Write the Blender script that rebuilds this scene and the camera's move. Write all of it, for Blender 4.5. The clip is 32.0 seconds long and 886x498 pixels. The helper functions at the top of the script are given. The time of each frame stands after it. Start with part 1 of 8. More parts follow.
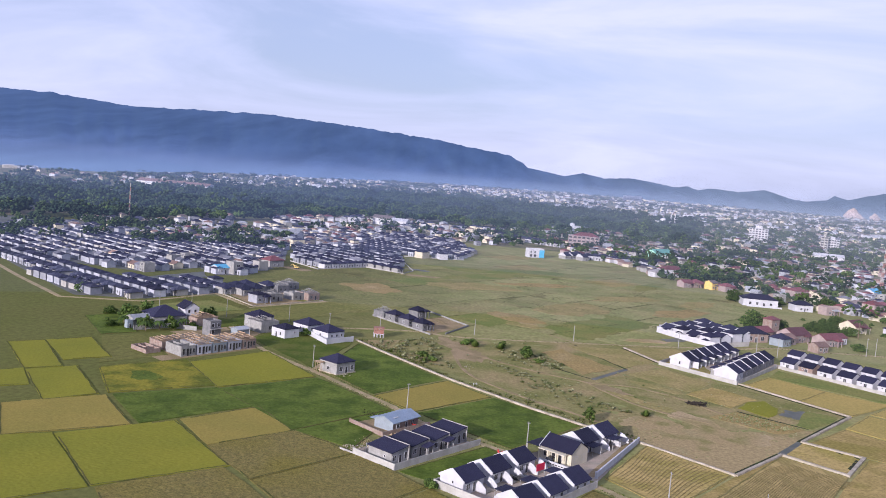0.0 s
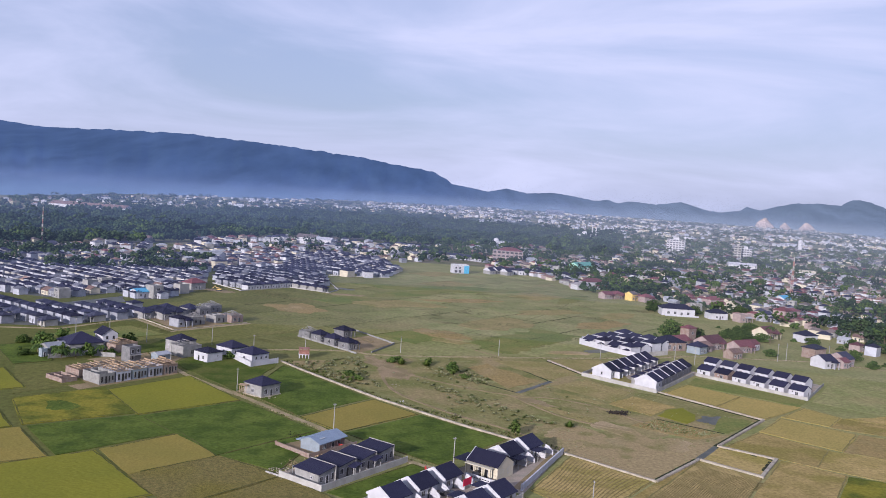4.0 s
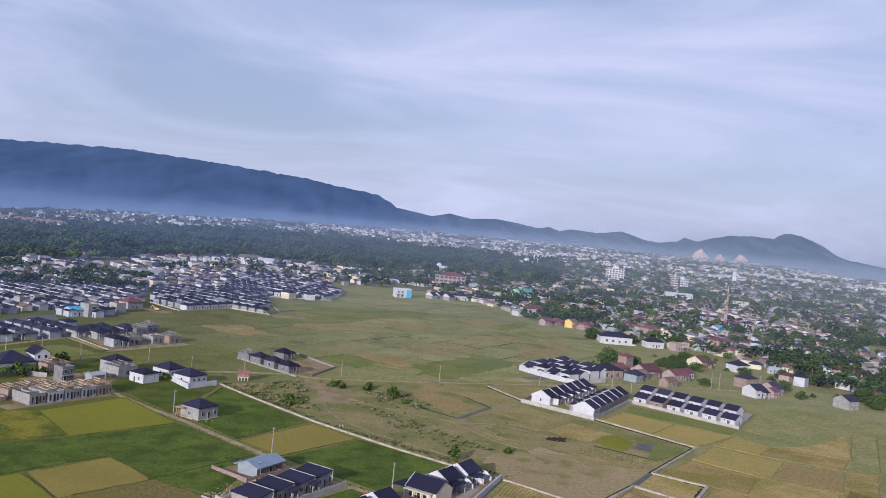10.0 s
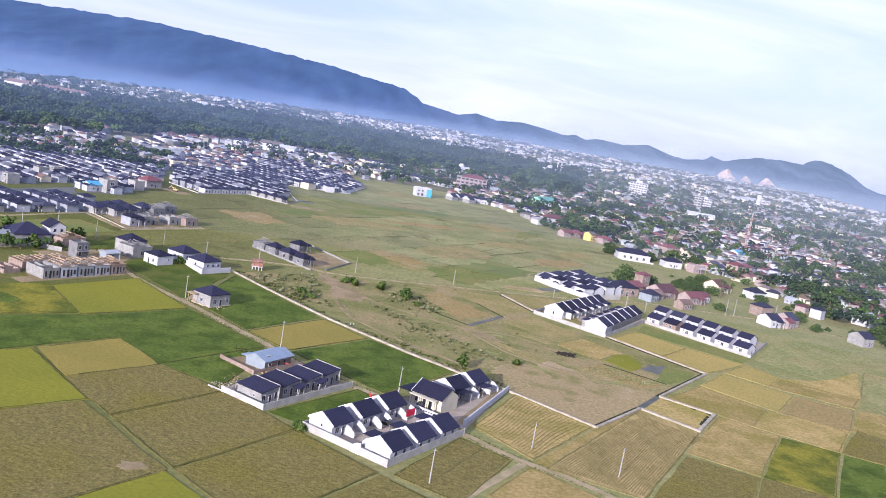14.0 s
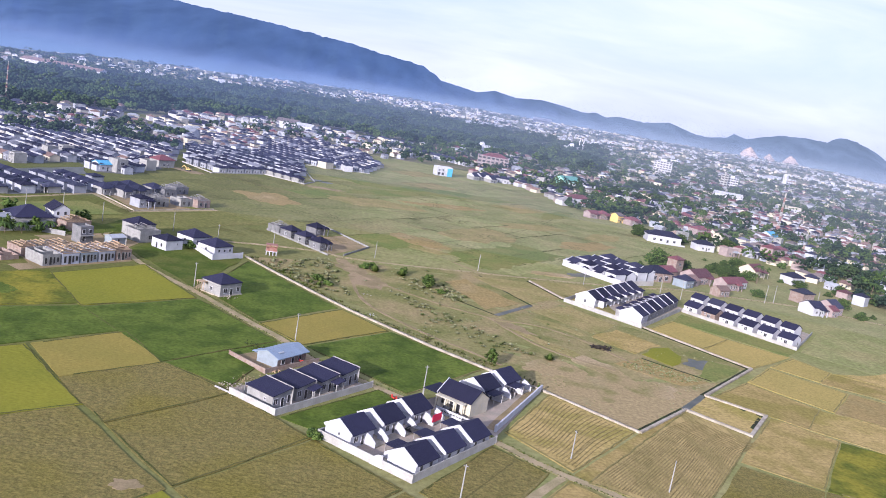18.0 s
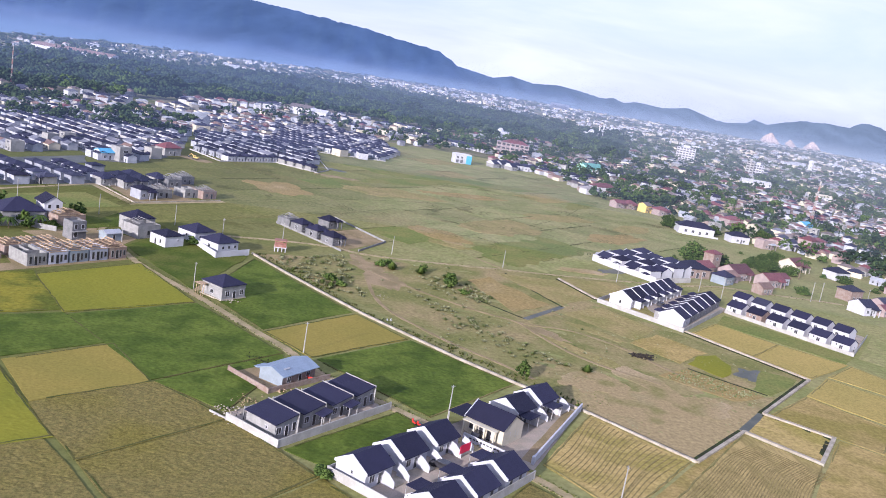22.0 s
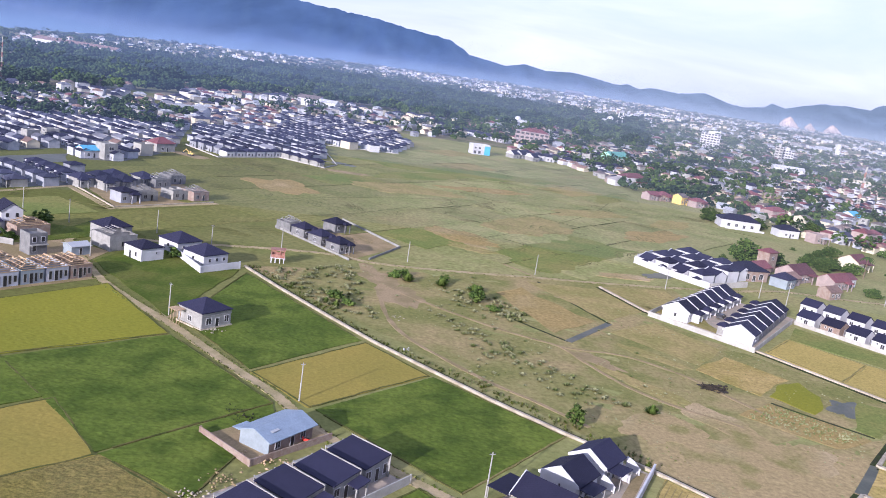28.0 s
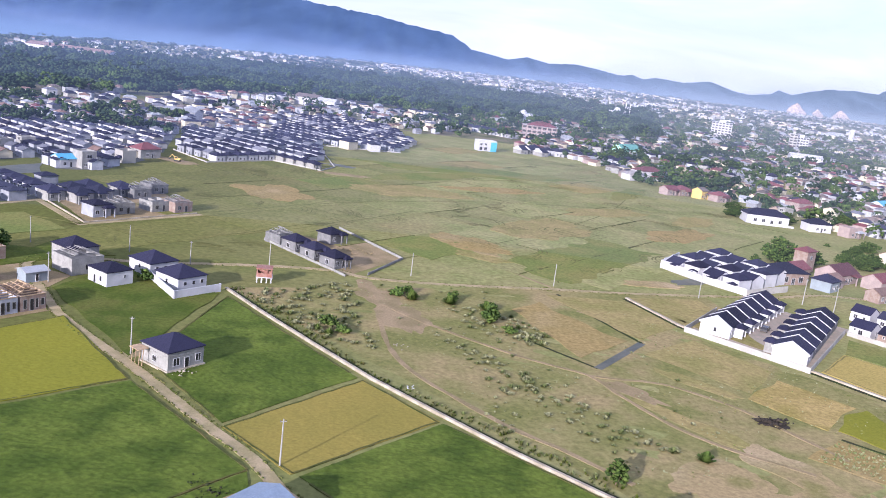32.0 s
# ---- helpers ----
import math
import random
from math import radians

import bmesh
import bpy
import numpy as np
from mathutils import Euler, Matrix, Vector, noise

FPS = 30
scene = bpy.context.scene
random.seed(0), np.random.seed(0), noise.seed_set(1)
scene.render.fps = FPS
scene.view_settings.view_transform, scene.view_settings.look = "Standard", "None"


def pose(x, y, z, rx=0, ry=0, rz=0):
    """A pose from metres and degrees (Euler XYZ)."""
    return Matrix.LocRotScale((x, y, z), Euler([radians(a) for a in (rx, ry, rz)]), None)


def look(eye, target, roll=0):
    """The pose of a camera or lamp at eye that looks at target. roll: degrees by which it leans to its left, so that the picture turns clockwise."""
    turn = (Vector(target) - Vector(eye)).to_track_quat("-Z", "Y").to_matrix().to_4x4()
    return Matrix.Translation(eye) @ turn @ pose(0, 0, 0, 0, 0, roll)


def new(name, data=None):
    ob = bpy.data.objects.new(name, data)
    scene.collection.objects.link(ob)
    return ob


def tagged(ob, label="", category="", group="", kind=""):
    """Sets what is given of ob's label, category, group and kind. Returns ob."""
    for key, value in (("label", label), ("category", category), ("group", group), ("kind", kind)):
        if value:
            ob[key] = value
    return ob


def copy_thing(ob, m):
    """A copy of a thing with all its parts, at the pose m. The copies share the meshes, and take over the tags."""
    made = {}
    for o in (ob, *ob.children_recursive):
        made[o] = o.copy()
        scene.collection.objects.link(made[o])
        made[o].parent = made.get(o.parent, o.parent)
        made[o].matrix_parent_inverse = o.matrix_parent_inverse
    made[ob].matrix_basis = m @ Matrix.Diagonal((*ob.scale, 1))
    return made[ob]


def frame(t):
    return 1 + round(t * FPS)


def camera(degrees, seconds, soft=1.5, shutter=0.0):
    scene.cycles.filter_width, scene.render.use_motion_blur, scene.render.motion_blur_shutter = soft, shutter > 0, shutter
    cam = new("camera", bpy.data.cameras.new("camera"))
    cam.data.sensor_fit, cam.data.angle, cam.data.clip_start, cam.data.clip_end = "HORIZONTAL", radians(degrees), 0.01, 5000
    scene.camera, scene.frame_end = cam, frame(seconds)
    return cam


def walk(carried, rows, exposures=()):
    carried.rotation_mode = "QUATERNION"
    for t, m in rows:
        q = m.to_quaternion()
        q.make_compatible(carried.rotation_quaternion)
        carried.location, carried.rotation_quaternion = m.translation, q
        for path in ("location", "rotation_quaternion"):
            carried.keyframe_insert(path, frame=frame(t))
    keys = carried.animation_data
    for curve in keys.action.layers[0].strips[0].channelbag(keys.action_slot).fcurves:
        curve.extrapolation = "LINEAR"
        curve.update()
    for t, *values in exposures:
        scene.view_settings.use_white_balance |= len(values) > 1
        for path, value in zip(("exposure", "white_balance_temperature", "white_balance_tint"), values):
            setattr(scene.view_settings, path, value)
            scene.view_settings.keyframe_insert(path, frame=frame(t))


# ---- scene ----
cam = camera(54.7, 32.0, soft=0.95)
# seconds, eye x y z, yaw to the left, pitch up, roll
PATH = [
    (0, -1.89, -11.53, 64.87, -0.619, -5.319, 4.830),
    (0.5, -1.80, -13.09, 65.46, -2.365, -4.755, 4.448),
    (1, -1.47, -13.29, 65.46, -2.777, -4.599, 4.276),
    (1.5, -1.29, -13.64, 65.82, -3.084, -4.648, 4.320),
    (2, -1.27, -13.96, 65.71, -3.464, -4.493, 4.416),
    (2.5, -1.26, -14.10, 65.83, -3.995, -4.381, 4.500),
    (3, -1.17, -14.18, 65.82, -4.480, -4.089, 4.705),
    (3.5, -1.24, -13.77, 65.43, -4.912, -3.761, 4.848),
    (5.5, -0.74, -12.95, 65.65, -7.045, -4.260, 0.354),
    (6, -0.70, -13.69, 65.55, -7.737, -3.485, 2.796),
    (6.5, -0.30, -14.49, 65.61, -8.232, -2.739, 3.930),
    (7, -0.09, -14.98, 65.39, -9.161, -0.326, 7.116),
    (7.5, -0.61, -15.94, 66.29, -9.468, 0.536, 8.586),
    (8, -1.17, -18.58, 66.36, -9.961, 1.796, 11.507),
    (8.5, -1.40, -18.01, 65.95, -9.858, 1.458, 12.074),
    (9, -1.24, -14.93, 65.70, -9.209, -1.895, 6.168),
    (9.5, -1.49, -15.19, 65.92, -9.078, -1.927, 5.608),
    (10, -1.71, -15.08, 66.03, -9.153, -1.931, 5.440),
    (10.5, -1.69, -15.26, 66.16, -9.188, -1.787, 5.537),
    (11, -1.91, -15.23, 66.11, -9.231, -1.641, 5.599),
    (11.5, -1.96, -15.62, 66.41, -9.401, -1.925, 5.647),
    (12, -1.68, -13.62, 66.94, -9.434, -6.387, 9.651),
    (12.5, -1.49, -12.85, 67.09, -9.113, -7.480, 10.026),
    (13, -1.35, -11.00, 66.84, -8.929, -8.188, 9.913),
    (13.5, -1.36, -10.38, 67.05, -8.861, -8.467, 9.870),
    (14, -1.47, -8.84, 67.23, -8.775, -8.778, 9.882),
    (14.5, -1.54, -7.22, 67.24, -8.693, -9.051, 9.922),
    (16.5, -1.30, 1.52, 66.72, -8.194, -9.916, 9.992),
    (17, -1.30, 4.44, 66.36, -8.058, -10.128, 9.939),
    (17.5, -1.38, 7.03, 66.32, -7.948, -10.304, 9.860),
    (18, -1.33, 9.84, 65.94, -7.823, -10.405, 9.822),
    (18.5, -1.27, 12.77, 65.77, -7.715, -10.613, 9.799),
    (19, -1.14, 15.85, 65.58, -7.501, -10.778, 9.734),
    (19.5, -1.21, 18.91, 65.31, -7.360, -10.949, 9.743),
    (20, -1.29, 21.74, 65.06, -7.214, -11.046, 9.714),
    (20.5, -1.20, 24.84, 64.81, -7.175, -11.174, 9.634),
    (21, -1.11, 27.79, 64.73, -7.105, -11.274, 9.608),
    (21.5, -0.98, 30.93, 64.45, -7.043, -11.397, 9.679),
    (22, -0.97, 33.91, 64.24, -6.945, -11.481, 9.696),
    (22.5, -0.88, 36.98, 63.97, -6.871, -11.549, 9.600),
    (23, -0.80, 39.99, 63.81, -6.806, -11.638, 9.621),
    (23.5, -0.79, 43.75, 63.33, -6.666, -11.697, 9.518),
    (24, -0.62, 47.07, 63.02, -6.609, -11.811, 9.386),
    (24.5, -0.53, 50.13, 62.77, -6.485, -11.868, 9.312),
    (25, -0.56, 53.46, 62.43, -6.342, -11.986, 9.127),
    (25.5, -0.34, 56.98, 62.01, -6.346, -11.978, 8.965),
    (27.5, 0.30, 70.10, 60.80, -6.069, -12.155, 8.711),
    (28, 0.34, 73.70, 60.68, -6.096, -12.277, 8.649),
    (28.5, 0.70, 77.26, 60.16, -6.010, -12.292, 8.526),
    (29, 1.42, 80.32, 59.99, -5.791, -12.305, 8.282),
    (29.5, 1.65, 83.79, 59.82, -5.775, -12.423, 8.072),
    (30, 2.34, 87.36, 58.89, -5.667, -12.342, 7.858),
    (30.5, 2.54, 90.46, 58.62, -5.543, -12.309, 7.712),
    (31, 2.50, 94.28, 58.24, -5.532, -12.319, 7.386),
    (31.5, 2.83, 98.02, 58.08, -5.566, -12.403, 7.109),
    (32, 2.55, 101.28, 58.96, -5.679, -12.611, 7.099),
]


def aim(x, y, z, yaw, pitch, roll):
    a, b = radians(yaw), radians(pitch)
    way = Vector((-math.sin(a) * math.cos(b), math.cos(a) * math.cos(b), math.sin(b)))
    eye = Vector((x, y, z))
    return look(eye, eye + way * 10, roll)


EXPOSURES = [(0.0, 0.49, 6080, 20), (0.8, 0.29, 6050, 19), (3.5, 0.27, 6050, 18), (5.5, 0.32, 6050, 17), (7.0, 0.16, 6050, 15), (9.0, 0.15, 6050, 15), (11.4, 0.19, 6050, 15), (12.2, 0.22, 6050, 16), (12.8, 0.76, 5980, 18), (13.2, 0.86, 5950, 19), (19.0, 0.84, 5950, 19), (25.0, 0.82, 5950, 19), (32.0, 0.98, 5950, 19)]
walk(cam, [(t, aim(*p)) for t, *p in PATH], EXPOSURES)

# ---- light ----
SUN_UP = 16.0
SHADE = Vector((0.57, 0.82, 0.0)).normalized()      # the way the shadows fall
SUN_WAY = Vector((SHADE.x * math.cos(radians(SUN_UP)), SHADE.y * math.cos(radians(SUN_UP)), -math.sin(radians(SUN_UP))))

world = bpy.data.worlds.new("sky")
scene.world = world
world.use_nodes = True
wn, wl = world.node_tree.nodes, world.node_tree.links
wn.clear()
w_out = wn.new("ShaderNodeOutputWorld")
w_bg = wn.new("ShaderNodeBackground")
w_sky = wn.new("ShaderNodeTexSky")
w_sky.sky_type, w_sky.sun_disc = "NISHITA", False
w_sky.sun_elevation = radians(SUN_UP)
w_sky.sun_rotation = math.atan2(-SHADE.x, -SHADE.y)
w_sky.air_density, w_sky.dust_density, w_sky.ozone_density = 1.0, 1.5, 2.0
w_scale = wn.new("ShaderNodeMix")
w_scale.data_type, w_scale.blend_type = "RGBA", "MULTIPLY"
w_scale.inputs[0].default_value = 1.0
w_scale.inputs[7].default_value = (0.095, 0.095, 0.095, 1)
wl.new(w_sky.outputs[0], w_scale.inputs[6])
w_co = wn.new("ShaderNodeTexCoord")
w_map = wn.new("ShaderNodeMapping")
w_map.inputs["Rotation"].default_value = (0.0, 0.05, 0.5)
w_map.inputs["Scale"].default_value = (1.6, 3.0, 9.0)
wl.new(w_co.outputs["Generated"], w_map.inputs[0])
w_noise = wn.new("ShaderNodeTexNoise")
w_noise.inputs["Scale"].default_value, w_noise.inputs["Detail"].default_value = 1.3, 6.0
w_noise.inputs["Roughness"].default_value, w_noise.inputs["Distortion"].default_value = 0.55, 0.6
wl.new(w_map.outputs[0], w_noise.inputs["Vector"])
w_ramp = wn.new("ShaderNodeValToRGB")
w_ramp.color_ramp.elements[0].position, w_ramp.color_ramp.elements[0].color = 0.34, (0.55, 0.55, 0.55, 1)
w_ramp.color_ramp.elements[1].position, w_ramp.color_ramp.elements[1].color = 0.66, (0.93, 0.93, 0.93, 1)
wl.new(w_noise.outputs[0], w_ramp.inputs[0])
w_cloud = wn.new("ShaderNodeValToRGB")
w_cloud.color_ramp.elements[0].position, w_cloud.color_ramp.elements[0].color = 0.3, (0.56, 0.64, 0.92, 1)
w_cloud.color_ramp.elements[1].position, w_cloud.color_ramp.elements[1].color = 0.78, (0.765, 0.795, 0.985, 1)
wl.new(w_noise.outputs[0], w_cloud.inputs[0])
w_mix = wn.new("ShaderNodeMix")
w_mix.data_type = "RGBA"
wl.new(w_ramp.outputs[0], w_mix.inputs[0])
wl.new(w_scale.outputs[2], w_mix.inputs[6])
wl.new(w_cloud.outputs[0], w_mix.inputs[7])
wl.new(w_mix.outputs[2], w_bg.inputs[0])
w_bg.inputs[1].default_value = 0.80
wl.new(w_bg.outputs[0], w_out.inputs[0])

sun_data = bpy.data.lights.new("sun", "SUN")
sun_data.energy, sun_data.angle, sun_data.color = 4.7, radians(0.8), (1.0, 0.93, 0.84)
sun = new("sun", sun_data)
sun.matrix_world = look((0, 0, 300), Vector((0, 0, 300)) + SUN_WAY)

# ---- materials ----


def surf(name, base, rough=0.85, other=None, scale=0.3, fine=6.0, var=0.25, bump=0.3, metal=0.0, rand=0.0, stretch=(1, 1, 1), mix=(0.4, 0.6), third=None, third_scale=0.05, third_mix=(0.5, 0.6), turn=0.0, spec=0.3, west=None, dry=None):
    """A surface with two colours that mix over metres, a fine grain and a relief."""
    m = bpy.data.materials.new(name)
    m.use_nodes = True
    n, l = m.node_tree.nodes, m.node_tree.links
    p = n["Principled BSDF"]
    p.inputs["Roughness"].default_value, p.inputs["Metallic"].default_value = rough, metal
    p.inputs["Specular IOR Level"].default_value = spec
    co = n.new("ShaderNodeTexCoord")
    mp = n.new("ShaderNodeMapping")
    mp.inputs["Scale"].default_value, mp.inputs["Rotation"].default_value = stretch, (0, 0, turn)
    l.new(co.outputs["Object"], mp.inputs[0])
    big, small = n.new("ShaderNodeTexNoise"), n.new("ShaderNodeTexNoise")
    big.inputs["Scale"].default_value, big.inputs["Detail"].default_value = scale, 5.0
    small.inputs["Scale"].default_value, small.inputs["Detail"].default_value = fine, 7.0
    small.inputs["Roughness"].default_value = 0.68
    l.new(mp.outputs[0], big.inputs["Vector"])
    l.new(mp.outputs[0], small.inputs["Vector"])
    ramp = n.new("ShaderNodeValToRGB")
    ramp.color_ramp.elements[0].position, ramp.color_ramp.elements[1].position = mix
    ramp.color_ramp.elements[0].color = (*base, 1)
    ramp.color_ramp.elements[1].color = (*(other or [c * (1 - 0.6 * var) for c in base]), 1)
    l.new(big.outputs[0], ramp.inputs[0])
    out = ramp.outputs[0]
    if third:
        wide = n.new("ShaderNodeTexNoise")
        wide.inputs["Scale"].default_value, wide.inputs["Detail"].default_value = third_scale, 6.0
        l.new(mp.outputs[0], wide.inputs["Vector"])
        r3 = n.new("ShaderNodeValToRGB")
        r3.color_ramp.elements[0].position, r3.color_ramp.elements[1].position = third_mix
        l.new(wide.outputs[0], r3.inputs[0])
        m3 = n.new("ShaderNodeMix")
        m3.data_type = "RGBA"
        l.new(r3.outputs[0], m3.inputs[0])
        l.new(out, m3.inputs[6])
        m3.inputs[7].default_value = (*third, 1)
        out = m3.outputs[2]
    if west:
        # darker and greener towards the west of the plain: a sun-angle effect put into the colour
        sep, wr, mw = n.new("ShaderNodeSeparateXYZ"), n.new("ShaderNodeMapRange"), n.new("ShaderNodeMix")
        wr.interpolation_type = "SMOOTHSTEP"
        wr.inputs[1].default_value, wr.inputs[2].default_value, wr.inputs[3].default_value, wr.inputs[4].default_value = -90.0, 70.0, 0.85, 0.0
        mw.data_type = "RGBA"
        l.new(co.outputs["Object"], sep.inputs[0])
        l.new(sep.outputs[0], wr.inputs[0])
        l.new(wr.outputs[0], mw.inputs[0])
        l.new(out, mw.inputs[6])
        mw.inputs[7].default_value = (*west, 1)
        out = mw.outputs[2]
    if dry:
        # worn bare towards the south corner, with a ragged border
        sx, d1, d2, dr, md, dn = n.new("ShaderNodeSeparateXYZ"), n.new("ShaderNodeMath"), n.new("ShaderNodeMath"), n.new("ShaderNodeMapRange"), n.new("ShaderNodeMix"), n.new("ShaderNodeTexNoise")
        l.new(co.outputs["Object"], sx.inputs[0])
        l.new(co.outputs["Object"], dn.inputs["Vector"])
        dn.inputs["Scale"].default_value, dn.inputs["Detail"].default_value, dn.inputs["Roughness"].default_value = 0.07, 7.0, 0.65
        d1.operation, d2.operation = "MULTIPLY_ADD", "MULTIPLY_ADD"
        d1.inputs[1].default_value = -3.2
        l.new(sx.outputs[1], d1.inputs[0])
        l.new(sx.outputs[0], d1.inputs[2])
        d2.inputs[1].default_value = 260.0
        l.new(dn.outputs[0], d2.inputs[0])
        l.new(d1.outputs[0], d2.inputs[2])
        dr.interpolation_type = "SMOOTHSTEP"
        dr.inputs[1].default_value, dr.inputs[2].default_value, dr.inputs[3].default_value, dr.inputs[4].default_value = -545.0, -440.0, 0.0, 0.92
        l.new(d2.outputs[0], dr.inputs[0])
        md.data_type = "RGBA"
        l.new(dr.outputs[0], md.inputs[0])
        l.new(out, md.inputs[6])
        md.inputs[7].default_value = (*dry, 1)
        out = md.outputs[2]
    grain = n.new("ShaderNodeMapRange")
    grain.inputs[1].default_value, grain.inputs[2].default_value = 0.25, 0.75
    grain.inputs[3].default_value, grain.inputs[4].default_value = 1 - var, 1 + var
    l.new(small.outputs[0], grain.inputs[0])
    value = grain.outputs[0]
    if rand:
        info, add = n.new("ShaderNodeObjectInfo"), n.new("ShaderNodeMapRange")
        add.inputs[3].default_value, add.inputs[4].default_value = 1 - rand, 1 + rand
        l.new(info.outputs["Random"], add.inputs[0])
        mul = n.new("ShaderNodeMath")
        mul.operation = "MULTIPLY"
        l.new(value, mul.inputs[0])
        l.new(add.outputs[0], mul.inputs[1])
        value = mul.outputs[0]
    tint = n.new("ShaderNodeVectorMath")
    tint.operation = "SCALE"
    l.new(out, tint.inputs[0])
    l.new(value, tint.inputs["Scale"])
    l.new(tint.outputs[0], p.inputs["Base Color"])
    if bump:
        b = n.new("ShaderNodeBump")
        b.inputs["Strength"].default_value, b.inputs["Distance"].default_value = bump, 0.08
        l.new(small.outputs[0], b.inputs["Height"])
        l.new(b.outputs[0], p.inputs["Normal"])
    return m


def ribbed(name, base, rough, period, metal=0.0, var=0.15, rand=0.1, depth=0.02, spec=0.4):
    """Sheet roofing with ribs across the object's local x, weathered in patches."""
    m = surf(name, base, rough, scale=0.5, fine=3.0, var=var, bump=0, metal=metal, rand=rand, spec=spec)
    n, l = m.node_tree.nodes, m.node_tree.links
    co, wave, b = n.new("ShaderNodeTexCoord"), n.new("ShaderNodeTexWave"), n.new("ShaderNodeBump")
    wave.bands_direction = "DIAGONAL"
    wave.inputs["Scale"].default_value = 1.0 / period
    b.inputs["Distance"].default_value, b.inputs["Strength"].default_value = depth, 0.6
    l.new(co.outputs["Object"], wave.inputs["Vector"])
    l.new(wave.outputs[0], b.inputs["Height"])
    l.new(b.outputs[0], n["Principled BSDF"].inputs["Normal"])
    return m


M_ground = surf("meadow_ground", (0.188, 0.195, 0.074), 0.95, (0.242, 0.226, 0.100), scale=0.04, fine=0.6, var=0.36, bump=0.4, third=(0.240, 0.192, 0.094), third_scale=0.012, third_mix=(0.56, 0.75), west=(0.088, 0.096, 0.024), spec=0.05)
M_plot = surf("harvested_plot", (0.190, 0.198, 0.076), 0.95, (0.245, 0.228, 0.102), scale=0.07, fine=0.6, var=0.44, bump=0.5, third=(0.236, 0.190, 0.090), third_scale=0.02, third_mix=(0.54, 0.74), rand=0.10, west=(0.112, 0.112, 0.030), spec=0.05)
M_stubble = surf("mown_stubble", (0.268, 0.214, 0.094), 0.95, (0.205, 0.184, 0.068), scale=0.10, fine=0.8, var=0.42, bump=0.5, mix=(0.38, 0.66), spec=0.05)
M_pale = surf("pale_ripe_rice", (0.330, 0.252, 0.084), 0.85, (0.280, 0.226, 0.072), scale=0.07, fine=1.3, var=0.32, bump=0.3, mix=(0.35, 0.68), spec=0.05)
M_dry = surf("dry_fallow", (0.268, 0.198, 0.084), 0.95, (0.180, 0.150, 0.056), scale=0.07, fine=0.9, var=0.42, bump=0.6, third=(0.330, 0.245, 0.125), third_scale=0.07, third_mix=(0.5, 0.75), mix=(0.44, 0.70), spec=0.05)
M_track = surf("wheel_track", (0.185, 0.148, 0.064), 0.95, (0.235, 0.185, 0.084), scale=0.3, fine=1.0, var=0.4, bump=0.4, spec=0.05)
M_town_ground = surf("town_ground", (0.10, 0.115, 0.045), 0.95, (0.20, 0.17, 0.12), scale=0.03, fine=0.7, var=0.25, bump=0.3, spec=0.05)
M_paddy = surf("green_rice", (0.066, 0.098, 0.016), 0.8, (0.102, 0.133, 0.024), scale=0.07, fine=1.1, var=0.42, bump=0.35, third=(0.046, 0.072, 0.012), third_scale=0.16, third_mix=(0.46, 0.66), mix=(0.34, 0.66), spec=0.05)
M_grass = surf("rank_grass", (0.054, 0.080, 0.013), 0.85, (0.088, 0.106, 0.022), scale=0.12, fine=1.3, var=0.36, bump=0.4, third=(0.100, 0.100, 0.027), third_scale=0.06, third_mix=(0.55, 0.72), spec=0.05)
M_ripe = surf("ripe_rice", (0.190, 0.184, 0.024), 0.8, (0.155, 0.160, 0.022), scale=0.05, fine=1.6, var=0.22, bump=0.25, mix=(0.35, 0.72), spec=0.05)
M_gold = surf("golden_rice", (0.240, 0.190, 0.048), 0.8, (0.204, 0.172, 0.042), scale=0.06, fine=1.8, var=0.24, bump=0.25, mix=(0.35, 0.68), spec=0.05)
M_tan = surf("tan_rice", (0.172, 0.140, 0.049), 0.85, (0.134, 0.116, 0.040), scale=0.9, fine=2.6, var=0.62, bump=0.45, third=(0.150, 0.128, 0.028), third_scale=0.05, third_mix=(0.45, 0.75), spec=0.05)
M_straw = surf("cut_straw", (0.348, 0.258, 0.104), 0.9, (0.275, 0.212, 0.078), scale=0.14, fine=1.0, var=0.44, bump=0.7, third=(0.240, 0.196, 0.060), third_scale=0.06, rand=0.16, spec=0.05)
M_plough = surf("ploughed_straw", (0.325, 0.247, 0.106), 0.95, (0.240, 0.192, 0.076), scale=0.15, fine=1.2, var=0.40, bump=0.6, stretch=(1.0, 0.3, 1), turn=-0.75, spec=0.05)
M_meadow = surf("wet_meadow", (0.132, 0.158, 0.046), 0.9, (0.172, 0.175, 0.056), scale=0.05, fine=0.9, var=0.38, bump=0.5, third=(0.185, 0.172, 0.062), third_scale=0.05, third_mix=(0.48, 0.72), spec=0.05)
M_scrub = surf("scrub_ground", (0.150, 0.152, 0.052), 0.95, (0.225, 0.196, 0.086), scale=0.09, fine=0.9, var=0.40, bump=0.6, third=(0.262, 0.205, 0.104), third_scale=0.045, third_mix=(0.50, 0.66), mix=(0.36, 0.66), dry=(0.295, 0.225, 0.120), spec=0.05)
M_cement = surf("bare_cement", (0.165, 0.165, 0.172), 0.95, (0.12, 0.12, 0.126), scale=0.5, fine=3.0, var=0.25, bump=0.25)
M_rut = surf("dark_rut", (0.095, 0.100, 0.034), 0.95, (0.135, 0.125, 0.048), scale=0.3, fine=1.0, var=0.4, bump=0.4, spec=0.05)
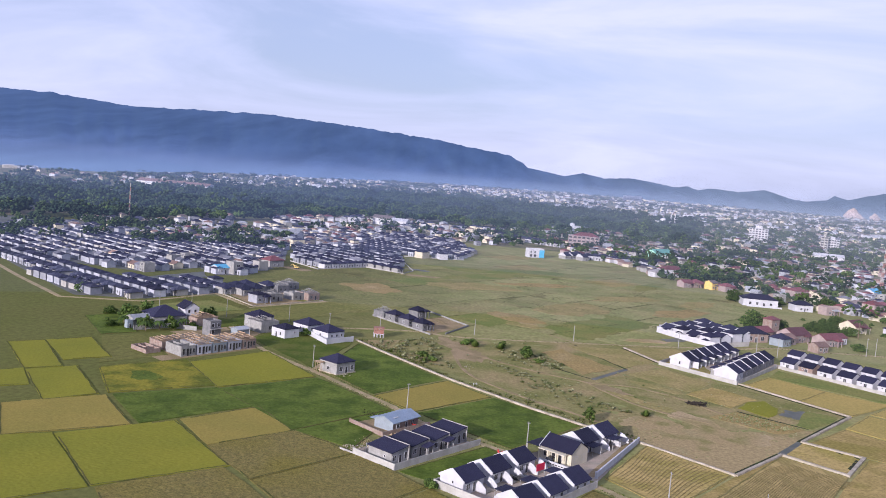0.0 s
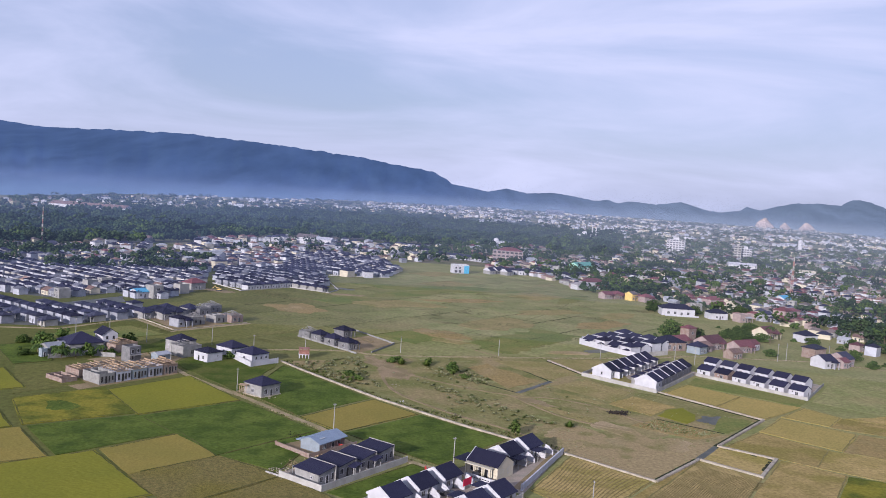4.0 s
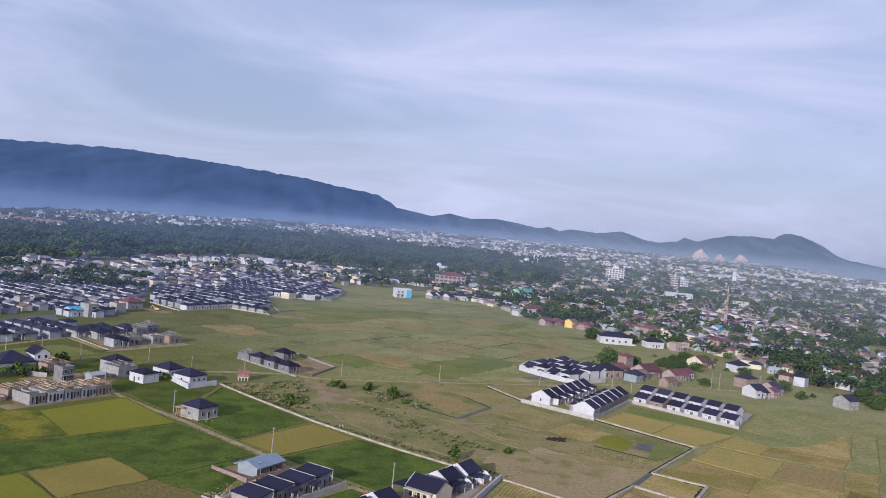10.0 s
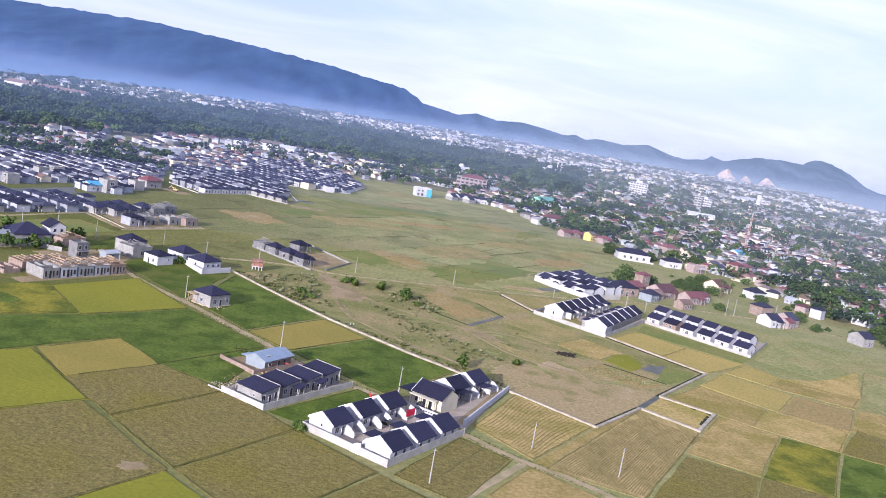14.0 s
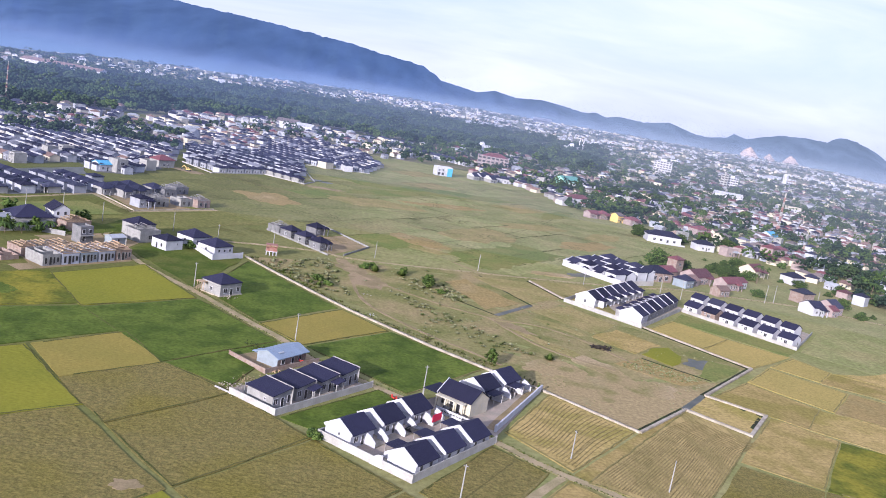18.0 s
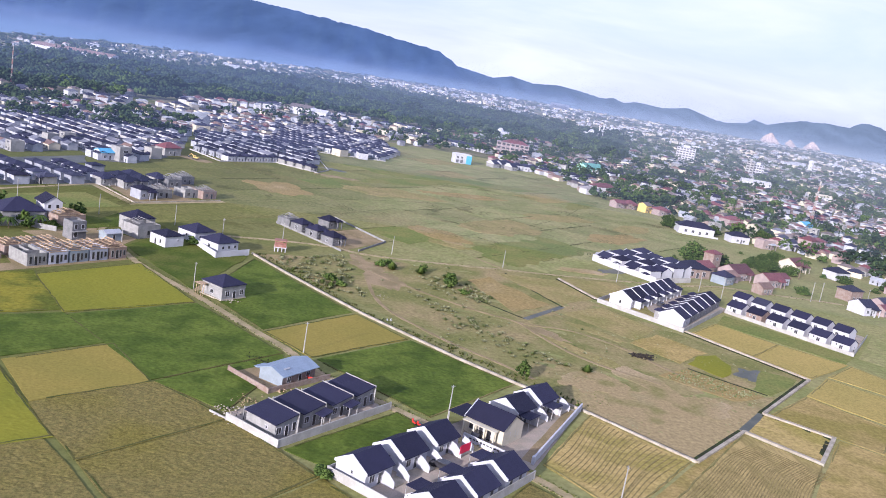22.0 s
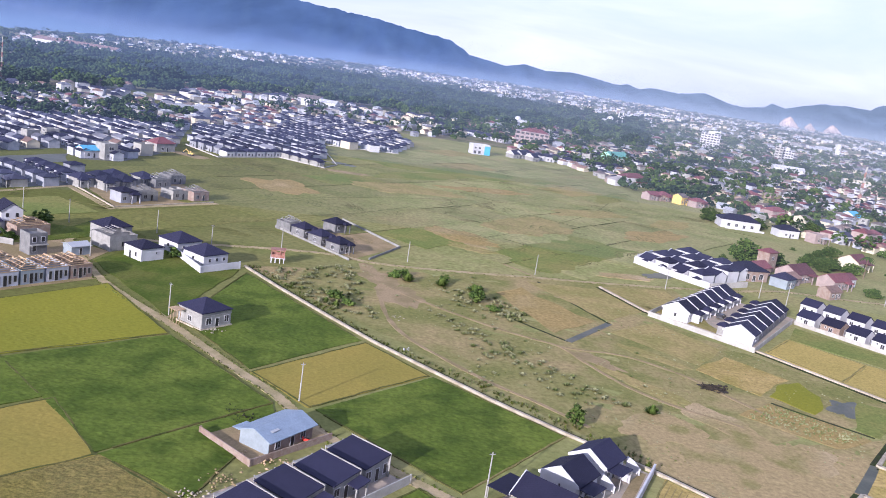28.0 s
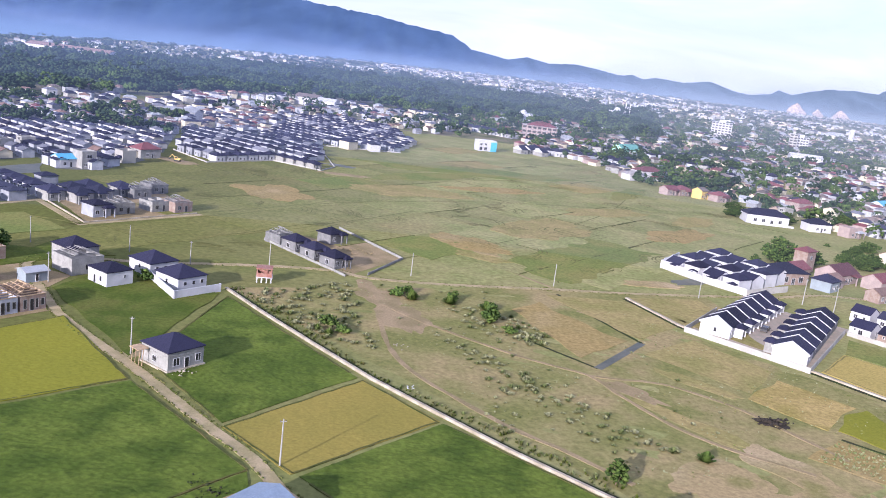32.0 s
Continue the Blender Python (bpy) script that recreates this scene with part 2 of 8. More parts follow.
M_bund = surf("bund_grass", (0.062, 0.074, 0.022), 0.9, (0.10, 0.092, 0.034), scale=0.3, fine=2.5, var=0.45, bump=0.8, spec=0.05)
M_bund_dry = surf("dry_bund_grass", (0.150, 0.136, 0.052), 0.9, (0.20, 0.168, 0.074), scale=0.3, fine=2.5, var=0.4, bump=0.6, spec=0.05)
M_soil = surf("bare_soil", (0.275, 0.208, 0.125), 0.95, (0.205, 0.162, 0.088), scale=0.15, fine=2.0, var=0.26, bump=0.4, spec=0.05)
M_road = surf("dirt_road", (0.34, 0.27, 0.165), 0.95, (0.25, 0.21, 0.115), scale=0.25, fine=3.0, var=0.22, bump=0.4, spec=0.05)
M_yard = surf("yard_paving", (0.33, 0.27, 0.22), 0.9, (0.27, 0.235, 0.19), scale=0.4, fine=4.0, var=0.2, bump=0.3)
M_lane = surf("estate_lane", (0.105, 0.105, 0.105), 0.9, (0.08, 0.088, 0.07), scale=0.2, fine=3.0, var=0.25, bump=0.3)
M_concrete = surf("concrete", (0.36, 0.32, 0.26), 0.9, (0.26, 0.225, 0.17), scale=0.4, fine=4.0, var=0.22, bump=0.3)
M_water = surf("ditch_water", (0.052, 0.057, 0.040), 0.5, (0.085, 0.085, 0.062), scale=0.2, fine=1.0, var=0.25, bump=0.15, spec=0.3)
M_earth = surf("trodden_earth", (0.285, 0.218, 0.115), 0.95, (0.190, 0.168, 0.068), scale=0.16, fine=1.2, var=0.35, bump=0.5, mix=(0.46, 0.64), third=(0.36, 0.275, 0.17), third_scale=0.08, third_mix=(0.5, 0.7), spec=0.05)
# mud darkened to stand in for the shadow in the ditches
M_mud_shade = surf("shadowed_ditch_mud", (0.030, 0.032, 0.020), 0.8, (0.035, 0.050, 0.016), scale=0.3, fine=2.0, var=0.4, bump=0.5, spec=0.05)
M_white = surf("white_paint", (0.45, 0.45, 0.485), 0.6, (0.39, 0.39, 0.42), scale=0.5, fine=2.0, var=0.09, bump=0.05)
M_cream = surf("cream_paint", (0.50, 0.45, 0.35), 0.7, (0.44, 0.40, 0.31), scale=0.4, fine=3.0, var=0.07, bump=0.05)
M_plaster = surf("grey_plaster", (0.27, 0.265, 0.26), 0.9, (0.21, 0.207, 0.203), scale=0.5, fine=3.0, var=0.15, bump=0.2)
M_estate = surf("estate_paint", (0.32, 0.33, 0.375), 0.8, (0.25, 0.26, 0.30), scale=0.4, fine=3.0, var=0.1, bump=0.05, rand=0.3)
M_render = surf("pale_render", (0.36, 0.35, 0.335), 0.9, (0.29, 0.28, 0.265), scale=0.35, fine=3.0, var=0.1, bump=0.15)
M_block = surf("concrete_block", (0.24, 0.237, 0.23), 0.95, (0.19, 0.187, 0.183), scale=0.8, fine=5.0, var=0.2, bump=0.3)
M_brick = surf("red_brick", (0.205, 0.145, 0.12), 0.9, (0.25, 0.20, 0.175), scale=0.9, fine=6.0, var=0.25, bump=0.3)
M_brick_red = surf("new_red_brick", (0.23, 0.095, 0.075), 0.9, (0.27, 0.15, 0.125), scale=0.9, fine=6.0, var=0.25, bump=0.3)
M_pink = surf("pink_paint", (0.31, 0.245, 0.235), 0.8, (0.25, 0.20, 0.195), scale=0.4, fine=3.0, var=0.12, bump=0.1)
M_blue_wall = surf("pale_blue_paint", (0.22, 0.255, 0.29), 0.8, (0.19, 0.22, 0.25), scale=0.4, fine=3.0, var=0.1, bump=0.1)
M_yellow = surf("yellow_paint", (0.58, 0.42, 0.14), 0.8, (0.50, 0.36, 0.12), scale=0.4, fine=3.0, var=0.1, bump=0.1)
M_green_wall = surf("green_paint", (0.30, 0.55, 0.45), 0.8, scale=0.4, fine=3.0, var=0.06, bump=0.1)
M_roof = ribbed("dark_metal_roof", (0.021, 0.021, 0.043), 0.65, 0.35, rand=0.3, spec=0.1)
M_roof_grey = ribbed("grey_metal_roof", (0.036, 0.037, 0.064), 0.6, 0.35, rand=0.35, spec=0.12)
M_roof_slate = ribbed("blue_grey_roof", (0.050, 0.053, 0.086), 0.62, 0.35, rand=0.3, spec=0.15)
M_roof_zinc = ribbed("zinc_roof", (0.30, 0.31, 0.33), 0.45, 0.3, metal=0.2, rand=0.25)
M_roof_blue = ribbed("pale_blue_roof", (0.20, 0.255, 0.33), 0.5, 0.4, rand=0.05, var=0.2)
M_roof_rust = ribbed("rusty_roof", (0.185, 0.115, 0.095), 0.75, 0.3, rand=0.4, var=0.35)
M_roof_red = ribbed("red_roof", (0.130, 0.040, 0.046), 0.65, 0.35, rand=0.4, var=0.3)
M_roof_teal = ribbed("bright_blue_roof", (0.08, 0.36, 0.58), 0.5, 0.35)
M_roof_brown = ribbed("brown_roof", (0.140, 0.112, 0.105), 0.7, 0.3, rand=0.4, var=0.3)
M_dark = surf("dark_opening", (0.02, 0.02, 0.024), 0.3, scale=1, fine=5, var=0.2, bump=0, spec=0.5)
M_wood = surf("raw_timber", (0.42, 0.30, 0.19), 0.85, (0.33, 0.24, 0.155), scale=1.0, fine=6.0, var=0.2, bump=0.2)
M_red = surf("red_banner", (0.62, 0.02, 0.07), 0.5, scale=1, fine=4, var=0.08, bump=0)
M_pole = surf("pole_concrete", (0.28, 0.272, 0.262), 0.85, scale=0.5, fine=4, var=0.12, bump=0.1)
M_leaf = surf("leaves", (0.034, 0.060, 0.017), 0.7, (0.052, 0.080, 0.022), scale=0.2, fine=1.5, var=0.4, bump=0, rand=0.2, spec=0.05)
M_leaf_light = surf("light_leaves", (0.062, 0.098, 0.024), 0.7, (0.085, 0.12, 0.03), scale=0.2, fine=1.5, var=0.35, bump=0, rand=0.2, spec=0.05)
M_leaf_dark = surf("dark_leaves", (0.014, 0.027, 0.018), 0.75, (0.022, 0.038, 0.022), scale=0.03, fine=0.5, var=0.42, bump=0, spec=0.05)
M_leaf_mid = surf("wood_leaves", (0.028, 0.049, 0.023), 0.75, (0.040, 0.063, 0.027), scale=0.05, fine=0.6, var=0.4, bump=0, spec=0.05)
M_leaf_deep = surf("deep_green_leaves", (0.015, 0.031, 0.021), 0.75, (0.021, 0.040, 0.024), scale=0.05, fine=0.6, var=0.35, bump=0, spec=0.05)
M_shrub = surf("grey_shrub", (0.30, 0.30, 0.175), 0.85, (0.235, 0.24, 0.125), scale=0.2, fine=1.5, var=0.35, bump=0, spec=0.05)
M_shrub_green = surf("green_shrub", (0.17, 0.195, 0.085), 0.85, (0.125, 0.15, 0.055), scale=0.2, fine=1.5, var=0.35, bump=0, spec=0.05)
M_patchy = surf("patchy_rice", (0.195, 0.175, 0.026), 0.85, (0.085, 0.100, 0.017), scale=0.12, fine=1.0, var=0.4, bump=0.35, mix=(0.42, 0.62), spec=0.05)
M_bark = surf("bark", (0.16, 0.12, 0.085), 0.9, scale=1.0, fine=5, var=0.3, bump=0.4, spec=0.05)
M_ash = surf("burnt_branches", (0.035, 0.028, 0.022), 0.95, scale=1.0, fine=5, var=0.4, bump=0.3)

# ---- tools ----
RNG = random.Random(7)


def mesh_of(name, verts, faces, mats, slots=None):
    me = bpy.data.meshes.new(name)
    me.from_pydata(verts, [], faces)
    for m in mats if isinstance(mats, (list, tuple)) else [mats]:
        me.materials.append(m)
    if slots is not None:
        me.polygons.foreach_set("material_index", slots)
    me.update()
    return me


def part(name, bm, material, parent, label=""):
    """Links a bmesh as one mesh object under a thing or a part."""
    me = bpy.data.meshes.new(name)
    bm.to_mesh(me)
    bm.free()
    me.materials.append(material)
    ob = new(name, me)
    ob.parent = parent
    if label:
        ob["label"] = label
    return ob


def thing(name, m, label, category, group=""):
    ob = new(name)
    ob.matrix_world = m
    return tagged(ob, label, category, group)


def box(bm, x0, x1, y0, y1, z0, z1):
    v = [bm.verts.new(p) for p in ((x0, y0, z0), (x1, y0, z0), (x1, y1, z0), (x0, y1, z0), (x0, y0, z1), (x1, y0, z1), (x1, y1, z1), (x0, y1, z1))]
    for f in ((3, 2, 1, 0), (4, 5, 6, 7), (0, 1, 5, 4), (1, 2, 6, 5), (2, 3, 7, 6), (3, 0, 4, 7)):
        bm.faces.new([v[i] for i in f])
    return bm


def boxed(*b):
    return box(bmesh.new(), *b)


def prism(bm, section, x0, x1):
    """A section in y, z drawn along x."""
    a = [bm.verts.new((x0, y, z)) for y, z in section]
    b = [bm.verts.new((x1, y, z)) for y, z in section]
    n = len(section)
    bm.faces.new(a[::-1])
    bm.faces.new(b)
    for i in range(n):
        bm.faces.new((a[i], a[(i + 1) % n], b[(i + 1) % n], b[i]))
    return bm


def gable_walls(w, d, h, rise):
    """Walls with gables at both ends of x, ridge along x."""
    return prism(bmesh.new(), [(-d / 2, 0), (d / 2, 0), (d / 2, h), (0, h + rise), (-d / 2, h)], -w / 2, w / 2)


def gable_roof(w, d, h, rise, over=0.45, thick=0.14, ends=0.3):
    k = rise / (d / 2)
    e = d / 2 + over
    z0 = h - over * k + 0.02
    s = [(-e, z0), (0, h + rise + 0.02), (e, z0), (e, z0 + thick), (0, h + rise + thick + 0.04), (-e, z0 + thick)]
    return prism(bmesh.new(), s, -w / 2 - ends, w / 2 + ends)


def hip_roof(w, d, h, rise, over=0.5, thick=0.16):
    """Four slopes with a ridge along the longer side and a fascia."""
    bm = bmesh.new()
    a, b = w / 2 + over, d / 2 + over
    r = max(a - b, 0.0), max(b - a, 0.0)
    low = [bm.verts.new((x, y, h - 0.02)) for x, y in ((-a, -b), (a, -b), (a, b), (-a, b))]
    top = [bm.verts.new((v.co.x, v.co.y, h + thick)) for v in low]
    bm.faces.new(low[::-1])
    for i in range(4):
        bm.faces.new((low[i], low[(i + 1) % 4], top[(i + 1) % 4], top[i]))
    z = h + thick + rise
    if r[0] > 0.05:
        p, q = bm.verts.new((-r[0], 0, z)), bm.verts.new((r[0], 0, z))
        bm.faces.new((top[0], top[1], q, p)), bm.faces.new((top[1], top[2], q)), bm.faces.new((top[2], top[3], p, q)), bm.faces.new((top[3], top[0], p))
    elif r[1] > 0.05:
        p, q = bm.verts.new((0, -r[1], z)), bm.verts.new((0, r[1], z))
        bm.faces.new((top[0], top[1], p)), bm.faces.new((top[1], top[2], q, p)), bm.faces.new((top[2], top[3], q)), bm.faces.new((top[3], top[0], p, q))
    else:
        p = bm.verts.new((0, 0, z))
        for i in range(4):
            bm.faces.new((top[i], top[(i + 1) % 4], p))
    return bm


def opening(parent, name, x, z, w, h, side, reach, glass=None, frame_mat=None):
    """A window or door set into a wall: a dark pane within a proud frame. side: 0 -y, 1 +x, 2 +y, 3 -x; reach: the wall's distance."""
    turn = pose(0, 0, 0, 0, 0, 90 * side)
    bm = bmesh.new()
    t = 0.09
    y0, y1 = -reach - 0.06, -reach + 0.05
    box(bm, x - w / 2, x - w / 2 + t, y0, y1, z, z + h)
    box(bm, x + w / 2 - t, x + w / 2, y0, y1, z, z + h)
    box(bm, x - w / 2 + t, x + w / 2 - t, y0, y1, z + h - t, z + h)
    box(bm, x - w / 2 + t, x + w / 2 - t, y0, y1, z, z + t)
    if w > 1.1:
        box(bm, x - 0.035, x + 0.035, y0 + 0.01, y1, z + t, z + h - t)
    bm.transform(turn)
    ob = part(name, bm, frame_mat or M_white, parent)
    bm = boxed(x - w / 2 + t, x + w / 2 - t, -reach - 0.03, -reach + 0.04, z + t, z + h - t)
    bm.transform(turn)
    part("pane" if name == "window" else "leaf", bm, glass or M_dark, ob)
    return ob


def house(m, w, d, h, roof, rise, wall_mat, roof_mat, label, wins=(), group="", category="house", over=0.45, name="house", porch=None, parapet=None, ends=0.3, thick=0.07):
    """A house on w x d metres; wins: rows of kind, side, place, sill, width, height."""
    ob = thing(name, m, label, category, group)
    if roof == "gable":
        part("wall", gable_walls(w, d, h, rise), wall_mat, ob)
        part("roof", gable_roof(w, d, h, rise, over, ends=ends), roof_mat, ob)
    elif roof == "hip":
        part("wall", boxed(-w / 2, w / 2, -d / 2, d / 2, 0, h), wall_mat, ob)
        part("roof", hip_roof(w, d, h, rise, over), roof_mat, ob)
    elif roof == "lean":
        bm = prism(bmesh.new(), [(-w / 2, 0), (w / 2, 0), (w / 2, h + rise), (-w / 2, h)], -d / 2, d / 2)
        bm.transform(Matrix(((0, 1, 0, 0), (-1, 0, 0, 0), (0, 0, 1, 0), (0, 0, 0, 1))))
        bmesh.ops.recalc_face_normals(bm, faces=bm.faces)
        part("wall", bm, wall_mat, ob)
        part("roof", lean_hip(w, d, h + 0.02, rise, over), roof_mat, ob)
        part("fire_wall", boxed(w / 2 + 0.003, w / 2 + 0.12, -d / 2 - 0.4, d / 2 + 0.4, 0, h + rise + 0.32), M_plaster, ob)
    else:
        part("wall", boxed(-w / 2, w / 2, -d / 2, d / 2, 0, h), wall_mat, ob)
        bm = bmesh.new()
        for b in ((-w / 2, w / 2, -d / 2, -d / 2 + 0.2), (-w / 2, w / 2, d / 2 - 0.2, d / 2), (-w / 2, -w / 2 + 0.2, -d / 2 + 0.2, d / 2 - 0.2), (w / 2 - 0.2, w / 2, -d / 2 + 0.2, d / 2 - 0.2)):
            box(bm, *b, h, h + 0.6)
        part("parapet", bm, wall_mat, ob)
    for kind, side, x, z, ww, hh in wins:
        opening(ob, kind, x, z, ww, hh, side, (d / 2, w / 2, d / 2, w / 2)[side])
    if porch:
        px, pw, pd, ph = porch
        part("porch_roof", moved(hip_roof(pw, pd, ph, 0.8, 0.25), px, -d / 2 - pd / 2, 0), roof_mat, ob)
        for s in (-1, 1):
            part("porch_column", moved(boxed(-0.15, 0.15, -0.15, 0.15, 0, ph), px + s * (pw / 2 - 0.15), -d / 2 - pd + 0.15, 0), wall_mat, ob)
    if parapet:
        # a thin white fire wall that follows the gable at one end
        x = parapet * (w / 2 + 0.10)
        part("fire_wall", prism(bmesh.new(), [(-d / 2 - 0.35, h - 0.35), (0, h - 0.35), (d / 2 + 0.35, h - 0.35), (d / 2 + 0.35, h + 0.08), (0, h + rise + 0.34), (-d / 2 - 0.35, h + 0.08)], x - thick, x + thick), M_white, ob)
    return ob


def lean_hip(w, d, h, rise, over=0.35, thick=0.14):
    """One slope that climbs along x to a party wall, with a shallow fascia."""
    bm = bmesh.new()
    prism(bm, [(-w / 2 - over, h), (w / 2, h + rise), (w / 2, h + rise + thick), (-w / 2 - over, h + thick)], -d / 2 - over, d / 2 + over)
    bm.transform(Matrix(((0, 1, 0, 0), (-1, 0, 0, 0), (0, 0, 1, 0), (0, 0, 0, 1))))
    bmesh.ops.recalc_face_normals(bm, faces=bm.faces)
    return bm


def moved(bm, x, y, z, turn=0.0):
    bm.transform(pose(x, y, z, 0, 0, turn))
    return bm


def patch(name, corners, material, label, height=0.0, lift=0.02, cell=2.5, rough=0.0, category="field", wob=0.4, kind="structure"):
    """A piece of land between four corners: a slab with an uneven top and slightly crooked edges."""
    p = [Vector((*c, 0)) for c in corners]
    nu = max(2, int(max((p[1] - p[0]).length, (p[2] - p[3]).length) / cell))
    nv = max(2, int(max((p[3] - p[0]).length, (p[2] - p[1]).length) / cell))
    nu, nv = min(nu, 90), min(nv, 90)
    verts, faces = [], []
    for j in range(nv + 1):
        for i in range(nu + 1):
            u, v = i / nu, j / nv
            q = (p[0] * (1 - u) + p[1] * u) * (1 - v) + (p[3] * (1 - u) + p[2] * u) * v
            n = noise.noise_vector((q.x * 0.11, q.y * 0.11, 0.3))
            edge = i in (0, nu) or j in (0, nv)
            q = q + Vector((n.x, n.y, 0)) * wob
            z = lift + height + (rough * (0.6 * noise.noise((q.x * 0.45, q.y * 0.45, 2.0)) + noise.noise((q.x * 1.3, q.y * 1.3, 4.0))) if rough else 0)
            verts.append((q.x, q.y, z - (0.12 * height if edge else 0)))
    for j in range(nv):
        for i in range(nu):
            a = j * (nu + 1) + i
            faces.append((a, a + 1, a + nu + 2, a + nu + 1))
    rim = [i for i in range(nu + 1)] + [(j + 1) * (nu + 1) - 1 for j in range(1, nv + 1)] + [nv * (nu + 1) + i for i in range(nu - 1, -1, -1)] + [j * (nu + 1) for j in range(nv - 1, 0, -1)]
    base = len(verts)
    mid = sum(p, Vector()) / 4
    verts += [(verts[i][0] + 0.012 * (mid.x - verts[i][0]), verts[i][1] + 0.012 * (mid.y - verts[i][1]), -0.3) for i in rim]
    for k in range(len(rim)):
        n = (k + 1) % len(rim)
        faces.append((rim[n], rim[k], base + k, base + n))
    me = mesh_of(name, verts, faces, material)
    bm = bmesh.new()
    bm.from_mesh(me)
    bmesh.ops.recalc_face_normals(bm, faces=bm.faces)
    bm.to_mesh(me)
    bm.free()
    ob = new(name, me)
    return tagged(ob, label, category, kind=kind)


def smooth(points, step=3.0):
    """A line through the points by Catmull-Rom, in steps of some metres."""
    p = [Vector((*q, 0)) for q in points]
    p = [p[0] * 2 - p[1], *p, p[-1] * 2 - p[-2]]
    out = []
    for k in range(1, len(p) - 2):
        n = max(1, int((p[k + 1] - p[k]).length / step))
        for i in range(n):
            t = i / n
            out.append(0.5 * (2 * p[k] + (p[k + 1] - p[k - 1]) * t + (2 * p[k - 1] - 5 * p[k] + 4 * p[k + 1] - p[k + 2]) * t * t + (3 * p[k] - p[k - 1] - 3 * p[k + 1] + p[k + 2]) * t**3))
    return out + [p[-2]]


def strip(name, points, width, top, material, label, category, low=-0.3, wob=0.0, step=3.0, straight=False, offset=0.0, kind="structure", parent=None):
    """A band along a line: a road, a kerb, a ditch or a wall."""
    line = [Vector((*q, 0)) for q in points] if straight else smooth(points, step)
    verts, faces = [], []
    n = len(line)
    for i, q in enumerate(line):
        d0 = (line[i] - line[i - 1]).normalized() if i else (line[1] - line[0]).normalized()
        d1 = (line[i + 1] - line[i]).normalized() if i < n - 1 else d0
        d = (d0 + d1).normalized()
        side = Vector((d.y, -d.x, 0)) / max(0.4, d.dot(d1))
        q = q + side * offset
        a = width / 2 * (1 + wob * noise.noise((q.x * 0.21, q.y * 0.21, 1.0)))
        b = width / 2 * (1 + wob * noise.noise((q.x * 0.21, q.y * 0.21, 5.0)))
        for s, z in ((-a, low), (-a, top), (b, top), (b, low)):
            verts.append((q.x + side.x * s, q.y + side.y * s, z))
    for i in range(n - 1):
        k = 4 * i
        for j in range(4):
            faces.append((k + j, k + (j + 1) % 4, k + 4 + (j + 1) % 4, k + 4 + j))
    faces += [(0, 3, 2, 1), (4 * n - 4, 4 * n - 3, 4 * n - 2, 4 * n - 1)]
    me = mesh_of(name, verts, faces, material)
    bm = bmesh.new()
    bm.from_mesh(me)
    bmesh.ops.recalc_face_normals(bm, faces=bm.faces)
    bm.to_mesh(me)
    bm.free()
    ob = new(name, me)
    if parent:
        ob.parent = parent
        return ob
    return tagged(ob, label, category, kind=kind)


def blot(name, x, y, rx, ry, turn, material, label, lift=0.05, category="ground"):
    """An irregular bare patch or puddle that lies on the ground."""
    rim = []
    for i in range(40):
        a = 2 * math.pi * i / 40
        k = 1 + 0.45 * noise.noise((math.cos(a) * 1.7 + x, math.sin(a) * 1.7 + y, 0.0)) + 0.2 * noise.noise((math.cos(a) * 6 + x, math.sin(a) * 6 + y, 3.0))
        v = pose(0, 0, 0, 0, 0, turn) @ Vector((rx * k * math.cos(a), ry * k * math.sin(a), 0))
        rim.append((x + v.x, y + v.y, lift))
    verts = [(x, y, lift), *rim, *[(p[0] * 1.0, p[1], -0.2) for p in rim]]
    faces = [(0, 1 + i, 1 + (i + 1) % 40) for i in range(40)] + [(1 + (i + 1) % 40, 1 + i, 41 + i, 41 + (i + 1) % 40) for i in range(40)]
    return tagged(new(name, mesh_of(name, verts, faces, material)), label, category, kind="structure")


OCTA = np.array([(1, 0, 0), (-1, 0, 0), (0, 1, 0), (0, -1, 0), (0, 0, 1), (0, 0, -1)], float)
OCTA_F = np.array([(0, 2, 4), (2, 1, 4), (1, 3, 4), (3, 0, 4), (2, 0, 5), (1, 2, 5), (3, 1, 5), (0, 3, 5)])


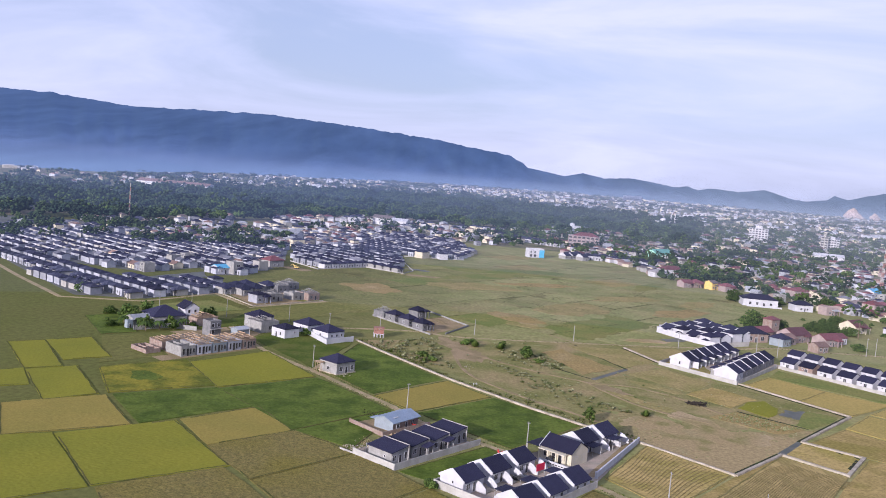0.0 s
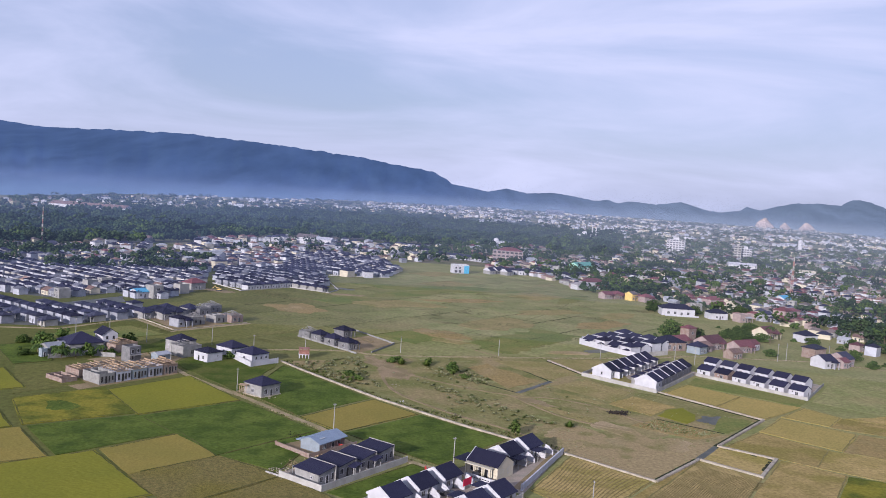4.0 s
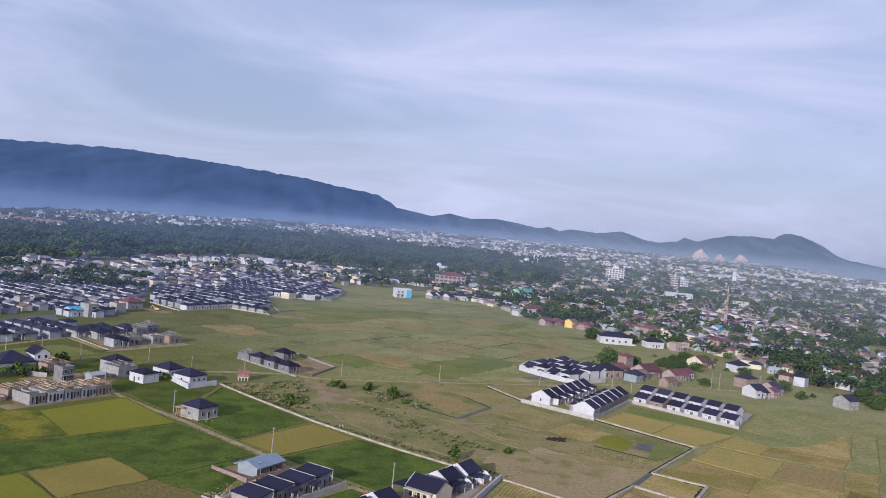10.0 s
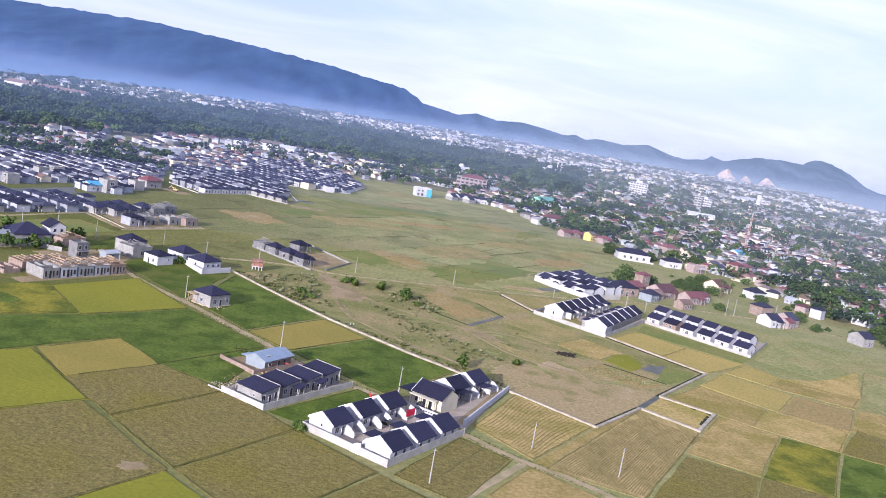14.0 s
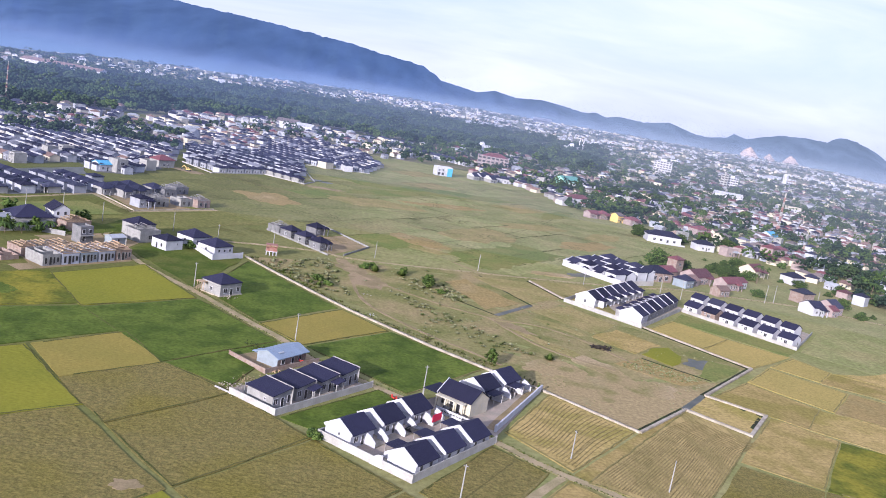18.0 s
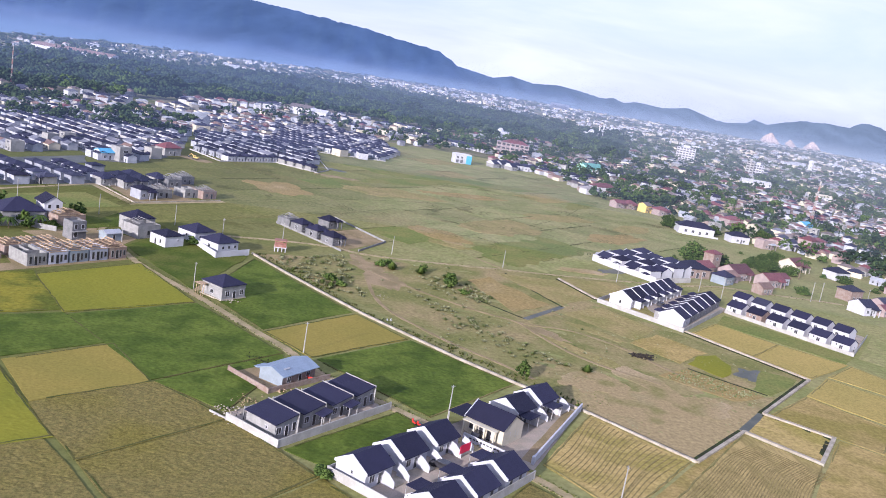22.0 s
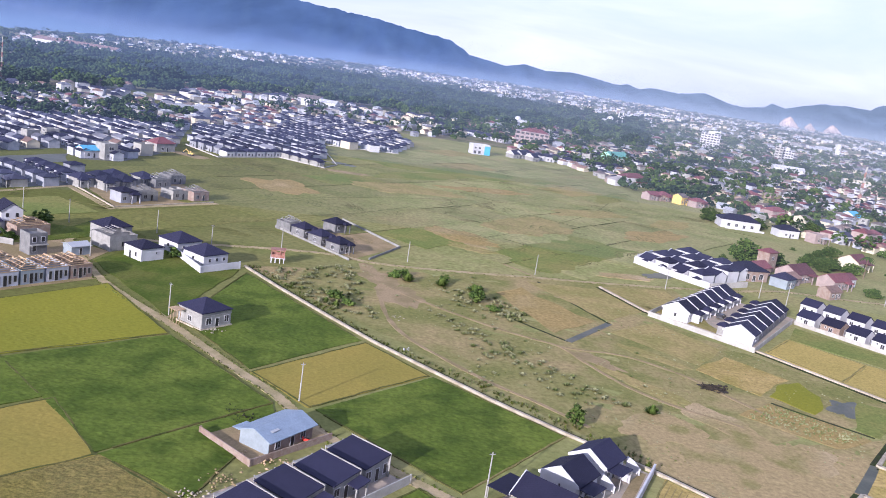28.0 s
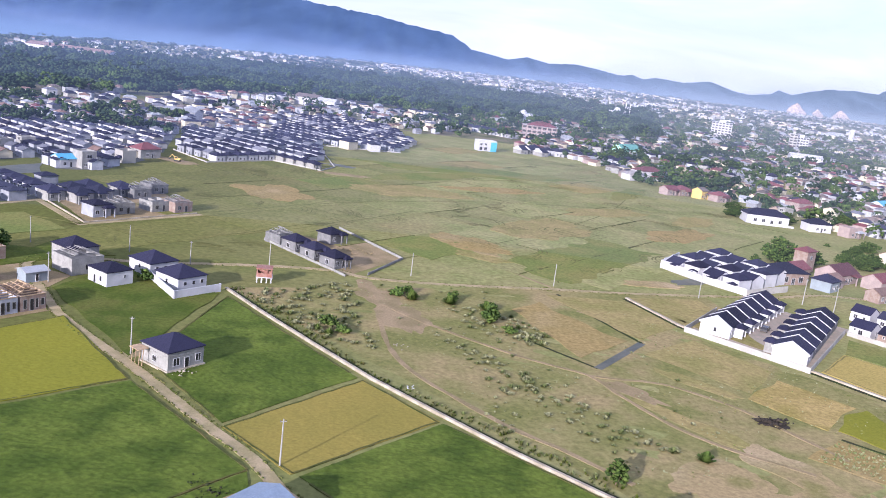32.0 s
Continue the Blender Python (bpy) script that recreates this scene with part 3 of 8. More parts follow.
def clumps(name, centres, sizes, mats, label, category, seed=1, squash=0.7, parent=None, kind="stuff", jitter=0.45, shade=None):
    """Many small uneven leaf clumps in one mesh."""
    r = np.random.RandomState(seed)
    n = len(centres)
    v = OCTA[None] * (1 + jitter * (r.rand(n, 6, 1) * 2 - 1)) + jitter * 0.5 * (r.rand(n, 6, 3) * 2 - 1)
    a = r.rand(n) * 6.283
    c, s = np.cos(a)[:, None], np.sin(a)[:, None]
    tilt = (r.rand(n, 1) - 0.5) * 1.2
    x, y, z = v[..., 0], v[..., 1], v[..., 2] * squash
    y, z = y * np.cos(tilt) - z * np.sin(tilt), y * np.sin(tilt) + z * np.cos(tilt)
    v = np.stack([x * c - y * s, x * s + y * c, z], -1) * np.asarray(sizes)[:, None, None] + np.asarray(centres)[:, None]
    f = (OCTA_F[None] + 6 * np.arange(n)[:, None, None]).reshape(-1, 3)
    me = bpy.data.meshes.new(name)
    me.vertices.add(6 * n)
    me.vertices.foreach_set("co", v.ravel())
    me.loops.add(3 * len(f))
    me.loops.foreach_set("vertex_index", f.ravel().astype(np.int32))
    me.polygons.add(len(f))
    me.polygons.foreach_set("loop_start", np.arange(0, 3 * len(f), 3, dtype=np.int32))
    me.polygons.foreach_set("loop_total", np.full(len(f), 3, dtype=np.int32))
    for m in mats:
        me.materials.append(m)
    me.polygons.foreach_set("material_index", np.repeat(r.randint(0, len(mats), n) if shade is None else shade, 8).astype(np.int32))
    me.update(calc_edges=True)
    ob = new(name, me)
    if parent:
        ob.parent = parent
        return ob
    return tagged(ob, label, category, kind=kind)


def inside(x, y, poly):
    hit = False
    for (x0, y0), (x1, y1) in zip(poly, poly[1:] + poly[:1]):
        if (y0 > y) != (y1 > y) and x < (x1 - x0) * (y - y0) / (y1 - y0) + x0:
            hit = not hit
    return hit


def beam(bm, a, b, t=0.06):
    """A square timber or pipe between two places."""
    a, b = Vector(a), Vector(b)
    turn = (b - a).to_track_quat("Z", "Y").to_matrix().to_4x4()
    m = Matrix.Translation(a) @ turn
    n = (b - a).length
    v = [bm.verts.new(m @ Vector(p)) for p in ((-t, -t, 0), (t, -t, 0), (t, t, 0), (-t, t, 0), (-t, -t, n), (t, -t, n), (t, t, n), (-t, t, n))]
    for f in ((3, 2, 1, 0), (4, 5, 6, 7), (0, 1, 5, 4), (1, 2, 6, 5), (2, 3, 7, 6), (3, 0, 4, 7)):
        bm.faces.new([v[i] for i in f])
    return bm


def tree(m, h, r, label, leaf, seed, count=170, size=0.55, name="tree"):
    """A tapered trunk with limbs under a crown of many uneven leaf clumps."""
    rr = np.random.RandomState(seed)
    ob = thing(name, m, label, "tree", "trees")
    bm = bmesh.new()
    bmesh.ops.create_cone(bm, cap_ends=True, segments=7, radius1=0.035 * h, radius2=0.018 * h, depth=h * 0.5)
    part("trunk", moved(bm, 0, 0, h * 0.23), M_bark, ob)
    lobes = []
    for k in range(6):
        a = k * 1.05 + rr.rand() * 0.7
        q = (math.cos(a) * r * (0.35 + 0.3 * rr.rand()), math.sin(a) * r * (0.35 + 0.3 * rr.rand()), h * (0.3 + 0.38 * rr.rand()))
        lobes.append(q)
        part("limb", beam(bmesh.new(), (0, 0, h * (0.18 + 0.1 * rr.rand())), q, 0.012 * h), M_bark, ob)
    lobes += [(0, 0, h * 0.8), (0, 0, h * 0.5), (0, 0, h * 0.35)]
    off = rr.normal(size=(count, 3))
    off /= np.linalg.norm(off, axis=1)[:, None]
    c = np.array(lobes)[rr.randint(0, len(lobes), count)] + off * (0.5 + 0.5 * rr.rand(count, 1)) * np.array([r * 0.55, r * 0.55, h * 0.2])
    clumps("crown", c, size * (0.5 + rr.rand(count)), leaf, "", "", seed, parent=ob)
    return ob


def palm(m, h, label, seed):
    rr = np.random.RandomState(seed)
    ob = thing("palm_tree", m, label, "palm", "palms")
    bm = bmesh.new()
    bmesh.ops.create_cone(bm, cap_ends=True, segments=6, radius1=0.2, radius2=0.12, depth=h)
    part("trunk", moved(bm, 0, 0, h / 2), M_bark, ob)
    for k in range(13):
        a = k * 2 * math.pi / 13 + rr.rand() * 0.3
        up = rr.uniform(0.1, 0.9)
        bm = bmesh.new()
        last = None
        for i in range(5):
            f = i / 4
            d, z = 3.0 * f, h + 1.6 * up * f - 2.6 * f * f
            w = 0.42 * math.sin(math.pi * (0.12 + 0.86 * f))
            row = [bm.verts.new((d * math.cos(a) - s * w * math.sin(a), d * math.sin(a) + s * w * math.cos(a), z - 0.18 * abs(s))) for s in (-1, 0, 1)]
            if last:
                bm.faces.new((last[0], last[1], row[1], row[0])), bm.faces.new((last[1], last[2], row[2], row[1]))
            last = row
        part("frond", bm, M_leaf, ob)
    return ob

# ---- land ----
U, V = Vector((0.66, 0.751, 0)), Vector((0.751, -0.66, 0))     # along the rows of houses, and across them
U_TURN = math.degrees(math.atan2(U.y, U.x))


def spot(origin, a, b):
    """A place a metres along the rows and b metres across them from an origin."""
    return origin[0] + U.x * a + V.x * b, origin[1] + U.y * a + V.y * b


def place(origin, a, b, turn=0.0):
    x, y = spot(origin, a, b)
    return pose(x, y, 0, 0, 0, U_TURN + turn)


def ground_sheet():
    verts, faces = [(0, 60, 0)], []
    rings = [60, 120, 200, 320, 480, 700, 1000, 1500, 2300, 3400, 4600]
    n = 72
    for r in rings:
        for i in range(n):
            a = 2 * math.pi * i / n
            verts.append((r * math.cos(a), 60 + r * math.sin(a), 0))
    faces += [(0, 1 + i, 1 + (i + 1) % n) for i in range(n)]
    for k in range(len(rings) - 1):
        for i in range(n):
            a, b = 1 + k * n + i, 1 + k * n + (i + 1) % n
            faces.append((a, a + n, b + n, b))
    me = mesh_of("ground", verts, faces, [M_ground, M_town_ground], [1 if i >= 72 + 72 * 5 else 0 for i in range(len(faces))])
    return tagged(new("ground", me), "wide flat olive-green plain of harvested paddies", "ground", kind="structure")


ground_sheet()

CROPS = {
    "paddy": (M_paddy, 0.10, 0.07, "lush dark green rice paddy with uneven growth"),
    "ripe": (M_ripe, 0.10, 0.04, "yellow-green rice field close to ripe"),
    "gold": (M_gold, 0.10, 0.04, "golden ripe rice field with green rim"),
    "tan": (M_tan, 0.10, 0.08, "tan ripe rice field with wind-laid streaks"),
    "straw": (M_straw, 0.06, 0.04, "harvested field with dry straw stubble"),
    "plough": (M_plough, 0.05, 0.05, "harvested field with curved machine tracks"),
    "pale": (M_pale, 0.11, 0.03, "pale ripe rice field ready for harvest"),
    "plot": (M_plot, 0.0, 0.0, "pale olive harvested plot with short stubble"),
    "stubble": (M_stubble, 0.0, 0.0, "dry mown plot with short stubble"),
    "grass": (M_grass, 0.06, 0.06, "rank green grass on unused plots"),
    "patchy": (M_patchy, 0.10, 0.06, "rice field of mixed ripe and green patches"),
    "brown": (M_dry, 0.03, 0.03, "dry brown field of trodden stubble"),
    "meadow": (M_meadow, 0.05, 0.05, "low wet green meadow with puddles"),
}
BUNDS = []
FIELD_GAP = {"ripe": -0.45, "straw": -0.7, "pale": -0.7, "brown": -0.7, "patchy": -0.6, "tan": -0.5, "gold": -0.4}


def field(crop, *corners, lift=0.03, bund=True, wob=0.4):
    m, h, rough, label = CROPS[crop]
    mid = Vector((sum(c[0] for c in corners) / 4, sum(c[1] for c in corners) / 4))
    patch("rice_field" if crop != "meadow" else "meadow", [tuple(Vector(c) + (mid - Vector(c)).normalized() * FIELD_GAP.get(crop, 0.14)) for c in corners], m, label, h, lift + 0.005 * (len(BUNDS) % 9), 0.6 if h > 0.08 and crop != "pale" else 1.6, rough, wob=wob)
    if bund:
        BUNDS.append([*corners, corners[0]])


scrub_label = "rough fallow ground with dry grass and bare soil"
patch("scrubland", [(-27, 299), (54.5, 201), (128, 243), (57, 328)], M_scrub, scrub_label, 0.0, 0.012, 4.0, 0.03, "ground")
patch("scrubland", [(52, 204.5), (72, 181.5), (90, 199), (112, 226)], M_scrub, "dry trampled fallow ground with bare soil", 0.0, 0.016, 2.0, 0.03, "ground", 1.0)
patch("scrubland", [(57, 326), (85, 303), (106, 277), (104, 334)], M_scrub, scrub_label, 0.0, 0.02, 4.0, 0.03, "ground")

field("ripe", (-132.1, 252.3), (-123.2, 258.7), (-104.7, 229.0), (-112.9, 223.3))
field("ripe", (-122.6, 258.9), (-112.1, 267.9), (-96.6, 243.9), (-107.5, 236.5))
field("ripe", (-111.7, 221.8), (-101.1, 230.3), (-85.1, 204.9), (-95.1, 195.9))
field("ripe", (-120.7, 217.7), (-113.3, 223.0), (-104.6, 208.5), (-112.4, 203.4))
field("gold", (-103.0, 191.0), (-82.9, 203.9), (-68.4, 182.6), (-91.7, 168.8))
field("ripe", (-81.1, 172.4), (-60.0, 187.9), (-40.6, 161.5), (-62.7, 145.4))
field("ripe", (-92.2, 168.0), (-82.0, 172.3), (-63.5, 144.8), (-78.5, 133.2))
field("ripe", (-73.3, 245.2), (-54.0, 268.0), (-33.9, 239.9), (-58.2, 220.2))
field("patchy", (-95.0, 231.5), (-75.0, 247.5), (-59.5, 221.5), (-83.0, 207.0))
field("gold", (-58.8, 189.2), (-43.3, 204.8), (-31.9, 187.4), (-48.0, 173.3))
field("tan", (-47.7, 172.5), (-31.0, 187.4), (-15.6, 175.6), (-34.8, 155.0))
field("tan", (-34.3, 154.2), (-15.0, 175.0), (0.6, 157.9), (-19.2, 134.7))
field("tan", (-61.5, 144.5), (-41.5, 160.0), (-20.5, 133.6), (-40.0, 112.0))
field("tan", (-18.5, 134.0), (1.3, 157.0), (16.5, 141.5), (-4.0, 117.0))
field("paddy", (-57.4, 219.0), (-33.0, 239.2), (-9.8, 211.6), (-31.9, 188.3))
field("paddy", (-81.8, 205.6), (-58.2, 219.8), (-44.0, 205.5), (-67.0, 183.6))
field("paddy", (-31.6, 188.0), (-9.8, 211.0), (-8.5, 205.5), (-16.8, 178.0))
field("plot", (-110.0, 271.5), (-99.0, 278.5), (-81.5, 252.5), (-97.0, 236.0), bund=False)
field("paddy", (-128.7, 302.5), (-114.7, 313.0), (-101.8, 281.0), (-111.4, 273.2))
field("gold", (-15.1, 224.6), (5.6, 247.9), (18.2, 232.7), (-3.6, 211.5))
field("paddy", (-33.6, 249.9), (-26.0, 291.5), (4.6, 249.0), (-15.8, 225.8))
field("paddy", (-2.6, 210.8), (19.0, 232.3), (41.2, 210.5), (20.5, 186.6))
field("paddy", (-5.4, 165.8), (14.3, 187.0), (19.3, 181.2), (2.3, 160.8))
field("straw", (40.5, 172.0), (55.6, 198.0), (70.6, 180.4), (50.5, 156.5))
field("straw", (50.9, 155.6), (71.6, 179.6), (88.9, 197.6), (53.2, 153.4), bund=False, lift=0.0)
field("plough", (52.5, 152.5), (89.6, 198.0), (101.0, 186.0), (70.0, 142.5))
field("straw", (100.8, 210.7), (111.6, 201.9), (101.9, 188.6), (92.2, 199.8), bund=False)
field("straw", (103.6, 212.6), (120.6, 228.4), (133.3, 212.6), (121.4, 196.8))
field("pale", (121.6, 229.6), (136.3, 246.2), (152.4, 230.8), (137.3, 212.4))
field("pale", (138.3, 248.6), (152.4, 261.8), (159.0, 250.8), (149.0, 239.2))
field("straw", (149.2, 238.0), (159.4, 249.8), (180.2, 238.4), (170.0, 225.9))
field("brown", (137.7, 211.6), (153.7, 230.4), (168.8, 223.6), (153.6, 202.6))
field("straw", (122.0, 196.4), (133.8, 211.6), (153.0, 202.0), (138.7, 184.2))
field("straw", (91.6, 171.0), (113.6, 201.0), (125.6, 190.4), (105.0, 161.8))
field("patchy", (106.0, 161.4), (125.8, 189.5), (138.2, 183.2), (119.0, 154.6))
field("tan", (71.8, 142.6), (89.9, 168.0), (104.1, 160.1), (87.0, 134.0))
field("tan", (88.0, 133.4), (105.0, 160.2), (118.4, 153.6), (101.0, 126.0))
field("paddy", (119.8, 154.4), (139.0, 182.6), (147.6, 178.0), (130.0, 150.0))
field("tan", (139.6, 184.0), (157.3, 204.2), (162.0, 198.4), (148.6, 178.6))
field("straw", (155.0, 203.4), (170.4, 223.6), (179.0, 222.0), (162.6, 198.8))
field("plot", (171.0, 224.2), (206.5, 275.0), (214.0, 271.0), (180.0, 222.0))
field("straw", (160.6, 250.6), (177.0, 254.0), (203.0, 274.0), (181.0, 239.4), bund=False)
field("pale", (109.5, 276.6), (122.3, 290.6), (135.8, 275.6), (120.4, 259.2))
field("pale", (120.9, 258.2), (136.6, 274.8), (151.4, 263.0), (130.6, 245.4))
field("meadow", (122.6, 291.6), (130.8, 304.6), (160.4, 273.4), (152.2, 264.0), bund=False)
field("plot", (161.0, 272.5), (184.5, 303.5), (212.5, 282.0), (178.0, 255.8), bund=False)
field("plot", (186.0, 305.0), (215.0, 328.0), (246.0, 304.0), (214.5, 283.0), bund=False)
field("brown", (42.5, 302.6), (50.0, 311.0), (65.0, 286.0), (51.6, 272.0), bund=False, lift=0.03, wob=1.6)
field("stubble", (67.7, 277.6), (84.0, 292.5), (95.4, 274.0), (84.5, 258.8), bund=False, wob=0.8, lift=0.02)
field("stubble", (53.0, 320.5), (76.4, 321.5), (88.4, 306.8), (70.0, 288.0), bund=False, wob=1.0, lift=0.055)
field("straw", (83.0, 256.2), (94.2, 268.2), (104.2, 256.2), (92.2, 243.6), bund=False, lift=0.02, wob=1.0)
field("brown", (82.4, 230.0), (91.6, 238.8), (107.0, 224.8), (96.5, 219.4), bund=False, lift=0.03, wob=1.2)
field("ripe", (94.6, 243.0), (106.2, 255.4), (108.0, 246.0), (101.0, 236.0), bund=False, lift=0.0, wob=2.0)
field("meadow", (117.5, 246.0), (124.5, 241.5), (110.6, 225.5), (105.9, 229.8), bund=False, lift=0.02, wob=2.4)
field("stubble", (77.0, 326.0), (100.0, 331.5), (103.0, 286.0), (90.0, 301.0), bund=False, wob=1.0, lift=0.055)
field("ripe", (-39.5, 111.0), (-20.5, 132.5), (-4.8, 116.0), (-24.0, 93.0))
field("tan", (-3.2, 115.8), (17.2, 140.4), (31.0, 127.4), (12.0, 102.0))
field("straw", (37.5, 137.0), (48.6, 151.8), (62.4, 139.0), (50.0, 120.0))
field("tan", (20.0, 141.5), (36.0, 163.5), (45.0, 154.5), (31.2, 132.6))
field("grass", (-63.0, 286.0), (-36.4, 250.0), (-28.0, 293.0), (-54.0, 312.0), bund=False, wob=1.0)
field("grass", (-122.0, 300.0), (-110.0, 320.0), (-76.0, 318.0), (-80.0, 296.0), bund=False, lift=0.01, wob=1.5)
field("grass", (-84.0, 292.5), (-66.0, 315.0), (-58.0, 317.0), (-76.0, 330.0), bund=False)
field("meadow", (46.5, 354.0), (88.0, 405.0), (108.5, 391.0), (62.0, 334.0), bund=False, lift=0.03, wob=4.5)

bund_ob = new("bund")
tagged(bund_ob, "low grassy banks between the rice fields", "bund", kind="structure")
bund_pieces = []
for number, loop in enumerate(BUNDS):
    for a, b in zip(loop, loop[1:]):
        a, b = Vector(a), Vector(b)
        n = max(2, round((b - a).length / 2.5))
        pts = [a + (b - a) * (k / n) for k in range(n + 1)]
        run = []
        for k in range(n + 1):
            # one bank serves two neighbours
            if any(o != number and (pts[k] - w).length < 2.6 for o, w in bund_pieces):
                if len(run) > 2:
                    strip("bank", run, 0.32, 0.18, M_bund_dry if a.x > 36 else M_bund, "", "", wob=0.7, step=2.5, parent=bund_ob)
                run = []
            else:
                run.append((pts[k].x + RNG.uniform(-0.16, 0.16), pts[k].y + RNG.uniform(-0.16, 0.16)))
        if len(run) > 2:
            strip("bank", run, 0.32, 0.18, M_bund_dry if a.x > 36 else M_bund, "", "", wob=0.7, step=2.5, parent=bund_ob)
        bund_pieces += [(number, w) for w in pts]

# the wide plain: harvested plots with thin dark edges between them
PLAIN = [(-88, 322), (-60, 318), (-30, 328), (-25, 352), (-5, 380), (16, 345), (24, 326), (60, 333), (98, 345), (101, 372), (140, 412), (168, 440), (180, 500), (158, 545), (150, 620), (130, 690), (84, 698), (30, 690), (16, 624), (-18, 612), (-20, 512), (-45, 505), (-70, 484), (-88, 500), (-105, 445), (-60, 410), (-50, 380), (-76, 348), (-98, 372), (-125, 338)]
plain_rng = random.Random(3)
PLOT_LINES = []
for j in range(-9, 12):
    for i in range(-8, 12):
        a, b = 36.0 * i + 11 * (j % 3), 24.0 * j
        mid = (20 + U.x * a + V.x * b, 470 + U.y * a + V.y * b)
        if inside(mid[0], mid[1], PLAIN):
            c = [(mid[0] + U.x * p + V.x * q, mid[1] + U.y * p + V.y * q) for p, q in ((-17.9, -11.8), (17.9, -11.8), (17.9, 11.8), (-17.9, 11.8))]
            crop = "meadow" if plain_rng.random() < 0.03 else ("stubble" if plain_rng.random() < 0.06 else "plot")
            field(crop, *c, lift=0.012, bund=False, wob=1.4)
            for k in range(4):
                if plain_rng.random() < 0.13:
                    a, b = Vector(c[k]), Vector(c[(k + 1) % 4])
                    PLOT_LINES.append([tuple(a + (b - a) * f + Vector((plain_rng.uniform(-0.5, 0.5), plain_rng.uniform(-0.5, 0.5)))) for f in (0.0, 0.35, 0.7, 1.0)])
plot_bund = tagged(new("plot_bund"), "thin weedy banks between harvested plots", "bund", kind="structure")
for line in PLOT_LINES:
    strip("bank", line, 0.4, 0.12, M_bund, "", "", wob=0.9, step=3.0, parent=plot_bund)
# roads and tracks
ROAD = [(-75, 309), (-73.5, 300), (-66, 287), (-55.7, 270), (-46, 258.2), (-35, 246), (-26, 235), (-18, 225), (-9.5, 215), (-4, 206), (2, 199), (10.7, 191.5), (20.7, 182.7), (36.9, 166.6), (42.5, 160.0), (48.5, 154.4), (56, 149.0), (63, 142), (72, 132)]
strip("road", ROAD, 2.2, 0.07, M_road, "narrow pale dirt road between rice fields", "road", wob=0.35)
strip("road", [(48.8, 154.6), (45.3, 150.6), (37.7, 141.4), (32.9, 135.4), (22, 121)], 1.9, 0.066, M_road, "branch of the dirt road between fields", "road", wob=0.35)
LANE = [(-75, 309), (-68, 313), (-52, 313.5), (-34, 318.5), (-15, 323), (-2.2, 323.5), (4, 320), (25.5, 320.5), (57.7, 327), (77, 330), (104.6, 336.5), (128, 343), (150, 352), (172, 352), (206, 352), (235, 340), (300, 322)]
strip("road", LANE, 2.2, 0.075, M_road, "narrow dirt lane that runs to the village", "road", wob=0.35)
strip("track", [(3.9, 318), (5.4, 311.6), (9.0, 298), (9.0, 281), (11.0, 265.5), (15.0, 254.6), (23.0, 242.5), (32.0, 231.6), (40, 224), (47, 216)], 1.1, 0.085, M_soil, "worn footpath over fallow ground", "path", wob=0.8)
strip("track", [(9.0, 298), (16.4, 288.4), (28.8, 276.5), (40.1, 267.5), (50.8, 261.2), (54.5, 252.8), (61.0, 239.5), (69.2, 230.8), (80, 224)], 1.0, 0.09, M_soil, "worn footpath over fallow ground", "path", wob=0.8)
strip("track", [(50.8, 261.2), (58, 260.4), (66.1, 260.0), (77.4, 251.0), (83.6, 240.7), (90, 229)], 1.0, 0.08, M_soil, "worn footpath over fallow ground", "path", wob=0.6)
strip("track", [(57.1, 328.4), (34, 361.5), (10.4, 395.1), (-2.7, 412.7), (-14, 430)], 1.0, 0.05, M_soil, "thin footpath through the meadow", "path", wob=0.5)

# concrete channels: a pale rim beside a ditch strip coloured dark for its shadow


def channel(points, side=1.0, rim=0.75, top=0.5):
    ob = new("irrigation_channel")
    tagged(ob, "pale concrete irrigation channel beside a dark ditch", "channel", kind="structure")
    strip("rim", points, rim, top, M_concrete, "", "", straight=True, parent=ob)
    strip("ditch", points, 1.0, 0.11, M_mud_shade, "", "", straight=True, offset=side * 0.9, parent=ob)


channel([(-27.4, 297.5), (-17, 282), (-3.9, 263.8), (7.4, 248.6), (19.3, 235), (29.5, 223.5), (41, 212), (54.4, 199.8), (72.1, 180.4)], side=-1.0, rim=0.6)
channel([(72.1, 180.4), (90.3, 199.3)], side=-1.0, rim=0.75)
channel([(90.3, 199.3), (101.4, 186.9), (112.6, 201.9), (100.8, 212)], side=-1.0, rim=0.9)
channel([(100.8, 212), (129.0, 243.2)], side=-1.0)
channel([(129.0, 243.2), (106.2, 275.9), (84.6, 302.5), (77, 324.5)], side=-1.0)
strip("ditch", [(90.5, 200), (101, 212.5)], 2.2, 0.05, M_water, "wide dark ditch full of water", "ditch", straight=True)
strip("ditch", [(92.9, 239.4), (100.6, 232.6), (108.6, 225.9)], 0.55, 0.12, M_mud_shade, "black muddy ditch edge across the fallow ground", "ditch", wob=0.4)
strip("ditch", [(54, 265.8), (69.5, 285.6)], 1.9, 0.06, M_water, "shallow ditch full of grey water", "ditch", straight=True)
strip("ditch", [(69.5, 285.6), (62, 305), (57, 322)], 0.9, 0.06, M_mud_shade, "narrow muddy ditch", "ditch")
strip("ditch", [(54, 265.8), (40, 282)], 0.7, 0.05, M_mud_shade, "narrow muddy ditch", "ditch")

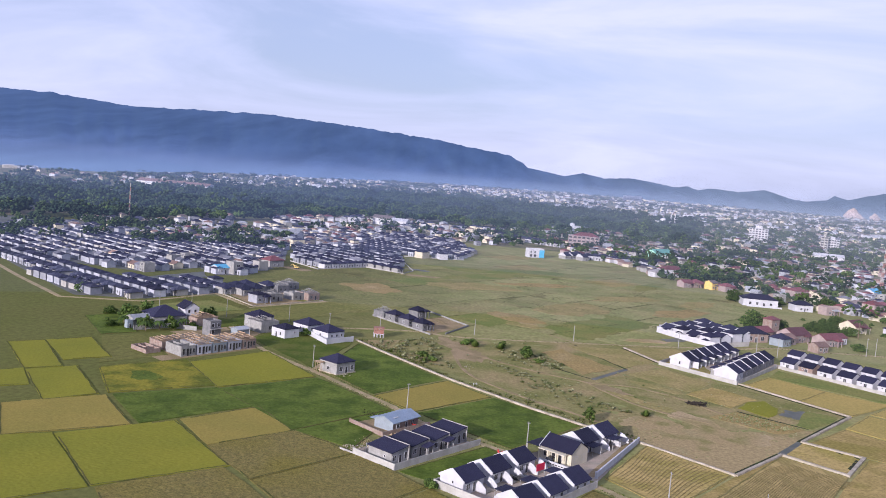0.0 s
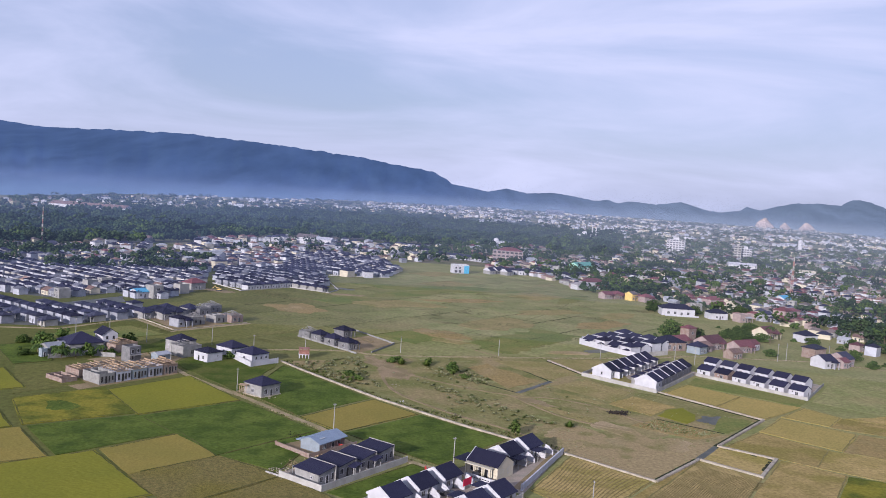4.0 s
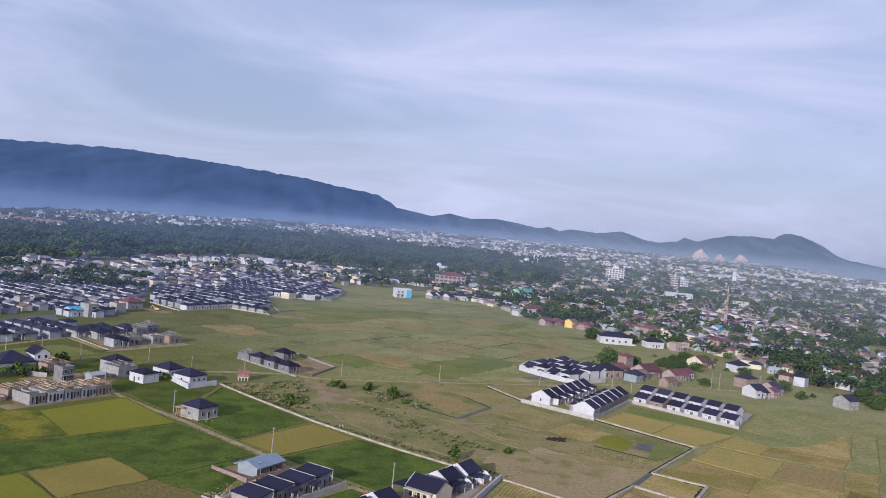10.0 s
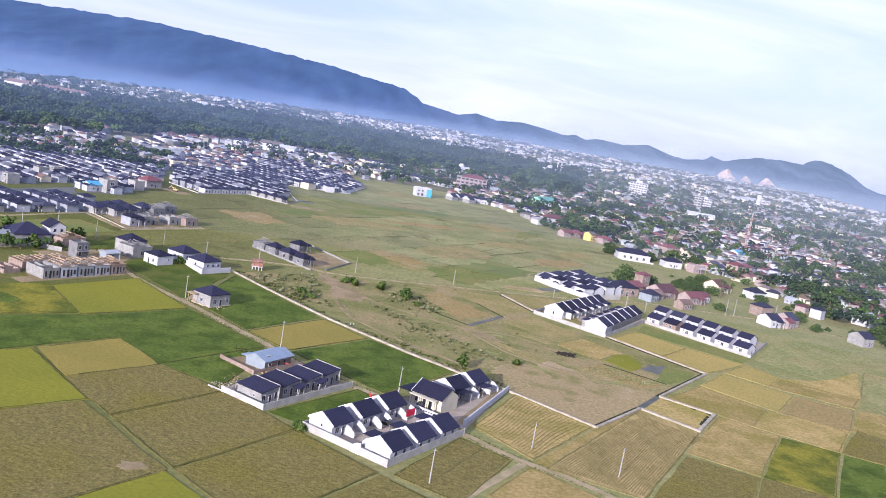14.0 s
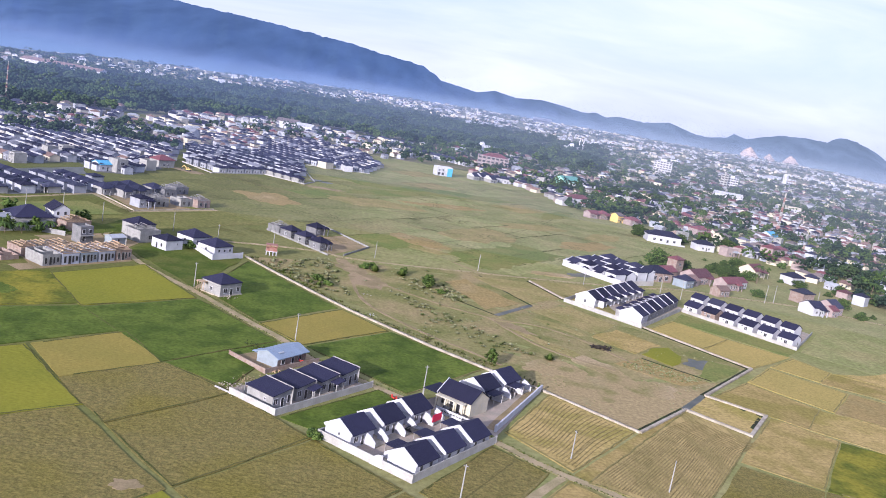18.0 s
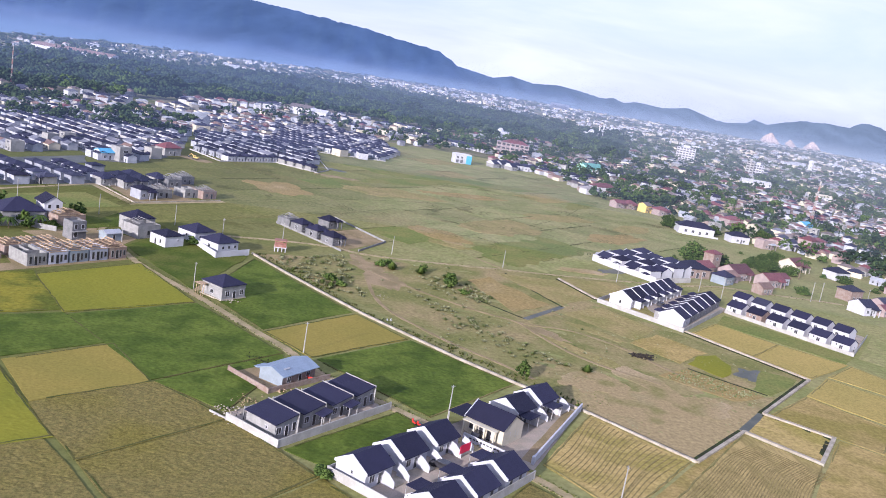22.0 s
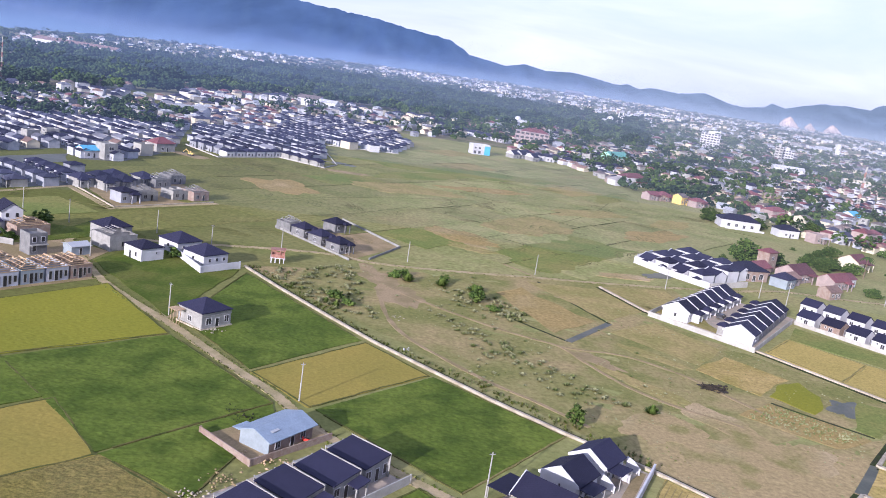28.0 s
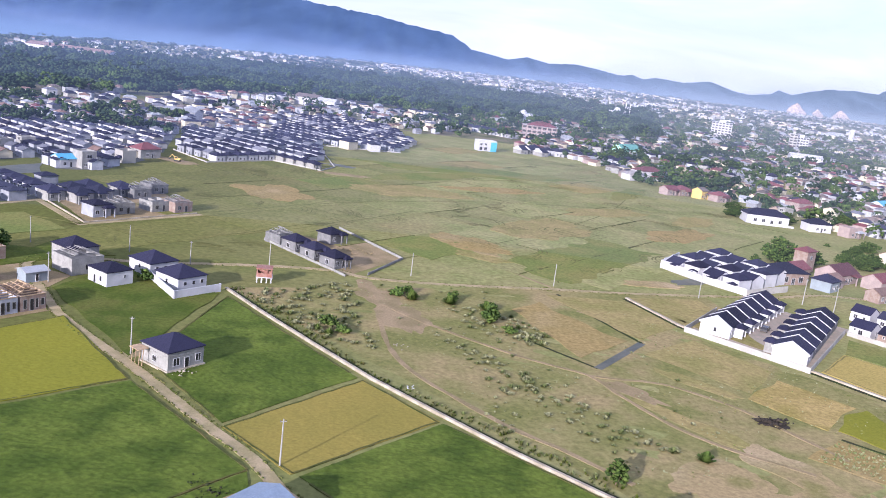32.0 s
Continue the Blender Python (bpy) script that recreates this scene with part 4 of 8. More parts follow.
# wheel tracks of harvesters
trk = tagged(new("machine_tracks"), "curved wheel tracks of a harvester in stubble", "tracks", kind="structure")
track_rng = random.Random(21)
for k in range(32):
    # swaths along the field that swing round at its far end
    f = (k + 0.6) / 32.6
    a, b = Vector((52.5 + 17.5 * f, 152.5 - 10.0 * f)), Vector((89.6 + 11.4 * f, 198.0 - 12.0 * f))
    n = Vector((V.x, V.y))
    pts = []
    for i in range(12):
        g = 0.03 + 0.90 * i / 11
        pts.append(tuple(a + (b - a) * g + n * (0.7 * math.sin(g * 2.6 + 0.4) * (1 - f) + 0.35 * noise.noise((g * 4, k * 0.3, 1.0)) + (2.4 * (g - 0.75) / 0.18 if g > 0.75 else 0))))
    strip("track", pts, 0.2, 0.18, M_track, "", "", wob=0.4, parent=trk, low=-0.1)
for k in range(20):
    f = (k + 0.5) / 20
    a, b = Vector((41.5 + 9.0 * f, 172.5 - 15.0 * f)), Vector((56.0 + 14.0 * f, 197.0 - 16.0 * f))
    pts = [tuple(a + (b - a) * (0.04 + 0.92 * i / 7) + Vector((V.x, V.y)) * (0.5 * math.sin(i * 0.7 + f * 2))) for i in range(8)]
    strip("track", pts, 0.18, 0.185, M_track, "", "", wob=0.4, parent=trk, low=-0.1)
verts, faces = [], []
for k in range(330):
    x, y = track_rng.uniform(-110, 175), track_rng.uniform(318, 660)
    if not inside(x, y, PLAIN) or noise.noise((x * 0.02, y * 0.02, 6.0)) < -0.12:
        continue
    turn, bend, n = radians(U_TURN) + track_rng.choice((0, 0, 1.57)) + track_rng.gauss(0, 0.35), track_rng.uniform(-0.25, 0.25), track_rng.randint(3, 7)
    lanes, wide = track_rng.randint(2, 6), track_rng.uniform(0.16, 0.34)
    for lane in range(lanes):
        a, p = turn, Vector((x - math.sin(turn) * 1.7 * lane, y + math.cos(turn) * 1.7 * lane)) + Vector((math.cos(turn), math.sin(turn))) * track_rng.uniform(-2, 2)
        for i in range(n + 1):
            side = Vector((-math.sin(a), math.cos(a))) * wide * track_rng.uniform(0.4, 1.0)
            verts += [(*(p - side), 0.135), (*(p + side), 0.135)]
            if i and track_rng.random() < 0.85:
                faces.append((len(verts) - 4, len(verts) - 2, len(verts) - 1, len(verts) - 3))
            a += bend
            p = p + Vector((math.cos(a), math.sin(a))) * 1.7
tagged(new("ruts", mesh_of("ruts", verts, faces, M_rut)), "short dark wheel ruts in the mown plain", "tracks", kind="stuff")
for line in ([(-92, 352), (-60, 346), (-38, 352), (-22, 372), (-2, 392), (22, 424)], [(-50, 380), (0, 430), (70, 470), (178, 495)], [(16, 346), (60, 395), (110, 470), (150, 560)], [(-20, 510), (40, 520), (100, 560), (150, 610)], [(-90, 440), (-50, 430), (-5, 400)], [(-20, 610), (40, 600), (110, 630)], [(60, 335), (64, 372), (104, 385)]):
    strip("track", line, 0.45, 0.07, M_rut, "", "", wob=0.9, parent=trk, low=-0.1)

# bare and wet patches
for x, y, rx, ry, turn, m, label in (
    (5, 313, 2.4, 5, 15, M_soil, "bare brown soil at the mouth of a footpath"),
    (8.5, 303, 4.4, 9, 20, M_soil, "bare brown soil worn into the fallow ground"),
    (13.5, 289, 6.0, 12, 15, M_soil, "bare brown soil worn into the fallow ground"),
    (62.4, 308.6, 3.4, 1.8, 30, M_soil, "heap of pale spread sand"),
    (58, 254, 7, 2.5, 130, M_soil, "bare dry soil in the scrub"),
    (112, 240.5, 5.5, 4.6, 40, M_water, "shallow pond with dark green weed"),
    (74, 262, 10, 2.2, 135, M_stubble, "dry trampled ground in the scrub"),
    (66, 240, 12, 2.8, 130, M_stubble, "dry trampled ground in the scrub"),
    (-80, 226, 5.5, 4.0, 130, M_paddy, "green patch within a ripe field"),
    (-25.8, 133.6, 2.4, 1.7, 20, M_soil, "small cleared patch in a ripe field"),
    (20, 470, 26, 14, 10, M_stubble, "mown dry patch in the meadow"),
    (39, 376, 14, 8, 130, M_dry, "trodden dry patch in the meadow"),
    (42, 364, 6, 2.4, 140, M_earth, "bare pale soil in the meadow"),
    (91, 344, 11, 3.6, 8, M_earth, "dried grey silt by a white wall"),
    (62, 219, 9, 6, 30, M_earth, "bare trodden earth at the edge of the fallow ground"),
    (76, 226, 9, 5, 120, M_earth, "bare trodden earth at the edge of the fallow ground"),
    (70, 207, 14, 8, 40, M_earth, "bare trodden earth at the edge of the fallow ground"),
    (86, 212, 9, 6, 60, M_earth, "bare trodden earth at the edge of the fallow ground"),
    (60, 560, 60, 16, 5, M_meadow, "greener wet patch of meadow"),
    (-10, 527, 9, 4, -20, M_water, "shallow flooded patch by the houses"),
    (105, 352, 8, 3, 30, M_water, "shallow puddle beside the white wall"),
    (40.8, 357.2, 9, 4, 150, M_stubble, "mown dry patch in the meadow"),
    (70, 414, 15, 21, -35, M_stubble, "mown dry patch in the meadow"),
    (-33, 432, 17, 13, -40, M_dry, "trodden dry patch in the meadow"),
    (110, 470, 24, 8, 30, M_stubble, "mown dry patch in the meadow"),
    (128, 430, 22, 9, 45, M_dry, "trodden dry patch in the meadow"),
    (60, 500, 26, 7, 20, M_dry, "trodden dry patch in the meadow"),
    (150, 470, 18, 7, 50, M_stubble, "mown dry patch in the meadow"),
    (140, 540, 26, 7, 60, M_meadow, "greener wet patch of meadow"),
    (30, 520, 34, 9, 40, M_meadow, "greener wet patch of meadow"),
    (-8, 498, 13, 3.5, -4, M_soil, "reddish bare earth at a building site"),
    (-80, 484, 11, 4.5, -30, M_soil, "reddish bare earth at a building site"),
):
    blot("bare_patch" if m is M_soil else "patch", x, y, rx, ry, turn, m, label, 0.045 + 0.004 * RNG.random() + (0.02 if m is M_water else 0.15 if x in (-80, -25.8) and y < 230 else 0.075 if inside(x, y, PLAIN) else 0.0))

patch("clearing", [(-400, 1540), (-230, 1980), (-180, 1900), (-330, 1480)], M_meadow, "flat light green clearing beyond the woods", 0.0, 0.05, 12.0, 0.0, "field", 4.0)

# ---- distance ----
RIDGE_WEST = ((-75, 1.5), (-60, 1.7), (-50, 2.0), (-40, 2.2), (-33, 2.45), (-27, 2.57), (-24.5, 2.6), (-20, 2.25), (-16.5, 2.4), (-12, 2.57), (-9, 2.45), (-6, 2.3), (-3, 2.1), (0, 1.85), (2.4, 1.5), (4.5, 1.3), (5.8, 0.55), (7.4, 0.32))
RIDGE_EAST = ((8.2, 0.2), (9.4, 0.49), (10.8, 0.26), (12.5, 0.42), (13.8, 0.29), (15.3, 0.07), (16.1, 0.22), (16.8, 0.0), (17.5, 0.21), (19.2, 0.11), (20.8, 0.37), (21.5, 0.19), (22.3, -0.03), (23.2, -0.13), (24.4, 0.07), (24.8, 0.35), (25.6, 0.17), (26.4, 0.43), (27.4, 0.72), (28.9, 0.83), (30.2, 0.79), (30.5, 1.05), (31.0, 1.2), (31.6, 1.13), (32.4, 0.89), (33.2, 0.52), (33.9, 0.07), (34.5, -0.1), (37, -0.4), (45, -0.45), (55, 0.1), (75, 0.4))
RIDGE = RIDGE_WEST + RIDGE_EAST


FOOT = ((-75, 1300), (-40, 1500), (-27, 1850), (-22, 1800), (-18, 2100), (-14, 2550), (-7, 2900), (0, 3700), (10, 4250), (31, 4250), (34, 3300), (40, 2600), (75, 2200))


def foot(az):
    """How far off the plain ends at the mountain's foot, by the bearing in degrees."""
    return float(np.interp(az, [q[0] for q in FOOT], [q[1] for q in FOOT]))


def mountains():
    """A wooded range far behind the town, with spurs and gullies, its haze painted as glow."""
    m = bpy.data.materials.new("forest_with_haze_glow")
    m.use_nodes = True
    n, l = m.node_tree.nodes, m.node_tree.links
    n.clear()
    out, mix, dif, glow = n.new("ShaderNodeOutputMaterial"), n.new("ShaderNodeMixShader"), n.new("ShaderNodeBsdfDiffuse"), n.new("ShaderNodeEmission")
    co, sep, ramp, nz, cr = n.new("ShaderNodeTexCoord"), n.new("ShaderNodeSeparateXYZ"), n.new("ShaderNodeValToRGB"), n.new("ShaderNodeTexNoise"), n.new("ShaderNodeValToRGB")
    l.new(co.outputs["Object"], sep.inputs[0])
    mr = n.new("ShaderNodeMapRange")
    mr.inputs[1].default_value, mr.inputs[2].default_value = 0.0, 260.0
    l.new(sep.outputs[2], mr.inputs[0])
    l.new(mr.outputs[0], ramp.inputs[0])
    # haze put into the glow: palest at the foot, deeper blue above
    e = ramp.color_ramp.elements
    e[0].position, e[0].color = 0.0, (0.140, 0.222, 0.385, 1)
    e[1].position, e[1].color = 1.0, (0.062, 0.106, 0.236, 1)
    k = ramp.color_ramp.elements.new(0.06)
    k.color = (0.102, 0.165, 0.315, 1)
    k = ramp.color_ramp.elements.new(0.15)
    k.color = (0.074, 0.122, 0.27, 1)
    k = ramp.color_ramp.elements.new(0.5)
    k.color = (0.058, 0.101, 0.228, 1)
    nz.inputs["Scale"].default_value, nz.inputs["Detail"].default_value = 0.009, 10.0
    face = n.new("ShaderNodeMapping")
    face.inputs["Scale"].default_value = (1.0, 0.08, 1.4)
    l.new(co.outputs["Object"], face.inputs[0])
    l.new(face.outputs[0], nz.inputs["Vector"])
    cr.color_ramp.elements[0].color, cr.color_ramp.elements[1].color = (0.02, 0.05, 0.03, 1), (0.09, 0.13, 0.07, 1)
    l.new(nz.outputs[0], cr.inputs[0])
    l.new(cr.outputs[0], dif.inputs[0])
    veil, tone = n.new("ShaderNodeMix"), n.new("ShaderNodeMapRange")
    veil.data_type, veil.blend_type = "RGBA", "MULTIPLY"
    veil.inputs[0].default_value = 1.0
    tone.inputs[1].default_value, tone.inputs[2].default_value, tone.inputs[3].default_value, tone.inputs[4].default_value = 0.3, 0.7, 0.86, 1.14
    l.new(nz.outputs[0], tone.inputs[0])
    # the painted haze turns paler and greyer to the east
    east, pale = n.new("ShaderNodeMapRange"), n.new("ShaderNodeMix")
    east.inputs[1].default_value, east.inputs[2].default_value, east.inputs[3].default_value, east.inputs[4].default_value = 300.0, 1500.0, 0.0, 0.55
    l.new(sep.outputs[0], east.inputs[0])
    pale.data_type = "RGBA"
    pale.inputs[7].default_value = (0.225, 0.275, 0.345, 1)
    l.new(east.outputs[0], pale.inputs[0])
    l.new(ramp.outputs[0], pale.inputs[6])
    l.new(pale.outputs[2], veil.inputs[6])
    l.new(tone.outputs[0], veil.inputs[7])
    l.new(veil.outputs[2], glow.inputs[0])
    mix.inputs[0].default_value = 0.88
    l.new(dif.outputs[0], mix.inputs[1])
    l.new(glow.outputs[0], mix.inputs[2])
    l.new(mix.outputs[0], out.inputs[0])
    verts, faces = [], []
    az = np.arange(-75, 75.01, 0.2)
    rise = np.interp(az, [r[0] for r in RIDGE], [r[1] for r in RIDGE])
    rows = 14
    for a, e0 in zip(az, rise):
        near = foot(a)
        a = radians(a)
        low = -math.atan2(68.0, near)
        crest = 65 + 4730 * math.tan(radians(e0)) + (9 if a < 0.1 else 2) * noise.noise((a * 90, 0.0, 2.0)) + 4 * noise.noise((a * 300, 0.0, 5.0))
        for j in range(rows + 1):
            f = j / rows
            dist = near + (4730 - near) * f**1.3 + 150 * noise.noise((a * 60, f * 3, 0.0)) * f * (1 - f) * 4
            # gentle foothills first, then the steep wooded face
            z = 62 + dist * math.tan(low + (math.atan2(crest - 62, 4730) - low) * f) + 22 * noise.noise((a * 80, f * 1.2, 7.0)) * f * f * (1 - f) * 4
            if f == 1:
                z = crest
            verts.append((dist * math.sin(a), dist * math.cos(a), z))
    for i in range(len(az) - 1):
        for j in range(rows):
            q = i * (rows + 1) + j
            faces.append((q, q + rows + 1, q + rows + 2, q + 1))
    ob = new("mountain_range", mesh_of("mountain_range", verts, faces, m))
    for p in ob.data.polygons:
        p.use_smooth = True
    tagged(ob, "long wooded mountain range with painted blue haze behind the town", "mountain", kind="structure")


mountains()


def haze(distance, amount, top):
    """A glowing see-through sheet that stands in for the haze over the far town."""
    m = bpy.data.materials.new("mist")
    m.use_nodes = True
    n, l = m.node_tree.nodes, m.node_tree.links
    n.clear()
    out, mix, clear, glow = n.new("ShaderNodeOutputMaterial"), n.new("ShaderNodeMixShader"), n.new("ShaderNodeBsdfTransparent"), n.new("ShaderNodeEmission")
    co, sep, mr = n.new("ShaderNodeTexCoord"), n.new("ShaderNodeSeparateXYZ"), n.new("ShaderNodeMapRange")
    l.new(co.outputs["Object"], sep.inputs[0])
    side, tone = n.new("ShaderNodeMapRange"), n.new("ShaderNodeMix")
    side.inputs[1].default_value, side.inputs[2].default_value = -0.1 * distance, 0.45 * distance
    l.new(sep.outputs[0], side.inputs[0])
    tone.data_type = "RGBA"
    # haze painted as glow, bluer to the west and paler to the east
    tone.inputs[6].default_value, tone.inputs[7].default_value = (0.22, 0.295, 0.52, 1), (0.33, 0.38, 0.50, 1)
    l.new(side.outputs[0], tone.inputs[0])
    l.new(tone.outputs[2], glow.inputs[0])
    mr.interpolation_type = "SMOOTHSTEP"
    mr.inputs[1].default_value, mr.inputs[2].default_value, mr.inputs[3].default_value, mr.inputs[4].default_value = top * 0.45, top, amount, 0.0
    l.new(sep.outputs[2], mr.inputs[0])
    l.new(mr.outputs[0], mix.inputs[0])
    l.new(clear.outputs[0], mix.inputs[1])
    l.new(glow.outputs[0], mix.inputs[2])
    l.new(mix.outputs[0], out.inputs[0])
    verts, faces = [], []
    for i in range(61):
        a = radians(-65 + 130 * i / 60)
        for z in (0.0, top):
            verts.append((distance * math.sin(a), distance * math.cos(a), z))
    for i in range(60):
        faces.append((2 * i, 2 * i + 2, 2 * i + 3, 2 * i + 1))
    tagged(new("haze_sheet", mesh_of("haze_sheet", verts, faces, m)), "glowing see-through sheet that stands in for haze over the far town", "mist", kind="structure")


# haze built up from glowing sheets, one behind the other
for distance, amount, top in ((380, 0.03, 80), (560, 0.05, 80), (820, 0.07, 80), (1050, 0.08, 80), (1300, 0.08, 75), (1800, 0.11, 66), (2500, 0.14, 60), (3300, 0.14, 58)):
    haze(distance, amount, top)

M_quarry = surf("limestone_scar", (0.40, 0.32, 0.30), 0.9, (0.30, 0.245, 0.235), scale=0.02, fine=0.2, var=0.1, bump=0)
for a, w, low, high in ((26.1, 44, 8, 54), (27.3, 24, 8, 36), (28.6, 40, 6, 42)):
    bm = bmesh.new()
    d = 4190
    c = Vector((d * math.sin(radians(a)), d * math.cos(radians(a)), 0))
    rim = []
    for k in range(9):
        f = k / 8
        z = low + (high - low) * (1 - abs(2 * f - 1) ** 1.3) * (0.85 + 0.3 * noise.noise((f * 3, a, 0)))
        rim.append(bm.verts.new((c.x + w * (2 * f - 1), c.y + 30, z)))
    toe = [bm.verts.new((c.x + w * 1.15 * (2 * k / 8 - 1), c.y - 20, low - 14)) for k in range(9)]
    for k in range(8):
        bm.faces.new((toe[k], toe[k + 1], rim[k + 1], rim[k]))
    me = bpy.data.meshes.new("quarry")
    bm.to_mesh(me)
    bm.free()
    me.materials.append(M_quarry)
    tagged(new("quarry", me), "pale limestone quarry face at the foot of a hill", "quarry", kind="structure")

# ---- houses by the fields ----
B0 = (2.2, 159.0)         # corner of the white walled estate
A0 = (-6.4, 166.3)        # corner of the grey walled estate
FRONT = (("window", 0, -1.6, 0.9, 1.3, 1.3), ("door", 0, 0.6, 0.05, 0.95, 2.1), ("window", 0, 2.2, 0.9, 1.0, 1.3))


def wall_run(points, h, m, label, width=0.16, name="compound_wall", piece=5.0):
    """A wall of long rendered panels with a square post at each corner."""
    ob = tagged(new(name), label, "wall")
    for a, b in zip(points, points[1:]):
        a, b = Vector(a), Vector(b)
        n = max(1, round((b - a).length / piece))
        for k in range(n):
            p, q = a + (b - a) * (k / n), a + (b - a) * ((k + 1) / n)
            strip("panel", [tuple(p), tuple(q)], width, h + RNG.uniform(-0.015, 0.015), m, "", "", straight=True, parent=ob)
        part("post", moved(boxed(-width * 0.8, width * 0.8, -width * 0.8, width * 0.8, -0.2, h + 0.06), a.x, a.y, 0, math.degrees(math.atan2(b.y - a.y, b.x - a.x))), m, ob)
    return ob


def paving(corners, m, label, lift=0.06):
    return patch("yard", corners, m, label, 0.0, lift, 3.0, 0.0, "paving", 0.2)


def villa(m, group, label, flip=1, canopy=True, banner=False, car=False, wall=None, w=6.6, d=6.2, h=2.9, rise=1.75):
    """A white gable house with fin walls beside its terrace."""
    ob = house(m, w, d, h, "gable", rise, wall or M_white, M_roof, label, [("window", 0, -1.7, 0.9, 1.3, 1.3), ("door", 0, 0.2, 0.05, 0.9, 2.1), ("window", 2, -1.6, 0.9, 1.0, 1.4), ("window", 2, 1.3, 0.9, 1.0, 1.4), ("window", 3, 0.3, 1.7, 0.5, 0.7)], group, over=0.5, ends=0.02, parapet=-flip, name="terraced_house")
    y = -d / 2
    for x in (0.9, w / 2 + 1.4):
        part("fin_wall", prism(bmesh.new(), [(y - 2.6, 0), (y - 0.01, 0), (y - 0.01, 2.5), (y - 1.2, 2.2), (y - 2.6, 1.2)], x - 0.07, x + 0.07), M_white, ob)
    part("terrace", boxed(0.97, w / 2 + 1.33, y - 2.4, y - 0.02, 0.02, 0.25), M_concrete, ob)
    part("gutter", boxed(-w / 2, w / 2, y - 0.44, y - 0.36, h - 0.22, h - 0.1), M_plaster, ob)
    if canopy:
        part("canopy", boxed(-w / 2 + 0.1, 0.75, y - 2.9, y - 0.4, 2.55, 2.65), M_roof, ob)
        for x in (-w / 2 + 0.25, 0.6):
            part("canopy_post", boxed(x - 0.05, x + 0.05, y - 2.8, y - 2.7, 0, 2.55), M_pole, ob)
    if banner:
        bm = moved(boxed(-1.6, 1.6, -0.03, 0.03, 0, 1.6), 1.6, y - 2.75, 1.1)
        part("banner", bm, M_red, ob, "bright red banner over the terrace")
    return ob


# white estate
paving([spot(B0, 0, 0), spot(B0, 29, 0), spot(B0, 29, 21), spot(B0, 0, 22)], M_yard, "paved lane and yards of the white estate")
paving([spot(B0, 31, 0), spot(B0, 64, 0), spot(B0, 64, 12), spot(B0, 31, 20)], M_yard, "paved lane of the white estate", 0.065)
wall_run([spot(B0, 28, 21.7), spot(B0, 0, 22), spot(B0, 0, 0), spot(B0, 10, -0.3)], 1.6, M_render, "grey plastered compound wall round the white estate")
wall_run([spot(B0, 33, 18.6), spot(B0, 65.5, 11.6)], 1.5, M_white, "long white wall along the estate lane", 0.34)
paving([spot(B0, 33, 16.2), spot(B0, 63, 9.6), spot(B0, 63.4, 11.2), spot(B0, 33.2, 18.1)], M_soil, "strip of brown earth along the lane wall", 0.085)
for k, a in enumerate((4.2, 13.4, 22.6)):
    villa(place(B0, a, 3.8), "white estate houses", "white terraced house with dark gable roof" + (" and red banner" if k == 2 else ""), canopy=False, banner=k == 2)
for k, a in enumerate((4.6, 13.2, 22.0)):
    villa(place(B0, a, 18.4, 180), "white estate houses", "white terraced house with dark gable roof and canopy", flip=-1)
for k, a in enumerate((47.6, 57.0)):
    villa(place(B0, a, 4.9), "white estate houses", "white house with dark gable roof at the lane's end", w=7.0, d=6.2, h=3.0, rise=1.8)
cream = house(place(B0, 37.4, 7.1, -90), 8.4, 6.8, 3.3, "gable", 2.0, M_cream, M_roof, "cream house with dark gable roof and front terrace", [("window", 0, -2.8, 0.9, 1.0, 1.5), ("window", 0, -0.6, 0.9, 1.0, 1.5), ("door", 0, 1.2, 0.05, 1.0, 2.1), ("window", 1, -1.4, 0.9, 1.1, 1.5), ("window", 1, 1.4, 0.9, 1.1, 1.5)], over=0.4, ends=0.2)
part("gable_wall", prism(bmesh.new(), [(-3.45, 0), (3.45, 0), (3.45, 3.25), (0, 5.15), (-3.45, 3.25)], 4.203, 4.26), M_cream, cream, "cream rendered gable end")
part("rear_parapet", prism(bmesh.new(), [(-3.8, 2.9), (3.8, 2.9), (3.8, 3.3), (0, 5.65), (-3.8, 3.3)], -4.42, -4.28), M_white, cream)
part("terrace_roof", boxed(-3.9, 3.4, -5.1, -3.44, 2.8, 2.95), M_cream, cream)
for x in (-3.6, -1.3, 1.0, 3.1):
    part("column", boxed(x - 0.15, x + 0.15, -5.0, -4.7, 0, 2.8), M_cream, cream)
part("carport", boxed(-8.2, -4.5, -3.6, 2.6, 2.6, 2.72), M_roof, cream)
for x, y in ((-8.0, -3.4), (-8.0, 2.4)):
    part("carport_post", boxed(x - 0.06, x + 0.06, y - 0.06, y + 0.06, 0, 2.6), M_pole, cream)
gate = thing("sign_wall", place(B0, 30.6, 9.5, 90), "low white gate wall with lines of dark lettering", "wall")
part("panel", boxed(-4.5, 4.5, -0.09, 0.09, 0, 1.4), M_white, gate)
for k in range(9):
    part("letter_bar", boxed(-3.4 + 0.75 * k, -2.9 + 0.75 * k, 0.09, 0.105, 0.7, 0.95), M_dark, gate)


